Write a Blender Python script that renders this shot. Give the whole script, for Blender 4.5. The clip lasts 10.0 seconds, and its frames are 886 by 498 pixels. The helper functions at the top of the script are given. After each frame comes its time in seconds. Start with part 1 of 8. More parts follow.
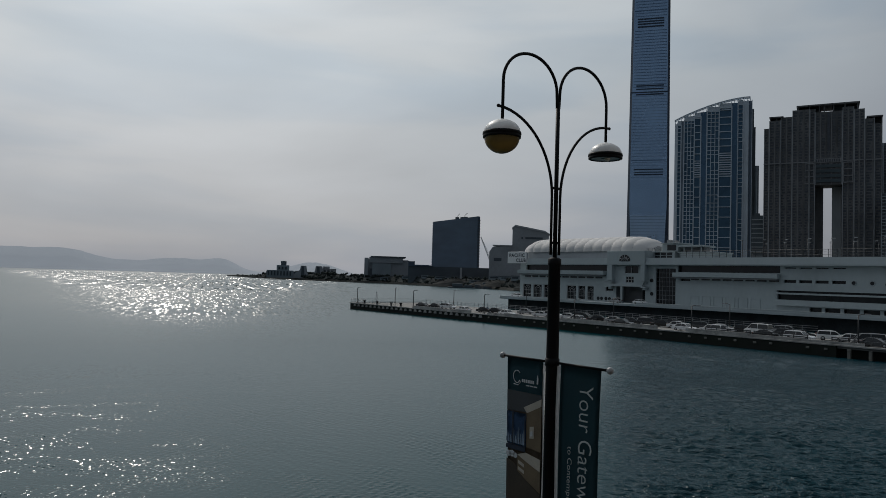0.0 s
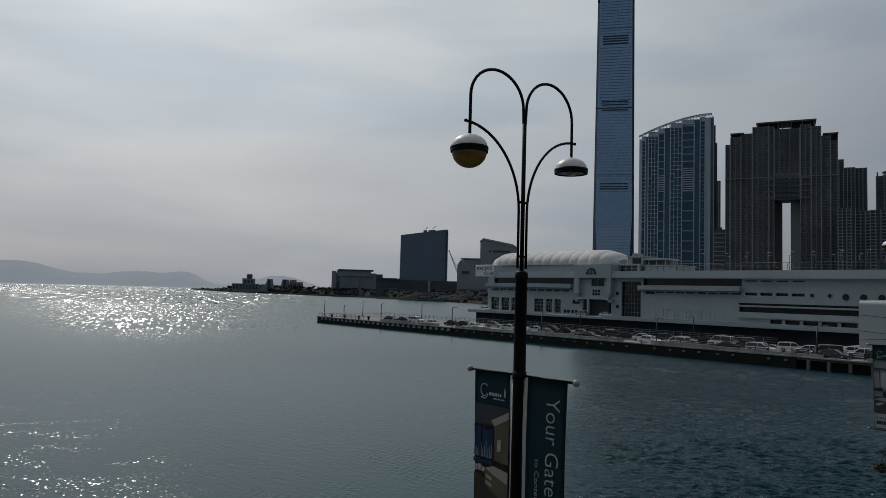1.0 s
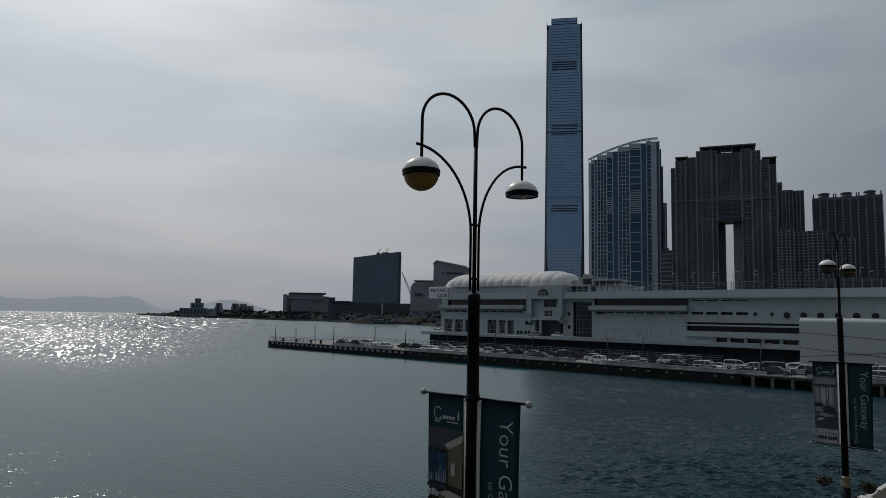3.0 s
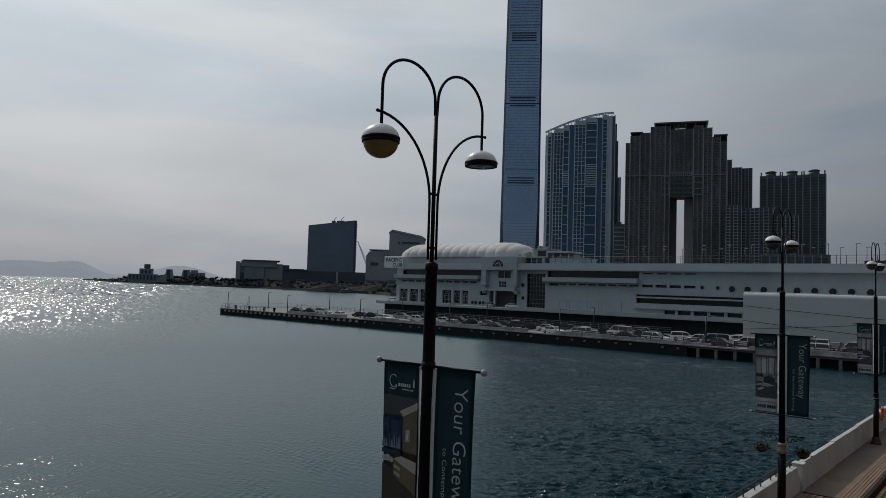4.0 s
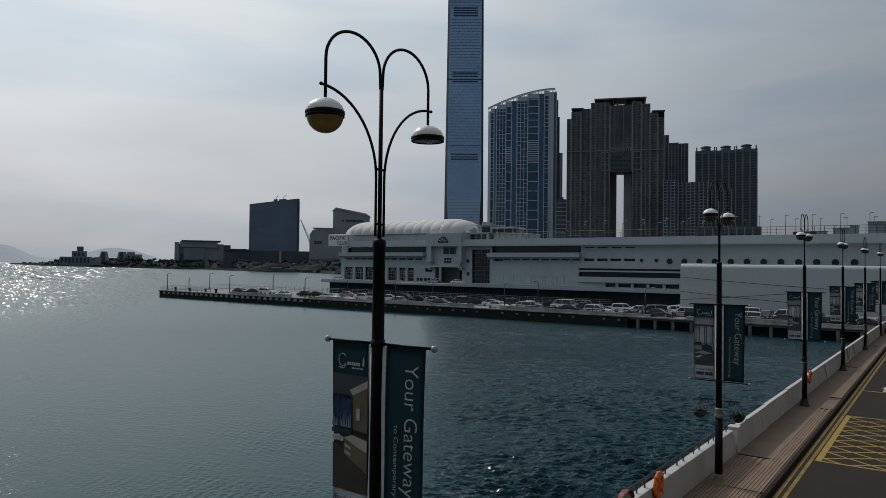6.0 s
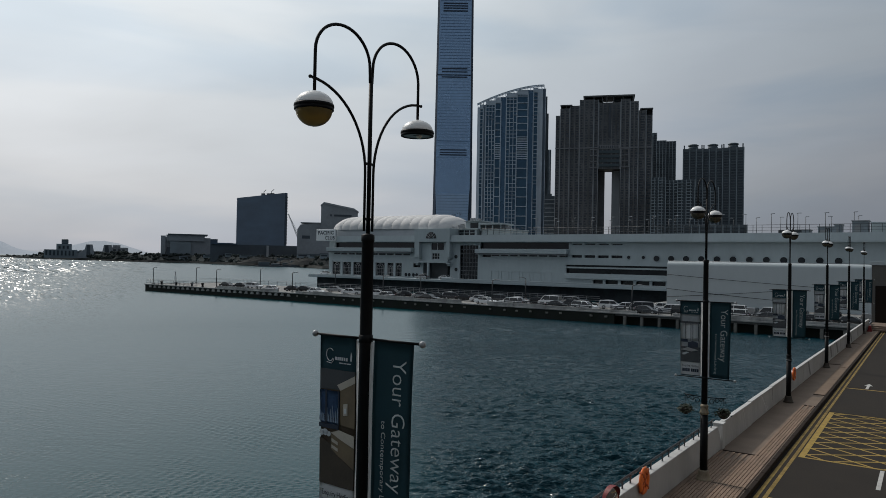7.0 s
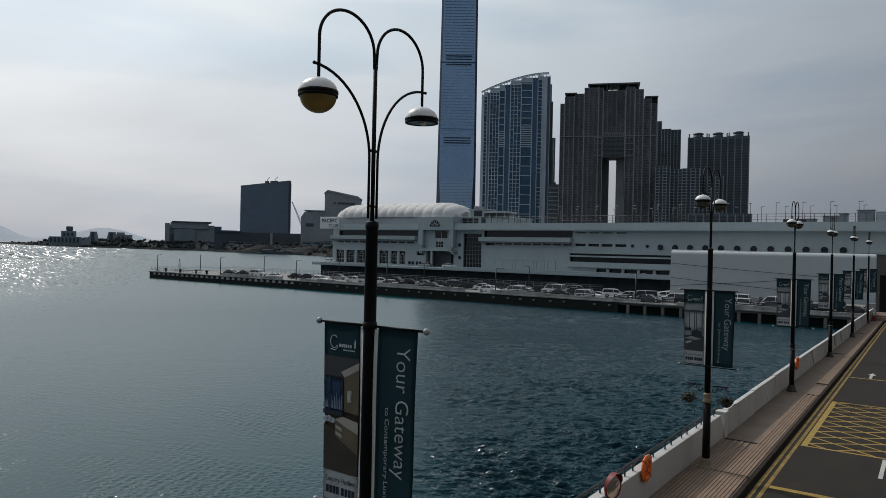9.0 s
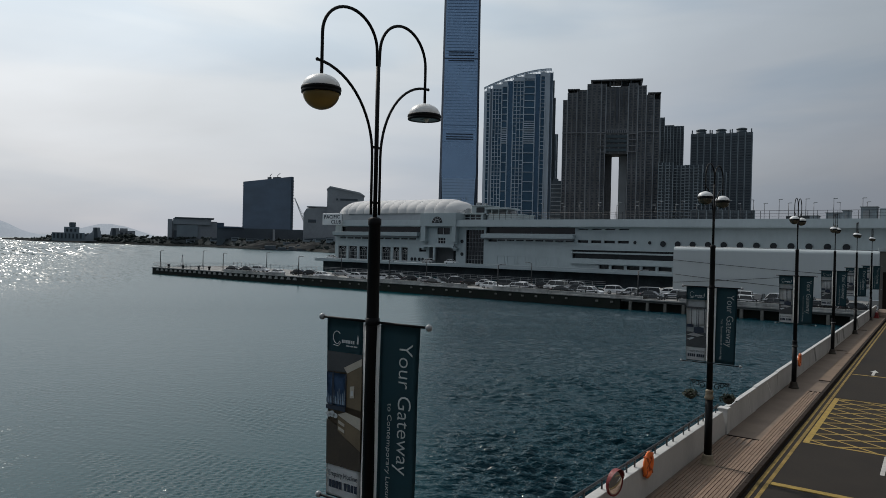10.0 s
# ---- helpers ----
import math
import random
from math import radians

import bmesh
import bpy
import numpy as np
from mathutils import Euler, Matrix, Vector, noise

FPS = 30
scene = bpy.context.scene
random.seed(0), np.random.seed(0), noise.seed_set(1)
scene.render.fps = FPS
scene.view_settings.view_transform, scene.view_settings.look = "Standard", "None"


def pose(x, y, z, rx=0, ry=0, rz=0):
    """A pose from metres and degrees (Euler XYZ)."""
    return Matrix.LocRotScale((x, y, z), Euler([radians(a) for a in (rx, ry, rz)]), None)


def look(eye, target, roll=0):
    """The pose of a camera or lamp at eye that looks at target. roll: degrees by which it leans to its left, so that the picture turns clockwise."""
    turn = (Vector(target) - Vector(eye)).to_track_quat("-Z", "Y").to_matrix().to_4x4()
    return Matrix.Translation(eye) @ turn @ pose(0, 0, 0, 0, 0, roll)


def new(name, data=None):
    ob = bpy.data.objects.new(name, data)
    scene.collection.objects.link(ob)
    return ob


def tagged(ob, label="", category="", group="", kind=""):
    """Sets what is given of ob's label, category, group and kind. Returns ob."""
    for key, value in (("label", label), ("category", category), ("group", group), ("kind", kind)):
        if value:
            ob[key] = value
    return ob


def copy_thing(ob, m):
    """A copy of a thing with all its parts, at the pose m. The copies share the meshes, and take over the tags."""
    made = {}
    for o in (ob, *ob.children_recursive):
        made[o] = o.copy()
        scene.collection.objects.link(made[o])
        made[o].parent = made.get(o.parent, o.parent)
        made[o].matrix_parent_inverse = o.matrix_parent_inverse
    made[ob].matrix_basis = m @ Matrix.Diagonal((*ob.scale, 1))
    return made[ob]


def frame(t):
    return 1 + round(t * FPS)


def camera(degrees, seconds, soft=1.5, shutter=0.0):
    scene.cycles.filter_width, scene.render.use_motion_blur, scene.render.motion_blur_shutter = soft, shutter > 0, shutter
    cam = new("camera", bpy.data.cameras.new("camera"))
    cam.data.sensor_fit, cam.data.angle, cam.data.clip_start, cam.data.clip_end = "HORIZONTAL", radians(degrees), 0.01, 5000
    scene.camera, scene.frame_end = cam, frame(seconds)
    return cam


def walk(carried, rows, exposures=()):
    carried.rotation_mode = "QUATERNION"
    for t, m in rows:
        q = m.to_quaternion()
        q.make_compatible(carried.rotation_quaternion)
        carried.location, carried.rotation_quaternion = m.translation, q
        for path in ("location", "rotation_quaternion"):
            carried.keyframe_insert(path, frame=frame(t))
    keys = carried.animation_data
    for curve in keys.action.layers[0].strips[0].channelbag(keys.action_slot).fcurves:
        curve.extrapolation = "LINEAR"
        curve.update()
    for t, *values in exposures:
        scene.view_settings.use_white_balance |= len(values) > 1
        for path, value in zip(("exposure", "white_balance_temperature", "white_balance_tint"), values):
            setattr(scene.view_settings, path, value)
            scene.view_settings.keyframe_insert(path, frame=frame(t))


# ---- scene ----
cam = camera(64.82, 10.0, soft=0.8)
PATH = [
    (0, (0.109, -0.024, 6.521), (-77.72, 62.62, 10.73), 1.70),
    (0.5, (0.109, -0.024, 6.525), (-76.06, 64.59, 11.36), 1.68),
    (1, (0.129, -0.035, 6.525), (-74.71, 66.00, 12.75), 1.61),
    (1.5, (0.159, -0.075, 6.524), (-73.18, 67.44, 14.47), 1.18),
    (2, (0.128, -0.024, 6.533), (-72.58, 68.01, 15.76), 1.05),
    (3.5, (0.141, -0.039, 6.529), (-67.87, 72.82, 14.62), 1.36),
    (4, (0.111, -0.043, 6.519), (-65.51, 75.22, 11.90), 1.74),
    (4.5, (0.069, -0.014, 6.519), (-63.28, 77.22, 11.15), 1.23),
    (5, (0.048, -0.011, 6.514), (-62.95, 77.56, 10.32), 1.01),
    (5.5, (0.033, -0.006, 6.512), (-61.07, 79.11, 9.34), 0.68),
    (7, (-0.000, 0.015, 6.508), (-58.11, 81.38, 8.16), 1.08),
    (7.5, (-0.018, 0.028, 6.504), (-58.11, 81.42, 7.47), 1.21),
    (8, (-0.017, 0.026, 6.508), (-58.54, 81.11, 7.39), 1.05),
    (8.5, (-0.007, 0.013, 6.504), (-58.39, 81.20, 7.15), 1.05),
    (9, (-0.012, 0.020, 6.499), (-58.52, 81.12, 6.45), 1.26),
    (9.5, (-0.026, 0.034, 6.505), (-58.55, 81.12, 6.11), 1.34),
    (10, (-0.000, 0.000, 6.500), (-58.77, 80.91, 5.92), 1.33),
]
walk(cam, [(t, look(*row)) for t, *row in PATH], exposures=[(0.0, -0.54), (2.2, -0.56), (3.4, -0.58), (4.0, -0.46), (4.6, -0.39), (7.0, -0.1), (10.0, 0.0)])

# ---- world, sun ----
SUN_AZ, SUN_EL = 76.0, 43.0          # degrees left of +y, above the horizon
SUN_DIR = Vector((-math.sin(radians(SUN_AZ)) * math.cos(radians(SUN_EL)), math.cos(radians(SUN_AZ)) * math.cos(radians(SUN_EL)), math.sin(radians(SUN_EL))))
SEA = -3.9                           # water level; the promenade lies at z = 0


def make_world():
    w = bpy.data.worlds.new("overcast_sky")
    scene.world = w
    w.use_nodes = True
    nt = w.node_tree
    nt.nodes.clear()
    N, L = nt.nodes.new, nt.links.new
    out, bg = N("ShaderNodeOutputWorld"), N("ShaderNodeBackground")
    sky = N("ShaderNodeTexSky")
    sky.sky_type, sky.sun_disc = "NISHITA", False
    sky.sun_elevation, sky.sun_rotation = radians(SUN_EL), radians(-SUN_AZ)
    sky.dust_density = 3.0
    dim = N("ShaderNodeMix")
    dim.data_type, dim.blend_type = "RGBA", "MULTIPLY"
    dim.inputs[0].default_value = 1.0
    L(sky.outputs[0], dim.inputs[6])
    dim.inputs[7].default_value = (0.085, 0.085, 0.085, 1)
    tc = N("ShaderNodeTexCoord")
    dot = N("ShaderNodeVectorMath")
    dot.operation = "DOT_PRODUCT"
    L(tc.outputs["Generated"], dot.inputs[0])
    dot.inputs[1].default_value = SUN_DIR
    ramp = N("ShaderNodeValToRGB")
    cr = ramp.color_ramp
    cr.elements[0].position, cr.elements[0].color = 0.0, (0.085, 0.104, 0.124, 1)
    cr.elements[1].position, cr.elements[1].color = 1.0, (5.0, 5.0, 4.9, 1)
    for p, c in ((0.45, (0.158, 0.178, 0.203)), (0.64, (0.275, 0.302, 0.332)), (0.70, (0.34, 0.38, 0.415)), (0.76, (0.42, 0.466, 0.51)), (0.88, (0.66, 0.72, 0.755)), (0.95, (0.82, 0.87, 0.895)), (0.985, (1.25, 1.29, 1.29))):
        e = cr.elements.new(p)
        e.color = (*c, 1)
    half = N("ShaderNodeMath")
    half.operation = "MULTIPLY_ADD"
    L(dot.outputs["Value"], half.inputs[0])
    half.inputs[1].default_value, half.inputs[2].default_value = 0.5, 0.5
    L(half.outputs[0], ramp.inputs[0])
    # cloud sheets, stretched sideways towards the horizon
    mp = N("ShaderNodeMapping")
    mp.inputs["Scale"].default_value = (1.3, 1.3, 4.2)
    mp.inputs["Rotation"].default_value = (0.12, -0.1, 0.4)
    L(tc.outputs["Generated"], mp.inputs[0])
    nz = N("ShaderNodeTexNoise")
    nz.inputs["Scale"].default_value, nz.inputs["Detail"].default_value, nz.inputs["Roughness"].default_value = 1.3, 5.0, 0.5
    nz.inputs["Distortion"].default_value = 0.35
    L(mp.outputs[0], nz.inputs[0])
    mr = N("ShaderNodeMapRange")
    mr.inputs["From Min"].default_value, mr.inputs["From Max"].default_value = 0.3, 0.7
    mr.inputs["To Min"].default_value, mr.inputs["To Max"].default_value = 0.87, 1.12
    L(nz.outputs[0], mr.inputs[0])
    # long slanting streaks: thin warm-white cloud with bluish gaps
    sm, sn, sr, hue = N("ShaderNodeMapping"), N("ShaderNodeTexNoise"), N("ShaderNodeMapRange"), N("ShaderNodeMix")
    sm.inputs["Rotation"].default_value = (0.25, -0.3, 0.9)
    sm.inputs["Scale"].default_value = (1.6, 1.0, 7.0)
    L(tc.outputs["Generated"], sm.inputs[0])
    L(sm.outputs[0], sn.inputs[0])
    sn.inputs["Scale"].default_value, sn.inputs["Detail"].default_value, sn.inputs["Roughness"].default_value, sn.inputs["Distortion"].default_value = 1.5, 4.0, 0.45, 0.6
    sr.interpolation_type = "SMOOTHSTEP"
    sr.inputs["From Min"].default_value, sr.inputs["From Max"].default_value = 0.36, 0.62
    L(sn.outputs[0], sr.inputs[0])
    hue.data_type = "RGBA"
    hue.inputs[6].default_value, hue.inputs[7].default_value = (0.872, 0.916, 0.965, 1), (1.064, 1.045, 1.034, 1)
    L(sr.outputs[0], hue.inputs[0])
    # duller and slightly warm low haze
    sep = N("ShaderNodeSeparateXYZ")
    L(tc.outputs["Generated"], sep.inputs[0])
    low = N("ShaderNodeMapRange")
    low.inputs["From Min"].default_value, low.inputs["From Max"].default_value = 0.0, 0.28
    L(sep.outputs[2], low.inputs[0])
    haze = N("ShaderNodeMix")
    haze.data_type = "RGBA"
    haze.inputs[6].default_value, haze.inputs[7].default_value = (0.85, 0.80, 0.82, 1), (0.985, 1.0, 1.012, 1)
    L(low.outputs[0], haze.inputs[0])
    c1, c2, mix = N("ShaderNodeMix"), N("ShaderNodeMix"), N("ShaderNodeMix")
    for m in (c1, c2, mix):
        m.data_type = "RGBA"
    c1.blend_type = c2.blend_type = "MULTIPLY"
    c1.inputs[0].default_value = c2.inputs[0].default_value = 1.0
    L(ramp.outputs[0], c1.inputs[6])
    c0 = N("ShaderNodeMix")
    c0.data_type, c0.blend_type = "RGBA", "MULTIPLY"
    c0.inputs[0].default_value = 1.0
    L(hue.outputs[2], c0.inputs[6])
    L(mr.outputs[0], c0.inputs[7])
    L(c0.outputs[2], c1.inputs[7])
    L(c1.outputs[2], c2.inputs[6])
    L(haze.outputs[2], c2.inputs[7])
    mix.inputs[0].default_value = 0.9
    L(dim.outputs[2], mix.inputs[6])
    L(c2.outputs[2], mix.inputs[7])
    L(mix.outputs[2], bg.inputs[0])
    bg.inputs[1].default_value = 1.0
    L(bg.outputs[0], out.inputs[0])


make_world()
sun = new("sun", bpy.data.lights.new("sun", "SUN"))
sun.data.energy, sun.data.angle, sun.data.color = 1.6, radians(0.8), (1.0, 0.93, 0.84)
sun.matrix_world = look(SUN_DIR * 100, (0, 0, 0))


# ---- materials ----
def mat(name, color, rough=0.6, metal=0.0, var=0.12, scale=3.0, fine=40.0, bump=0.15, bump_scale=None, spec=0.5, stretch=(1, 1, 1), island=0.0, piece=0.0, tint=None, coat=0.0):
    """A surface with stains at one scale and grain at another. island, piece: how far islands of a mesh or single pieces differ."""
    m = bpy.data.materials.new(name)
    m.use_nodes = True
    nt = m.node_tree
    N, L = nt.nodes.new, nt.links.new
    b = nt.nodes["Principled BSDF"]
    tc, mp = N("ShaderNodeTexCoord"), N("ShaderNodeMapping")
    mp.inputs["Scale"].default_value = stretch
    geo = N("ShaderNodeNewGeometry")
    L(geo.outputs["Position"], mp.inputs[0])
    big, small = N("ShaderNodeTexNoise"), N("ShaderNodeTexNoise")
    big.inputs["Scale"].default_value, big.inputs["Detail"].default_value = scale, 6
    small.inputs["Scale"].default_value, small.inputs["Detail"].default_value = fine, 3
    L(mp.outputs[0], big.inputs[0])
    L(mp.outputs[0], small.inputs[0])
    add = N("ShaderNodeMath")
    add.operation = "MULTIPLY_ADD"
    L(small.outputs[0], add.inputs[0])
    add.inputs[1].default_value = 0.45
    L(big.outputs[0], add.inputs[2])
    last = add.outputs[0]
    if island or piece:
        more = N("ShaderNodeMath")
        more.operation = "MULTIPLY_ADD"
        if island:
            L(geo.outputs["Random Per Island"], more.inputs[0])
        else:
            info = N("ShaderNodeObjectInfo")
            L(info.outputs["Random"], more.inputs[0])
        more.inputs[1].default_value = island or piece
        L(last, more.inputs[2])
        last = more.outputs[0]
    span = N("ShaderNodeMapRange")
    span.inputs["From Min"].default_value, span.inputs["From Max"].default_value = 0.4, 1.05 + (island or piece)
    L(last, span.inputs[0])
    mix = N("ShaderNodeMix")
    mix.data_type = "RGBA"
    dark = tint or tuple(c * (1 - 2.2 * var) for c in color)
    mix.inputs[6].default_value = (*dark, 1)
    mix.inputs[7].default_value = (*(min(1, c * (1 + var)) for c in color), 1)
    L(span.outputs[0], mix.inputs[0])
    L(mix.outputs[2], b.inputs["Base Color"])
    rr = N("ShaderNodeMapRange")
    rr.inputs["To Min"].default_value, rr.inputs["To Max"].default_value = max(0.02, rough - 0.1), min(1, rough + 0.12)
    L(big.outputs[0], rr.inputs[0])
    L(rr.outputs[0], b.inputs["Roughness"])
    b.inputs["Metallic"].default_value = metal
    b.inputs["Specular IOR Level"].default_value = spec
    b.inputs["Coat Weight"].default_value = coat
    if bump:
        bp = N("ShaderNodeBump")
        bp.inputs["Strength"].default_value, bp.inputs["Distance"].default_value = bump, bump_scale or 0.02
        L(add.outputs[0], bp.inputs["Height"])
        L(bp.outputs[0], b.inputs["Normal"])
    return m


GUST_AZ = 69.0


def water_material():
    m = bpy.data.materials.new("sea_water")
    m.use_nodes = True
    nt = m.node_tree
    N, L = nt.nodes.new, nt.links.new
    b = nt.nodes["Principled BSDF"]
    b.inputs["IOR"].default_value = 1.33
    b.inputs["Roughness"].default_value = 0.06
    geo = N("ShaderNodeNewGeometry")
    hs = []
    for sc, st, rot, det, w in ((0.3, (0.7, 1.5, 1), -22, 3, 0.10), (2.0, (0.45, 1.4, 1), -26, 4, 0.17), (5.0, (0.5, 1.3, 1), -18, 4, 0.09)):
        spin, mp, nz, mu = N("ShaderNodeMapping"), N("ShaderNodeMapping"), N("ShaderNodeTexNoise"), N("ShaderNodeMath")
        spin.inputs["Rotation"].default_value = (0, 0, radians(rot))
        mp.inputs["Scale"].default_value = st
        L(geo.outputs["Position"], spin.inputs[0])
        L(spin.outputs[0], mp.inputs[0])
        L(mp.outputs[0], nz.inputs[0])
        nz.inputs["Scale"].default_value, nz.inputs["Detail"].default_value, nz.inputs["Roughness"].default_value = sc, det, 0.55
        mu.operation = "MULTIPLY"
        mu.inputs[1].default_value = w
        L(nz.outputs[0], mu.inputs[0])
        hs.append(mu)
    a1, a2 = N("ShaderNodeMath"), N("ShaderNodeMath")
    L(hs[0].outputs[0], a1.inputs[0]), L(hs[1].outputs[0], a1.inputs[1])
    L(a1.outputs[0], a2.inputs[0]), L(hs[2].outputs[0], a2.inputs[1])
    # past a line from the origin the basin is rougher and mirrors less; the open harbour lies calmer, with gusty
    # patches
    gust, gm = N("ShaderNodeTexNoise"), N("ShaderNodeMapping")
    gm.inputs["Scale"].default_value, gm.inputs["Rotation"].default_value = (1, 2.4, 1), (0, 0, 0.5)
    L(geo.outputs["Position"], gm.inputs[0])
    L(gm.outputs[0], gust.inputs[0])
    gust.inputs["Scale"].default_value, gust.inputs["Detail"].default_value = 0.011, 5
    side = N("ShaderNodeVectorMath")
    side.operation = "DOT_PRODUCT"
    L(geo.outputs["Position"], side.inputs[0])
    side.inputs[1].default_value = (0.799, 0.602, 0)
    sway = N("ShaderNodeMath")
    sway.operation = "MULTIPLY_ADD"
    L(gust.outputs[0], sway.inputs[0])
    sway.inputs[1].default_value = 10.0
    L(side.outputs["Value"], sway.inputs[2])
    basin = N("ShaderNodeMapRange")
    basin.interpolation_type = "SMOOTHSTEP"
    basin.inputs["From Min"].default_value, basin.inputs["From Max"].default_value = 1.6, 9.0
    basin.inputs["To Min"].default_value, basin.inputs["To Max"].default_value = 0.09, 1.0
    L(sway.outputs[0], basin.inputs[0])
    # a gust-ruffled stretch far out towards the sun, broken into streaks and cat's paws
    turn, xyz, ratio, wide, deep, both, ln, edge = (N(k) for k in ("ShaderNodeMapping", "ShaderNodeSeparateXYZ", "ShaderNodeMath", "ShaderNodeMath", "ShaderNodeMath", "ShaderNodeCombineXYZ", "ShaderNodeVectorMath", "ShaderNodeMapRange"))
    turn.inputs["Rotation"].default_value = (0, 0, radians(-(90 + GUST_AZ)))
    L(geo.outputs["Position"], turn.inputs[0])
    L(turn.outputs[0], xyz.inputs[0])
    ratio.operation = "DIVIDE"
    L(xyz.outputs[1], ratio.inputs[0]), L(xyz.outputs[0], ratio.inputs[1])
    wide.operation = "DIVIDE"
    L(ratio.outputs[0], wide.inputs[0])
    wide.inputs[1].default_value = 0.24
    deep.operation = "MULTIPLY_ADD"
    L(xyz.outputs[0], deep.inputs[0])
    deep.inputs[1].default_value, deep.inputs[2].default_value = 1 / 1350.0, -1540.0 / 1350.0
    L(wide.outputs[0], both.inputs[0]), L(deep.outputs[0], both.inputs[1])
    ln.operation = "LENGTH"
    L(both.outputs[0], ln.inputs[0])
    edge.interpolation_type = "SMOOTHSTEP"
    edge.inputs["From Min"].default_value, edge.inputs["From Max"].default_value = 1.42, 0.6
    L(ln.outputs["Value"], edge.inputs[0])
    lanes = []
    for size, lo, hi in (((0.006, 0.02, 0), 0.22, 0.42), ((0.09, 0.5, 0), 0.36, 0.45)):
        sm, st, cut = N("ShaderNodeMapping"), N("ShaderNodeTexNoise"), N("ShaderNodeMapRange")
        sm.inputs["Scale"].default_value = size
        L(turn.outputs[0], sm.inputs[0])
        L(sm.outputs[0], st.inputs[0])
        st.inputs["Scale"].default_value, st.inputs["Detail"].default_value = 1.0, 4
        cut.inputs["From Min"].default_value, cut.inputs["From Max"].default_value = lo, hi
        L(st.outputs[0], cut.inputs[0])
        lanes.append(cut)
    speck, paws, streaked = N("ShaderNodeMath"), N("ShaderNodeMath"), N("ShaderNodeMath")
    for m_ in (speck, paws, streaked):
        m_.operation = "MULTIPLY"
    L(lanes[0].outputs[0], speck.inputs[0]), L(lanes[1].outputs[0], speck.inputs[1])
    onset, reach = N("ShaderNodeMapRange"), N("ShaderNodeMath")
    onset.interpolation_type = "SMOOTHSTEP"
    onset.inputs["From Min"].default_value, onset.inputs["From Max"].default_value = 75.0, 200.0
    L(xyz.outputs[0], onset.inputs[0])
    reach.operation = "MULTIPLY"
    L(onset.outputs[0], reach.inputs[0]), L(edge.outputs[0], reach.inputs[1])
    L(speck.outputs[0], paws.inputs[0]), L(reach.outputs[0], paws.inputs[1])
    span, close, clump, cm, cn, here, patch = (N(k) for k in ("ShaderNodeMapRange", "ShaderNodeMapRange", "ShaderNodeMapRange", "ShaderNodeMapping", "ShaderNodeTexNoise", "ShaderNodeMath", "ShaderNodeMath"))
    span.interpolation_type = close.interpolation_type = "SMOOTHSTEP"
    span.inputs["From Min"].default_value, span.inputs["From Max"].default_value = -0.22, 0.36
    L(ratio.outputs[0], span.inputs[0])
    close.inputs["From Min"].default_value, close.inputs["From Max"].default_value = 95.0, 30.0
    L(xyz.outputs[0], close.inputs[0])
    cm.inputs["Scale"].default_value = (0.3, 0.13, 0)
    L(turn.outputs[0], cm.inputs[0])
    L(cm.outputs[0], cn.inputs[0])
    cn.inputs["Scale"].default_value, cn.inputs["Detail"].default_value = 1.0, 3
    clump.inputs["From Min"].default_value, clump.inputs["From Max"].default_value = 0.36, 0.58
    L(cn.outputs[0], clump.inputs[0])
    here.operation = patch.operation = "MULTIPLY"
    L(span.outputs[0], here.inputs[0]), L(close.outputs[0], here.inputs[1])
    L(here.outputs[0], patch.inputs[0]), L(clump.outputs[0], patch.inputs[1])
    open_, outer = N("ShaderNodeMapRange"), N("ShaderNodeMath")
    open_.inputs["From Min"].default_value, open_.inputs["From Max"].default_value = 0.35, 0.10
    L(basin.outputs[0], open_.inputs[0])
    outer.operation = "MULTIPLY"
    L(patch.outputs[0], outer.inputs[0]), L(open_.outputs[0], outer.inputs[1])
    streaked.operation = "MAXIMUM"
    L(paws.outputs[0], streaked.inputs[0]), L(outer.outputs[0], streaked.inputs[1])
    # steep little facets there: some of them mirror the sun
    off, tilt, put, unit = (N("ShaderNodeVectorMath") for _ in range(4))
    facets = None
    for size, d0, d1 in (((7.5, 9.5, 0), 0, 0), ((1.3, 4.0, 0), 50.0, 90.0), ((0.2, 2.2, 0), 130.0, 220.0), ((0.035, 0.8, 0), 330.0, 520.0)):
        fm, fn = N("ShaderNodeMapping"), N("ShaderNodeTexVoronoi")
        fn.voronoi_dimensions = "2D"
        fm.inputs["Scale"].default_value = size
        L(turn.outputs[0], fm.inputs[0])
        L(fm.outputs[0], fn.inputs[0])
        fn.inputs["Scale"].default_value = 1.0
        if facets is None:
            facets = fn.outputs["Color"]
            continue
        grow, blend = N("ShaderNodeMapRange"), N("ShaderNodeMix")       # farther out the wave groups are longer
        grow.inputs["From Min"].default_value, grow.inputs["From Max"].default_value = (d0 + d1) / 2, (d0 + d1) / 2 + 1
        L(xyz.outputs[0], grow.inputs[0])
        blend.data_type = "RGBA"
        L(grow.outputs[0], blend.inputs[0])
        L(facets, blend.inputs[6]), L(fn.outputs["Color"], blend.inputs[7])
        facets = blend.outputs[2]
    off.operation = "MULTIPLY_ADD"
    L(facets, off.inputs[0])
    off.inputs[1].default_value = (0.56, 0.56, 0)
    gx, gy = math.sin(radians(GUST_AZ)) * 0.30, -math.cos(radians(GUST_AZ)) * 0.30
    off.inputs[2].default_value = (gx - 0.28, gy - 0.28, 0)
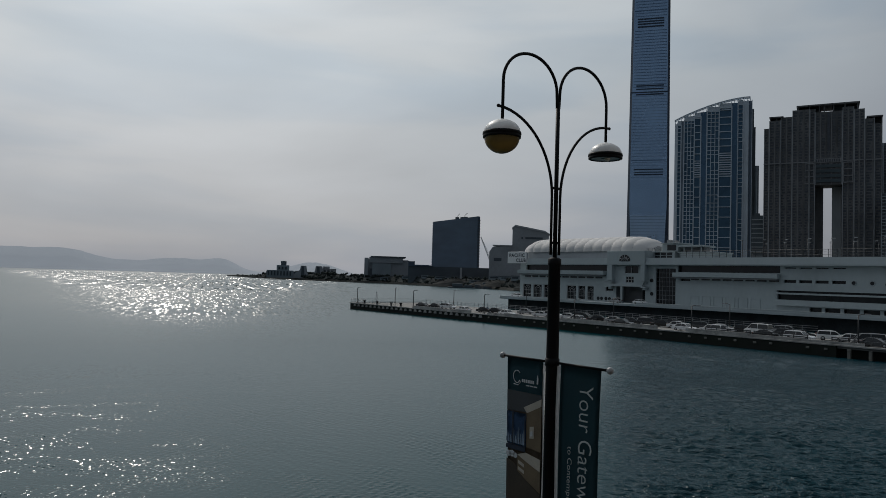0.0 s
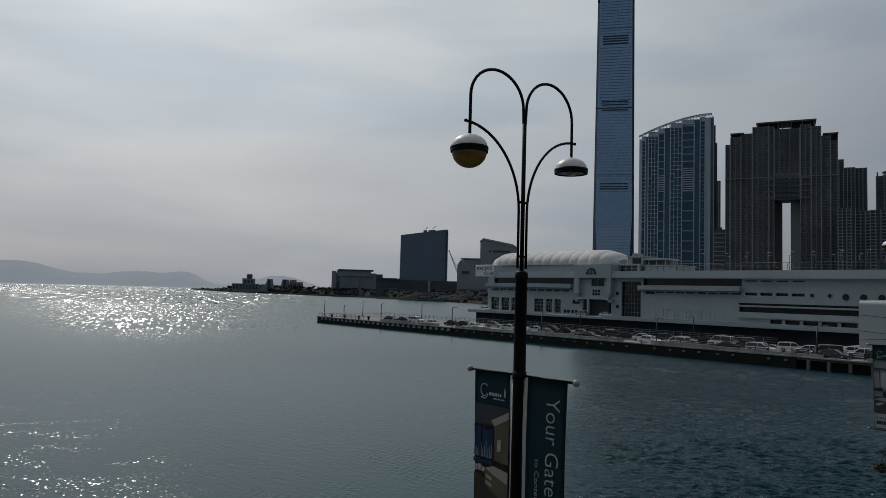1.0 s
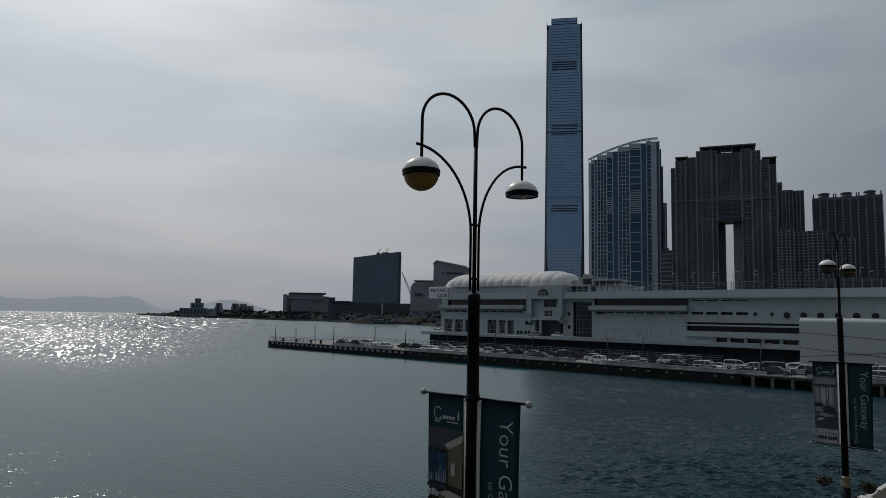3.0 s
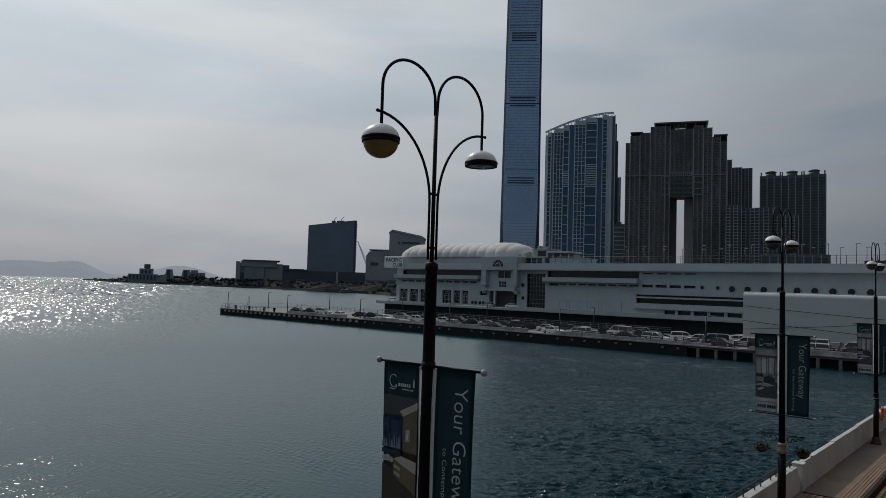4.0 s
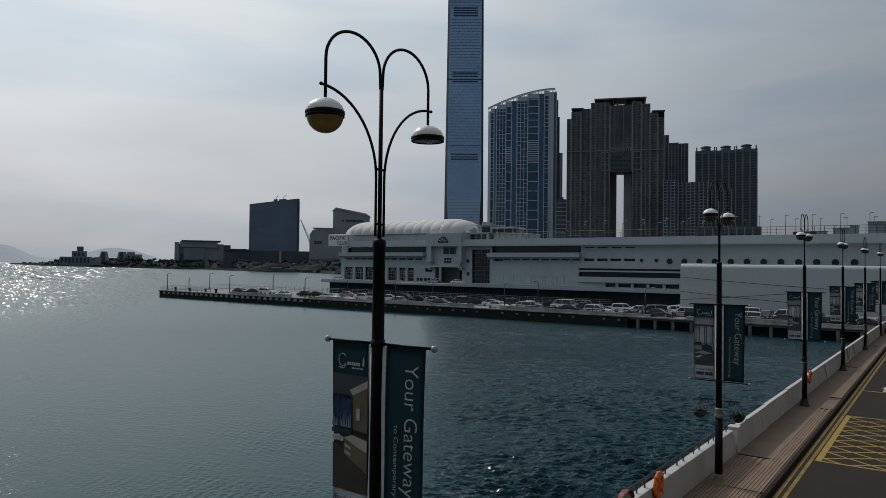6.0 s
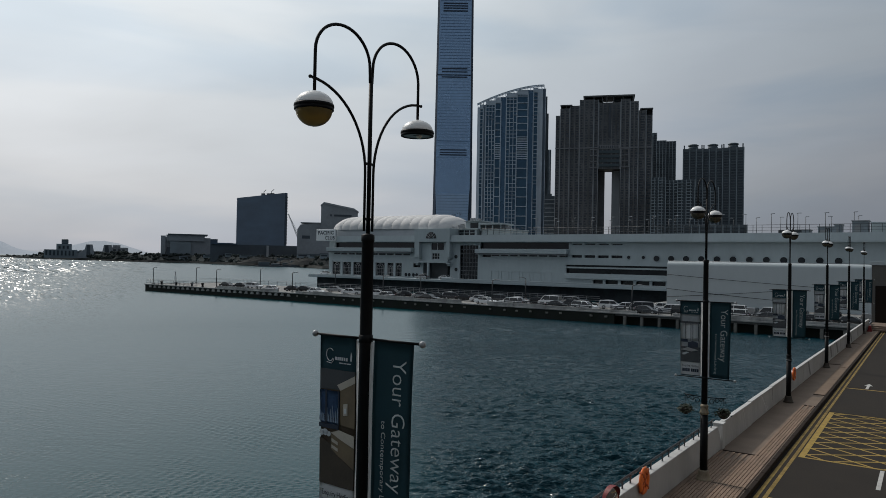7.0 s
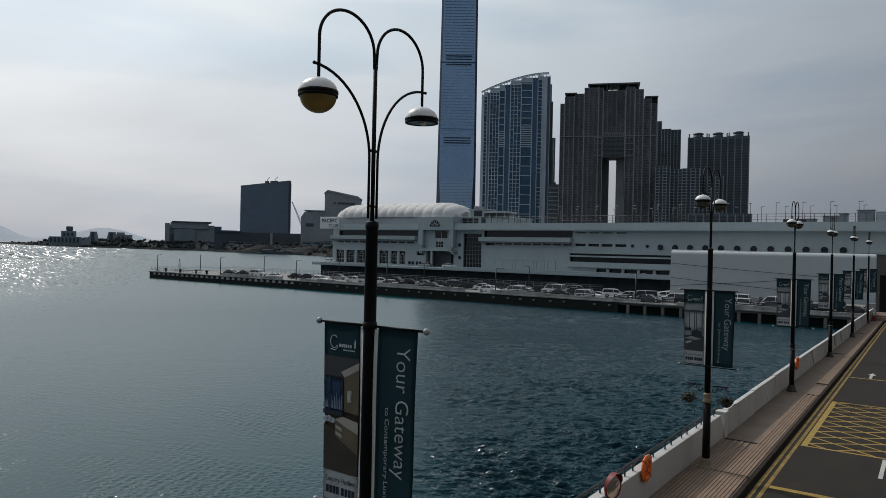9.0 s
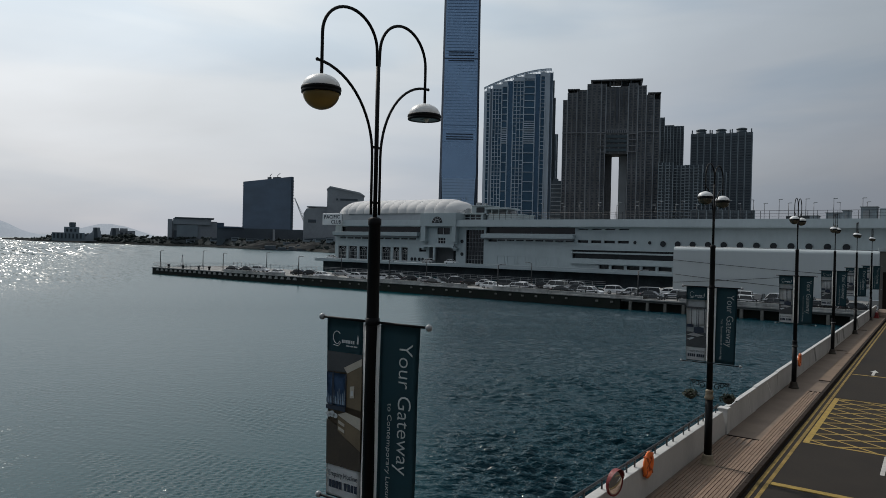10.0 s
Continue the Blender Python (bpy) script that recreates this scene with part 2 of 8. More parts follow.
    # only some of the facets stand up, more of them farther out
    pick, few, stand, steep = N("ShaderNodeSeparateXYZ"), N("ShaderNodeMapRange"), N("ShaderNodeMath"), N("ShaderNodeMath")
    L(facets, pick.inputs[0])
    few.inputs["From Min"].default_value, few.inputs["From Max"].default_value = 45.0, 190.0
    few.inputs["To Min"].default_value, few.inputs["To Max"].default_value = 0.80, 0.5
    L(xyz.outputs[0], few.inputs[0])
    stand.operation, steep.operation = "GREATER_THAN", "MULTIPLY"
    L(pick.outputs[2], stand.inputs[0]), L(few.outputs[0], stand.inputs[1])
    L(stand.outputs[0], steep.inputs[0]), L(streaked.outputs[0], steep.inputs[1])
    tilt.operation = "SCALE"
    L(off.outputs[0], tilt.inputs[0]), L(steep.outputs[0], tilt.inputs["Scale"])
    home, lean, sides, seen = (N(k) for k in ("ShaderNodeVectorMath", "ShaderNodeMapRange", "ShaderNodeVectorMath", "ShaderNodeVectorMath"))
    home.operation, sides.operation, seen.operation = "NORMALIZE", "SCALE", "ADD"
    L(geo.outputs["Position"], home.inputs[0])
    span_ = N("ShaderNodeVectorMath")
    span_.operation = "LENGTH"
    L(geo.outputs["Position"], span_.inputs[0])
    lean.inputs["From Min"].default_value, lean.inputs["From Max"].default_value = 15.0, 110.0
    lean.inputs["To Min"].default_value, lean.inputs["To Max"].default_value = 0.0, -0.12
    L(span_.outputs["Value"], lean.inputs[0])
    L(home.outputs[0], sides.inputs[0]), L(lean.outputs[0], sides.inputs["Scale"])
    L(sides.outputs[0], seen.inputs[0]), L(geo.outputs["Normal"], seen.inputs[1])
    put.operation = "ADD"
    L(tilt.outputs[0], put.inputs[0]), L(seen.outputs[0], put.inputs[1])
    unit.operation = "NORMALIZE"
    L(put.outputs[0], unit.inputs[0])
    # specular level puts in the open side's brighter sheen and the basin's darkness
    gloss = N("ShaderNodeMapRange")
    gloss.inputs["From Min"].default_value, gloss.inputs["From Max"].default_value = 0.09, 1.0
    rim = N("ShaderNodeMapRange")
    rim.inputs["From Min"].default_value, rim.inputs["From Max"].default_value = 45.0, 110.0
    rim.inputs["To Min"].default_value, rim.inputs["To Max"].default_value = 0.30, 0.38
    L(span_.outputs["Value"], rim.inputs[0])
    L(rim.outputs[0], gloss.inputs["To Max"])
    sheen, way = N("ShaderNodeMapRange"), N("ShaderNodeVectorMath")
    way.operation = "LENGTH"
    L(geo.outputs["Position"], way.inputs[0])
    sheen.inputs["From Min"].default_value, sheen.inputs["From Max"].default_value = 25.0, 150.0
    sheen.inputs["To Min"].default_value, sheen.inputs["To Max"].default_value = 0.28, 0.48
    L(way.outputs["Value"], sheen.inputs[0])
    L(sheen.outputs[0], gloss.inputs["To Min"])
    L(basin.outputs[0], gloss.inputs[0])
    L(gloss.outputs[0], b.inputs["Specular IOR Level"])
    bp = N("ShaderNodeBump")
    bp.inputs["Distance"].default_value = 1.5
    L(unit.outputs[0], bp.inputs["Normal"])
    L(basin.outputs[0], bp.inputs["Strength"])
    L(a2.outputs[0], bp.inputs["Height"])
    L(bp.outputs[0], b.inputs["Normal"])
    # far off the ripples melt into one dull sheen
    far, fr = N("ShaderNodeVectorMath"), N("ShaderNodeMapRange")
    far.operation = "LENGTH"
    L(geo.outputs["Position"], far.inputs[0])
    L(far.outputs["Value"], fr.inputs[0])
    fr.inputs["From Min"].default_value, fr.inputs["From Max"].default_value = 25.0, 260.0
    fr.inputs["To Min"].default_value, fr.inputs["To Max"].default_value = 0.12, 0.27
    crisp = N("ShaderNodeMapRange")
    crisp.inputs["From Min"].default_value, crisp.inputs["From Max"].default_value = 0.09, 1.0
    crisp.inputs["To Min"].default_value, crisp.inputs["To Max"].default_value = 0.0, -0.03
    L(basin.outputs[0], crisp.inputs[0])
    rough = N("ShaderNodeMath")
    L(fr.outputs[0], rough.inputs[0]), L(crisp.outputs[0], rough.inputs[1])
    wet = N("ShaderNodeMath")
    wet.operation = "MULTIPLY_ADD"
    L(paws.outputs[0], wet.inputs[0])
    wet.inputs[1].default_value = -0.05
    L(rough.outputs[0], wet.inputs[2])
    L(wet.outputs[0], b.inputs["Roughness"])
    mix = N("ShaderNodeMix")
    mix.data_type = "RGBA"
    mix.inputs[6].default_value, mix.inputs[7].default_value = (0.0004, 0.024, 0.035, 1), (0.0006, 0.033, 0.047, 1)
    L(gust.outputs[0], mix.inputs[0])
    # the open harbour gets a paler, greener body colour
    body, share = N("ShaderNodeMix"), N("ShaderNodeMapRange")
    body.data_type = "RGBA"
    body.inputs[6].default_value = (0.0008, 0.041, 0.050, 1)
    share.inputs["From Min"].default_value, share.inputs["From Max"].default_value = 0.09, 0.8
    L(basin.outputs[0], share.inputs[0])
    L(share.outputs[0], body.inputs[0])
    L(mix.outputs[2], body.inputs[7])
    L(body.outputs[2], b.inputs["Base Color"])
    return m


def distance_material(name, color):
    """A backdrop far off, beyond all things; haze is put into its glowing colour."""
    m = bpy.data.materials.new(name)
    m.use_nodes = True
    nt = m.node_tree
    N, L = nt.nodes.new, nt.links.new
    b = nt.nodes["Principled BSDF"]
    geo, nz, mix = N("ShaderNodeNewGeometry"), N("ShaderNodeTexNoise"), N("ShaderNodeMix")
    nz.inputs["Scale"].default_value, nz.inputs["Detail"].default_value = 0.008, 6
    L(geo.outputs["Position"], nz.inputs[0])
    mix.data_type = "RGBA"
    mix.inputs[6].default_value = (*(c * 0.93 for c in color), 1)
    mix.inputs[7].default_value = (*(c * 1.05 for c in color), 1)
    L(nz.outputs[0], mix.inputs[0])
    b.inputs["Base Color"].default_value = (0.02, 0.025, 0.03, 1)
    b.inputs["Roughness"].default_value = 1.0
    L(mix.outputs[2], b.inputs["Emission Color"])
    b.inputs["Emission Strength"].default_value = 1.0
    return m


def sheer(m, share):
    """Let light from behind shine through a thin cloth."""
    nt = m.node_tree
    b, out = nt.nodes["Principled BSDF"], nt.nodes["Material Output"]
    back, mix = nt.nodes.new("ShaderNodeBsdfTranslucent"), nt.nodes.new("ShaderNodeMixShader")
    back.inputs[0].default_value = (0.8, 0.8, 0.79, 1)
    mix.inputs[0].default_value = share
    nt.links.new(b.outputs[0], mix.inputs[1])
    nt.links.new(back.outputs[0], mix.inputs[2])
    nt.links.new(mix.outputs[0], out.inputs[0])


def glass_material(name, color, rough=0.05, ior=1.45, transmission=1.0):
    m = bpy.data.materials.new(name)
    m.use_nodes = True
    b = m.node_tree.nodes["Principled BSDF"]
    b.inputs["Base Color"].default_value = (*color, 1)
    b.inputs["Roughness"].default_value = rough
    b.inputs["IOR"].default_value = ior
    b.inputs["Transmission Weight"].default_value = transmission
    return m


M_WATER = water_material()
M_ASPHALT = mat("asphalt", (0.031, 0.0265, 0.0225), 0.85, var=0.16, scale=0.9, fine=55, bump=0.5, bump_scale=0.008, spec=0.12)
M_YELLOW = mat("yellow_road_paint", (0.33, 0.225, 0.055), 0.7, var=0.2, scale=5, fine=60, bump=0.2, bump_scale=0.004, spec=0.25)
M_YELLOW_LINE = mat("worn_mustard_road_paint", (0.25, 0.17, 0.05), 0.75, var=0.3, scale=3, fine=40, bump=0.2, bump_scale=0.004, spec=0.2)
M_WHITE_PAINT = mat("white_road_paint", (0.45, 0.44, 0.42), 0.7, var=0.16, scale=5, fine=60, bump=0.2, bump_scale=0.004)
M_PAVER = mat("pinkish_paver", (0.235, 0.168, 0.125), 0.8, var=0.14, scale=1.4, fine=30, bump=0.3, bump_scale=0.006, piece=0.16, spec=0.12)
M_PAVER_ROW = mat("pinkish_paver_rows", (0.235, 0.168, 0.125), 0.8, var=0.14, scale=1.4, fine=30, bump=0.3, bump_scale=0.006, island=0.16, spec=0.12)
M_SLAB = mat("brown_grey_screed", (0.2, 0.155, 0.123), 0.85, var=0.15, scale=0.8, fine=30, bump=0.3, bump_scale=0.006, spec=0.12)
M_SMOOTH = mat("smooth_brown_slab", (0.19, 0.14, 0.105), 0.8, var=0.14, scale=1.4, fine=30, bump=0.2, bump_scale=0.005, piece=0.2, spec=0.12)
M_CROSS_STRIP = mat("dark_cross_strip", (0.055, 0.042, 0.034), 0.9, var=0.2, scale=4, spec=0.12)
M_JOINT = mat("dark_joint", (0.016, 0.012, 0.01), 0.9, var=0.1, spec=0.12)
M_KERB = mat("granite_kerb", (0.027, 0.019, 0.0145), 0.8, var=0.15, scale=2, spec=0.12)
M_PARAPET = mat("white_parapet_paint", (0.45, 0.44, 0.425), 0.6, var=0.09, scale=0.7, fine=9, bump=0.15, stretch=(1, 1, 0.45), spec=0.25)
M_PARAPET_HIGH = mat("streaked_white_paint", (0.43, 0.42, 0.405), 0.65, var=0.13, scale=0.9, fine=9, bump=0.15, stretch=(1, 1, 0.3), spec=0.25)
M_STREAK = mat("pale_streak_white", (0.56, 0.555, 0.54), 0.65, var=0.2, scale=6, fine=30, bump=0.1, spec=0.25)
M_PATCH_DARK = mat("darker_patch_grey", (0.24, 0.235, 0.225), 0.8, var=0.25, scale=4, fine=20, bump=0.1, spec=0.2)
M_PARAPET_CAP = mat("worn_white_coping", (0.5, 0.495, 0.48), 0.6, var=0.1, scale=1.2, fine=12, spec=0.25)
M_BLACK = mat("black_enamel", (0.006, 0.0065, 0.0075), 0.5, var=0.2, scale=6, bump=0.06, spec=0.12)
M_RAIL = mat("dark_painted_rail", (0.025, 0.03, 0.035), 0.5, var=0.2, scale=4)
M_BRONZE = mat("weathered_bronze", (0.24, 0.195, 0.135), 0.5, metal=0.1, var=0.2, scale=9, spec=0.4)
M_BRONZE_DARK = mat("dark_brown_bronze", (0.045, 0.036, 0.027), 0.5, metal=0.1, var=0.25, scale=9, spec=0.35)
M_DOME = mat("white_lamp_dome", (0.74, 0.74, 0.73), 0.4, var=0.06, scale=6, bump=0.03)
M_REFLECTOR = mat("bare_lamp_reflector", (0.2, 0.2, 0.2), 0.3, metal=0.7, var=0.15, scale=8)
M_BULB = mat("milky_bulb", (0.7, 0.68, 0.6), 0.2, var=0.05)
M_AMBER = glass_material("smoky_amber_bowl", (0.36, 0.26, 0.1), 0.3, 1.2, 0.65)
M_SMOKE = glass_material("smoky_grey_bowl", (0.12, 0.105, 0.075), 0.25, 1.3, 0.35)
M_TEAL = mat("teal_banner_cloth", (0.016, 0.062, 0.08), 0.75, var=0.1, scale=2, fine=150, bump=0.1, bump_scale=0.002)
M_HEM = mat("pale_banner_hem", (0.72, 0.73, 0.73), 0.8, var=0.08)
sheer(M_HEM, 0.75)
M_PRINT_WHITE = mat("white_print", (0.82, 0.84, 0.85), 0.7, var=0.04, bump=0)
M_PRINT_SLOGAN = mat("dull_grey_print", (0.5, 0.55, 0.55), 0.7, var=0.14, scale=14, bump=0)
M_PRINT_DARK = mat("dark_navy_print", (0.015, 0.025, 0.045), 0.7, var=0.05, bump=0)
M_PRINT_BROWN = mat("brown_room_print", (0.10, 0.075, 0.05), 0.7, var=0.15, scale=3, bump=0)
M_PRINT_CITY = mat("pale_blue_city_print", (0.20, 0.28, 0.38), 0.7, var=0.15, scale=12, bump=0)
M_PRINT_WOOD = mat("olive_brown_print", (0.15, 0.115, 0.07), 0.7, var=0.15, scale=4, bump=0)
M_PRINT_FLOOR = mat("dark_floor_print", (0.05, 0.038, 0.026), 0.7, var=0.25, scale=3, bump=0)
M_PRINT_GREY = mat("grey_room_print", (0.05, 0.055, 0.06), 0.7, var=0.15, scale=3, bump=0)
M_PRINT_BLUE = mat("blue_window_print", (0.06, 0.13, 0.27), 0.7, var=0.2, scale=9, bump=0)
M_PRINT_CREAM = mat("cream_print", (0.42, 0.39, 0.33), 0.7, var=0.1, scale=6, bump=0)
M_PRINT_PALE = mat("pale_grey_print", (0.5, 0.54, 0.56), 0.7, var=0.12, scale=5, bump=0)
M_ORANGE = mat("orange_buoy", (0.85, 0.17, 0.02), 0.5, var=0.12, scale=8)
M_ORANGE_DARK = mat("dull_orange_strap", (0.42, 0.075, 0.015), 0.7, var=0.12, scale=8)
M_RED = mat("red_mirror_hood", (0.2, 0.018, 0.018), 0.45, var=0.1, scale=8)
M_STRAP = mat("pale_strap", (0.6, 0.58, 0.52), 0.7)
M_MIRROR = mat("convex_mirror", (0.85, 0.85, 0.85), 0.04, metal=1.0, var=0.0, bump=0)
M_BASKET = mat("dark_coir_basket", (0.03, 0.022, 0.016), 0.95, var=0.25, scale=30)
M_LEAF = mat("dull_green_leaves", (0.022, 0.034, 0.013), 0.7, var=0.35, scale=20, island=0.5)
M_PIER = mat("pale_pier_concrete", (0.4, 0.395, 0.38), 0.8, var=0.27, scale=0.55, fine=2.5, bump=0.1)
M_DECK = mat("pier_deck_concrete", (0.2, 0.197, 0.19), 0.85, var=0.16, scale=0.2, fine=2)
# shade under pier deck and terrace is put into the next two colours
M_PILE_DARK = mat("dark_greenish_concrete", (0.02, 0.021, 0.02), 0.8, var=0.3, scale=0.4, fine=3, tint=(0.014, 0.02, 0.014), spec=0.15)
M_UNDER = mat("underside_shade_grey", (0.05, 0.06, 0.066), 0.85, var=0.25, scale=0.4, fine=3, spec=0.15)
M_PILE = mat("stained_pile_concrete", (0.20, 0.195, 0.175), 0.85, var=0.25, scale=0.5, fine=3)
M_FACADE = mat("white_render", (0.405, 0.46, 0.475), 0.65, var=0.075, scale=0.12, fine=1.5, bump=0.03, stretch=(1, 1, 0.4))
M_FACADE_GREY = mat("pale_grey_render", (0.40, 0.45, 0.465), 0.7, var=0.08, scale=0.15, fine=1.5, bump=0.03)
# grey trim; on soffits and recesses the shade is put into this colour
M_RECESS = mat("grey_trim_and_shade", (0.22, 0.23, 0.24), 0.8, var=0.1, scale=0.3)
M_VAULT = mat("ribbed_white_membrane", (0.62, 0.61, 0.60), 0.8, var=0.07, scale=0.15, fine=1.2, bump=0.03)
M_DARK_GLASS = mat("dark_window_glass", (0.018, 0.022, 0.026), 0.12, var=0.25, scale=0.3, fine=1.0, bump=0)
M_FRAME_WHITE = mat("white_window_frame", (0.6, 0.6, 0.6), 0.5, var=0.05)
M_HUT = mat("blue_grey_hut_panel", (0.17, 0.20, 0.225), 0.5, var=0.12, scale=0.5, bump=0)
M_SIGN = mat("white_sign_enamel", (0.82, 0.82, 0.82), 0.5, var=0.04, scale=0.4, bump=0)
M_GALV = mat("galvanised_steel", (0.30, 0.31, 0.32), 0.5, metal=0.4, var=0.12, scale=3)
M_SHED = mat("white_shed_cladding", (0.42, 0.465, 0.48), 0.55, var=0.04, scale=0.1, fine=1.2, bump=0.02, stretch=(1, 1, 0.3))
M_CABLE = mat("black_cable", (0.02, 0.02, 0.02), 0.7, bump=0)
M_TOWER_BLUE = mat("blue_curtain_wall", (0.42, 0.6, 0.83), 0.25, metal=0.75, var=0.10, scale=0.012, fine=0.2, bump=0, spec=0.6)
M_TOWER_SKIRT = mat("pale_blue_skirt_glass", (0.52, 0.68, 0.88), 0.3, metal=0.7, var=0.08, scale=0.03, fine=0.3, bump=0, spec=0.6)
M_TOWER_LINE = mat("deep_blue_floor_joint", (0.17, 0.27, 0.41), 0.35, metal=0.4, var=0.1, scale=0.02, bump=0)
M_TOWER_BAND = mat("blue_floor_joint", (0.3, 0.45, 0.64), 0.4, metal=0.4, var=0.1, scale=0.02, fine=0.2, bump=0)
M_TOWER_EDGE = mat("dark_blue_corner_glass", (0.03, 0.05, 0.085), 0.25, var=0.1, scale=0.02, bump=0)
M_CULL_GLASS = mat("teal_blue_tower_glass", (0.072, 0.15, 0.225), 0.22, metal=0.6, var=0.2, scale=0.03, fine=0.3, bump=0)
M_CULL_BLUE = mat("solid_blue_tower_glass", (0.09, 0.17, 0.26), 0.25, metal=0.6, var=0.1, scale=0.03, bump=0)
M_CULL_FIN = mat("pale_tower_fin", (0.62, 0.69, 0.76), 0.5, var=0.08, scale=0.05, bump=0)
M_LOBBY = mat("teal_lobby_glass", (0.07, 0.10, 0.115), 0.4, var=0.15, scale=0.05, bump=0)
M_CULL_SPAN = mat("grey_blue_spandrel", (0.15, 0.20, 0.26), 0.5, var=0.1, scale=0.05, bump=0)
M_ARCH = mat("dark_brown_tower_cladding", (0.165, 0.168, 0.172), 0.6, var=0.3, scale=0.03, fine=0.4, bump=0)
M_ARCH_GLASS = mat("dark_tower_window", (0.075, 0.088, 0.105), 0.25, var=0.25, scale=0.08, bump=0)
M_ARCH_PIER = mat("brown_tower_rib", (0.26, 0.265, 0.275), 0.6, var=0.15, scale=0.05, bump=0)
M_ARCH_LINE = mat("blue_grey_tower_pier", (0.38, 0.4, 0.42), 0.6, var=0.12, scale=0.05, bump=0)
M_TOWER_GREY = mat("blue_grey_tower_render", (0.115, 0.143, 0.162), 0.6, var=0.15, scale=0.05, fine=0.5, bump=0)
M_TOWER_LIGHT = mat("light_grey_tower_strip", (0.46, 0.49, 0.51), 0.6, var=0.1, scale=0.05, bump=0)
M_TOWER_STRIP = mat("grey_tower_strip", (0.30, 0.35, 0.38), 0.6, var=0.15, scale=0.05, bump=0)
M_TOWER_WIN = mat("tower_window_dark", (0.055, 0.07, 0.085), 0.3, var=0.2, scale=0.1, bump=0)
M_MPLUS = mat("dark_ceramic_slab", (0.078, 0.122, 0.18), 0.5, var=0.14, scale=0.03, fine=0.4, bump=0, stretch=(1, 1, 3))
M_MPLUS_POD = mat("dark_podium_cladding", (0.09, 0.11, 0.13), 0.6, var=0.2, scale=0.04, bump=0)
M_MUSEUM = mat("grey_museum_cladding", (0.37, 0.395, 0.42), 0.6, var=0.14, scale=0.04, fine=0.4, bump=0)
# scrub, earth and tree colours are greyed and lifted to stand in for haze
M_LAND = mat("scrub_and_fill", (0.05, 0.057, 0.058), 0.95, var=0.35, scale=0.02, fine=0.2, bump=0, spec=0.04)
M_SEAWALL = mat("grey_seawall_stone", (0.13, 0.128, 0.118), 0.9, var=0.25, scale=0.05, fine=0.5, bump=0, spec=0.04)
M_EARTH = mat("hazed_grey_earth", (0.075, 0.075, 0.072), 0.95, var=0.3, scale=0.15, fine=1.0, bump=0, spec=0.04)
M_TREE = mat("far_tree_foliage", (0.048, 0.058, 0.055), 0.9, var=0.3, scale=0.2, island=0.4, bump=0, spec=0.04)
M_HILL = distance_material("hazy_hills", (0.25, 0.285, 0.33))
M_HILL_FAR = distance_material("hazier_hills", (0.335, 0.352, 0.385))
M_TYRE = mat("tyre_rubber", (0.015, 0.015, 0.015), 0.9, var=0.1, bump=0)
M_RIM = mat("alloy_rim", (0.4, 0.4, 0.41), 0.35, metal=0.7, var=0.05, bump=0)
M_CAR_GLASS = mat("tinted_car_glass", (0.012, 0.014, 0.016), 0.06, var=0.1, bump=0, spec=0.7)
M_LIGHT = mat("headlight_lens", (0.6, 0.6, 0.6), 0.1, var=0.05, bump=0)
M_TAIL = mat("tail_light_lens", (0.25, 0.02, 0.02), 0.2, var=0.05, bump=0)
M_BEIGE = mat("beige_stone_cladding", (0.10, 0.096, 0.088), 0.75, var=0.12, scale=0.6, fine=8)
M_BACK = mat("plain_podium_wall", (0.30, 0.30, 0.30), 0.8, var=0.1, scale=0.4)
CAR_PAINT = {
    "white": mat("white_car_paint", (0.72, 0.73, 0.74), 0.25, var=0.03, bump=0, coat=0.5),
    "silver": mat("silver_car_paint", (0.36, 0.37, 0.38), 0.3, metal=0.5, var=0.03, bump=0, coat=0.5),
    "black": mat("black_car_paint", (0.012, 0.013, 0.015), 0.2, var=0.05, bump=0, coat=0.5),
    "grey": mat("dark_grey_car_paint", (0.07, 0.075, 0.08), 0.25, metal=0.3, var=0.04, bump=0, coat=0.5),
}


# ---- mesh tools ----
def thing(name, label, category, at=(0, 0, 0), rz=0.0, group="", kind=""):
    ob = new(name)
    ob.empty_display_size = 0.2
    ob.matrix_basis = pose(*at, 0, 0, rz)
    return tagged(ob, label, category, group, kind)


def part(name, bm, material, parent=None, label=""):
    me = bpy.data.meshes.new(name)
    bm.normal_update()
    bm.to_mesh(me)
    bm.free()
    for m in material if isinstance(material, (list, tuple)) else (material,):
        me.materials.append(m)
    ob = new(name, me)
    ob.parent = parent
    return tagged(ob, label)


def piece(name, me, parent, m):
    """One more object on a shared mesh."""
    ob = new(name, me)
    ob.parent = parent
    ob.matrix_basis = m
    return ob


def solid(name, bm, material, label, category="", kind="structure"):
    return tagged(part(name, bm, material), label, category, "", kind)


def box(bm, x0, x1, y0, y1, z0, z1, bevel=0.0, mi=0):
    r = bmesh.ops.create_cube(bm, size=1.0)
    for v in r["verts"]:
        v.co = Vector(((x0 + x1) / 2 + v.co.x * (x1 - x0), (y0 + y1) / 2 + v.co.y * (y1 - y0), (z0 + z1) / 2 + v.co.z * (z1 - z0)))
    faces = {f for v in r["verts"] for f in v.link_faces}
    for f in faces:
        f.material_index = mi
    if bevel:
        edges = {e for v in r["verts"] for e in v.link_edges}
        bmesh.ops.bevel(bm, geom=list(edges), offset=bevel, segments=2, affect="EDGES", profile=0.5)
    return bm


def boxes(rows, bevel=0.0):
    bm = bmesh.new()
    for r in rows:
        box(bm, *r, bevel=bevel)
    return bm


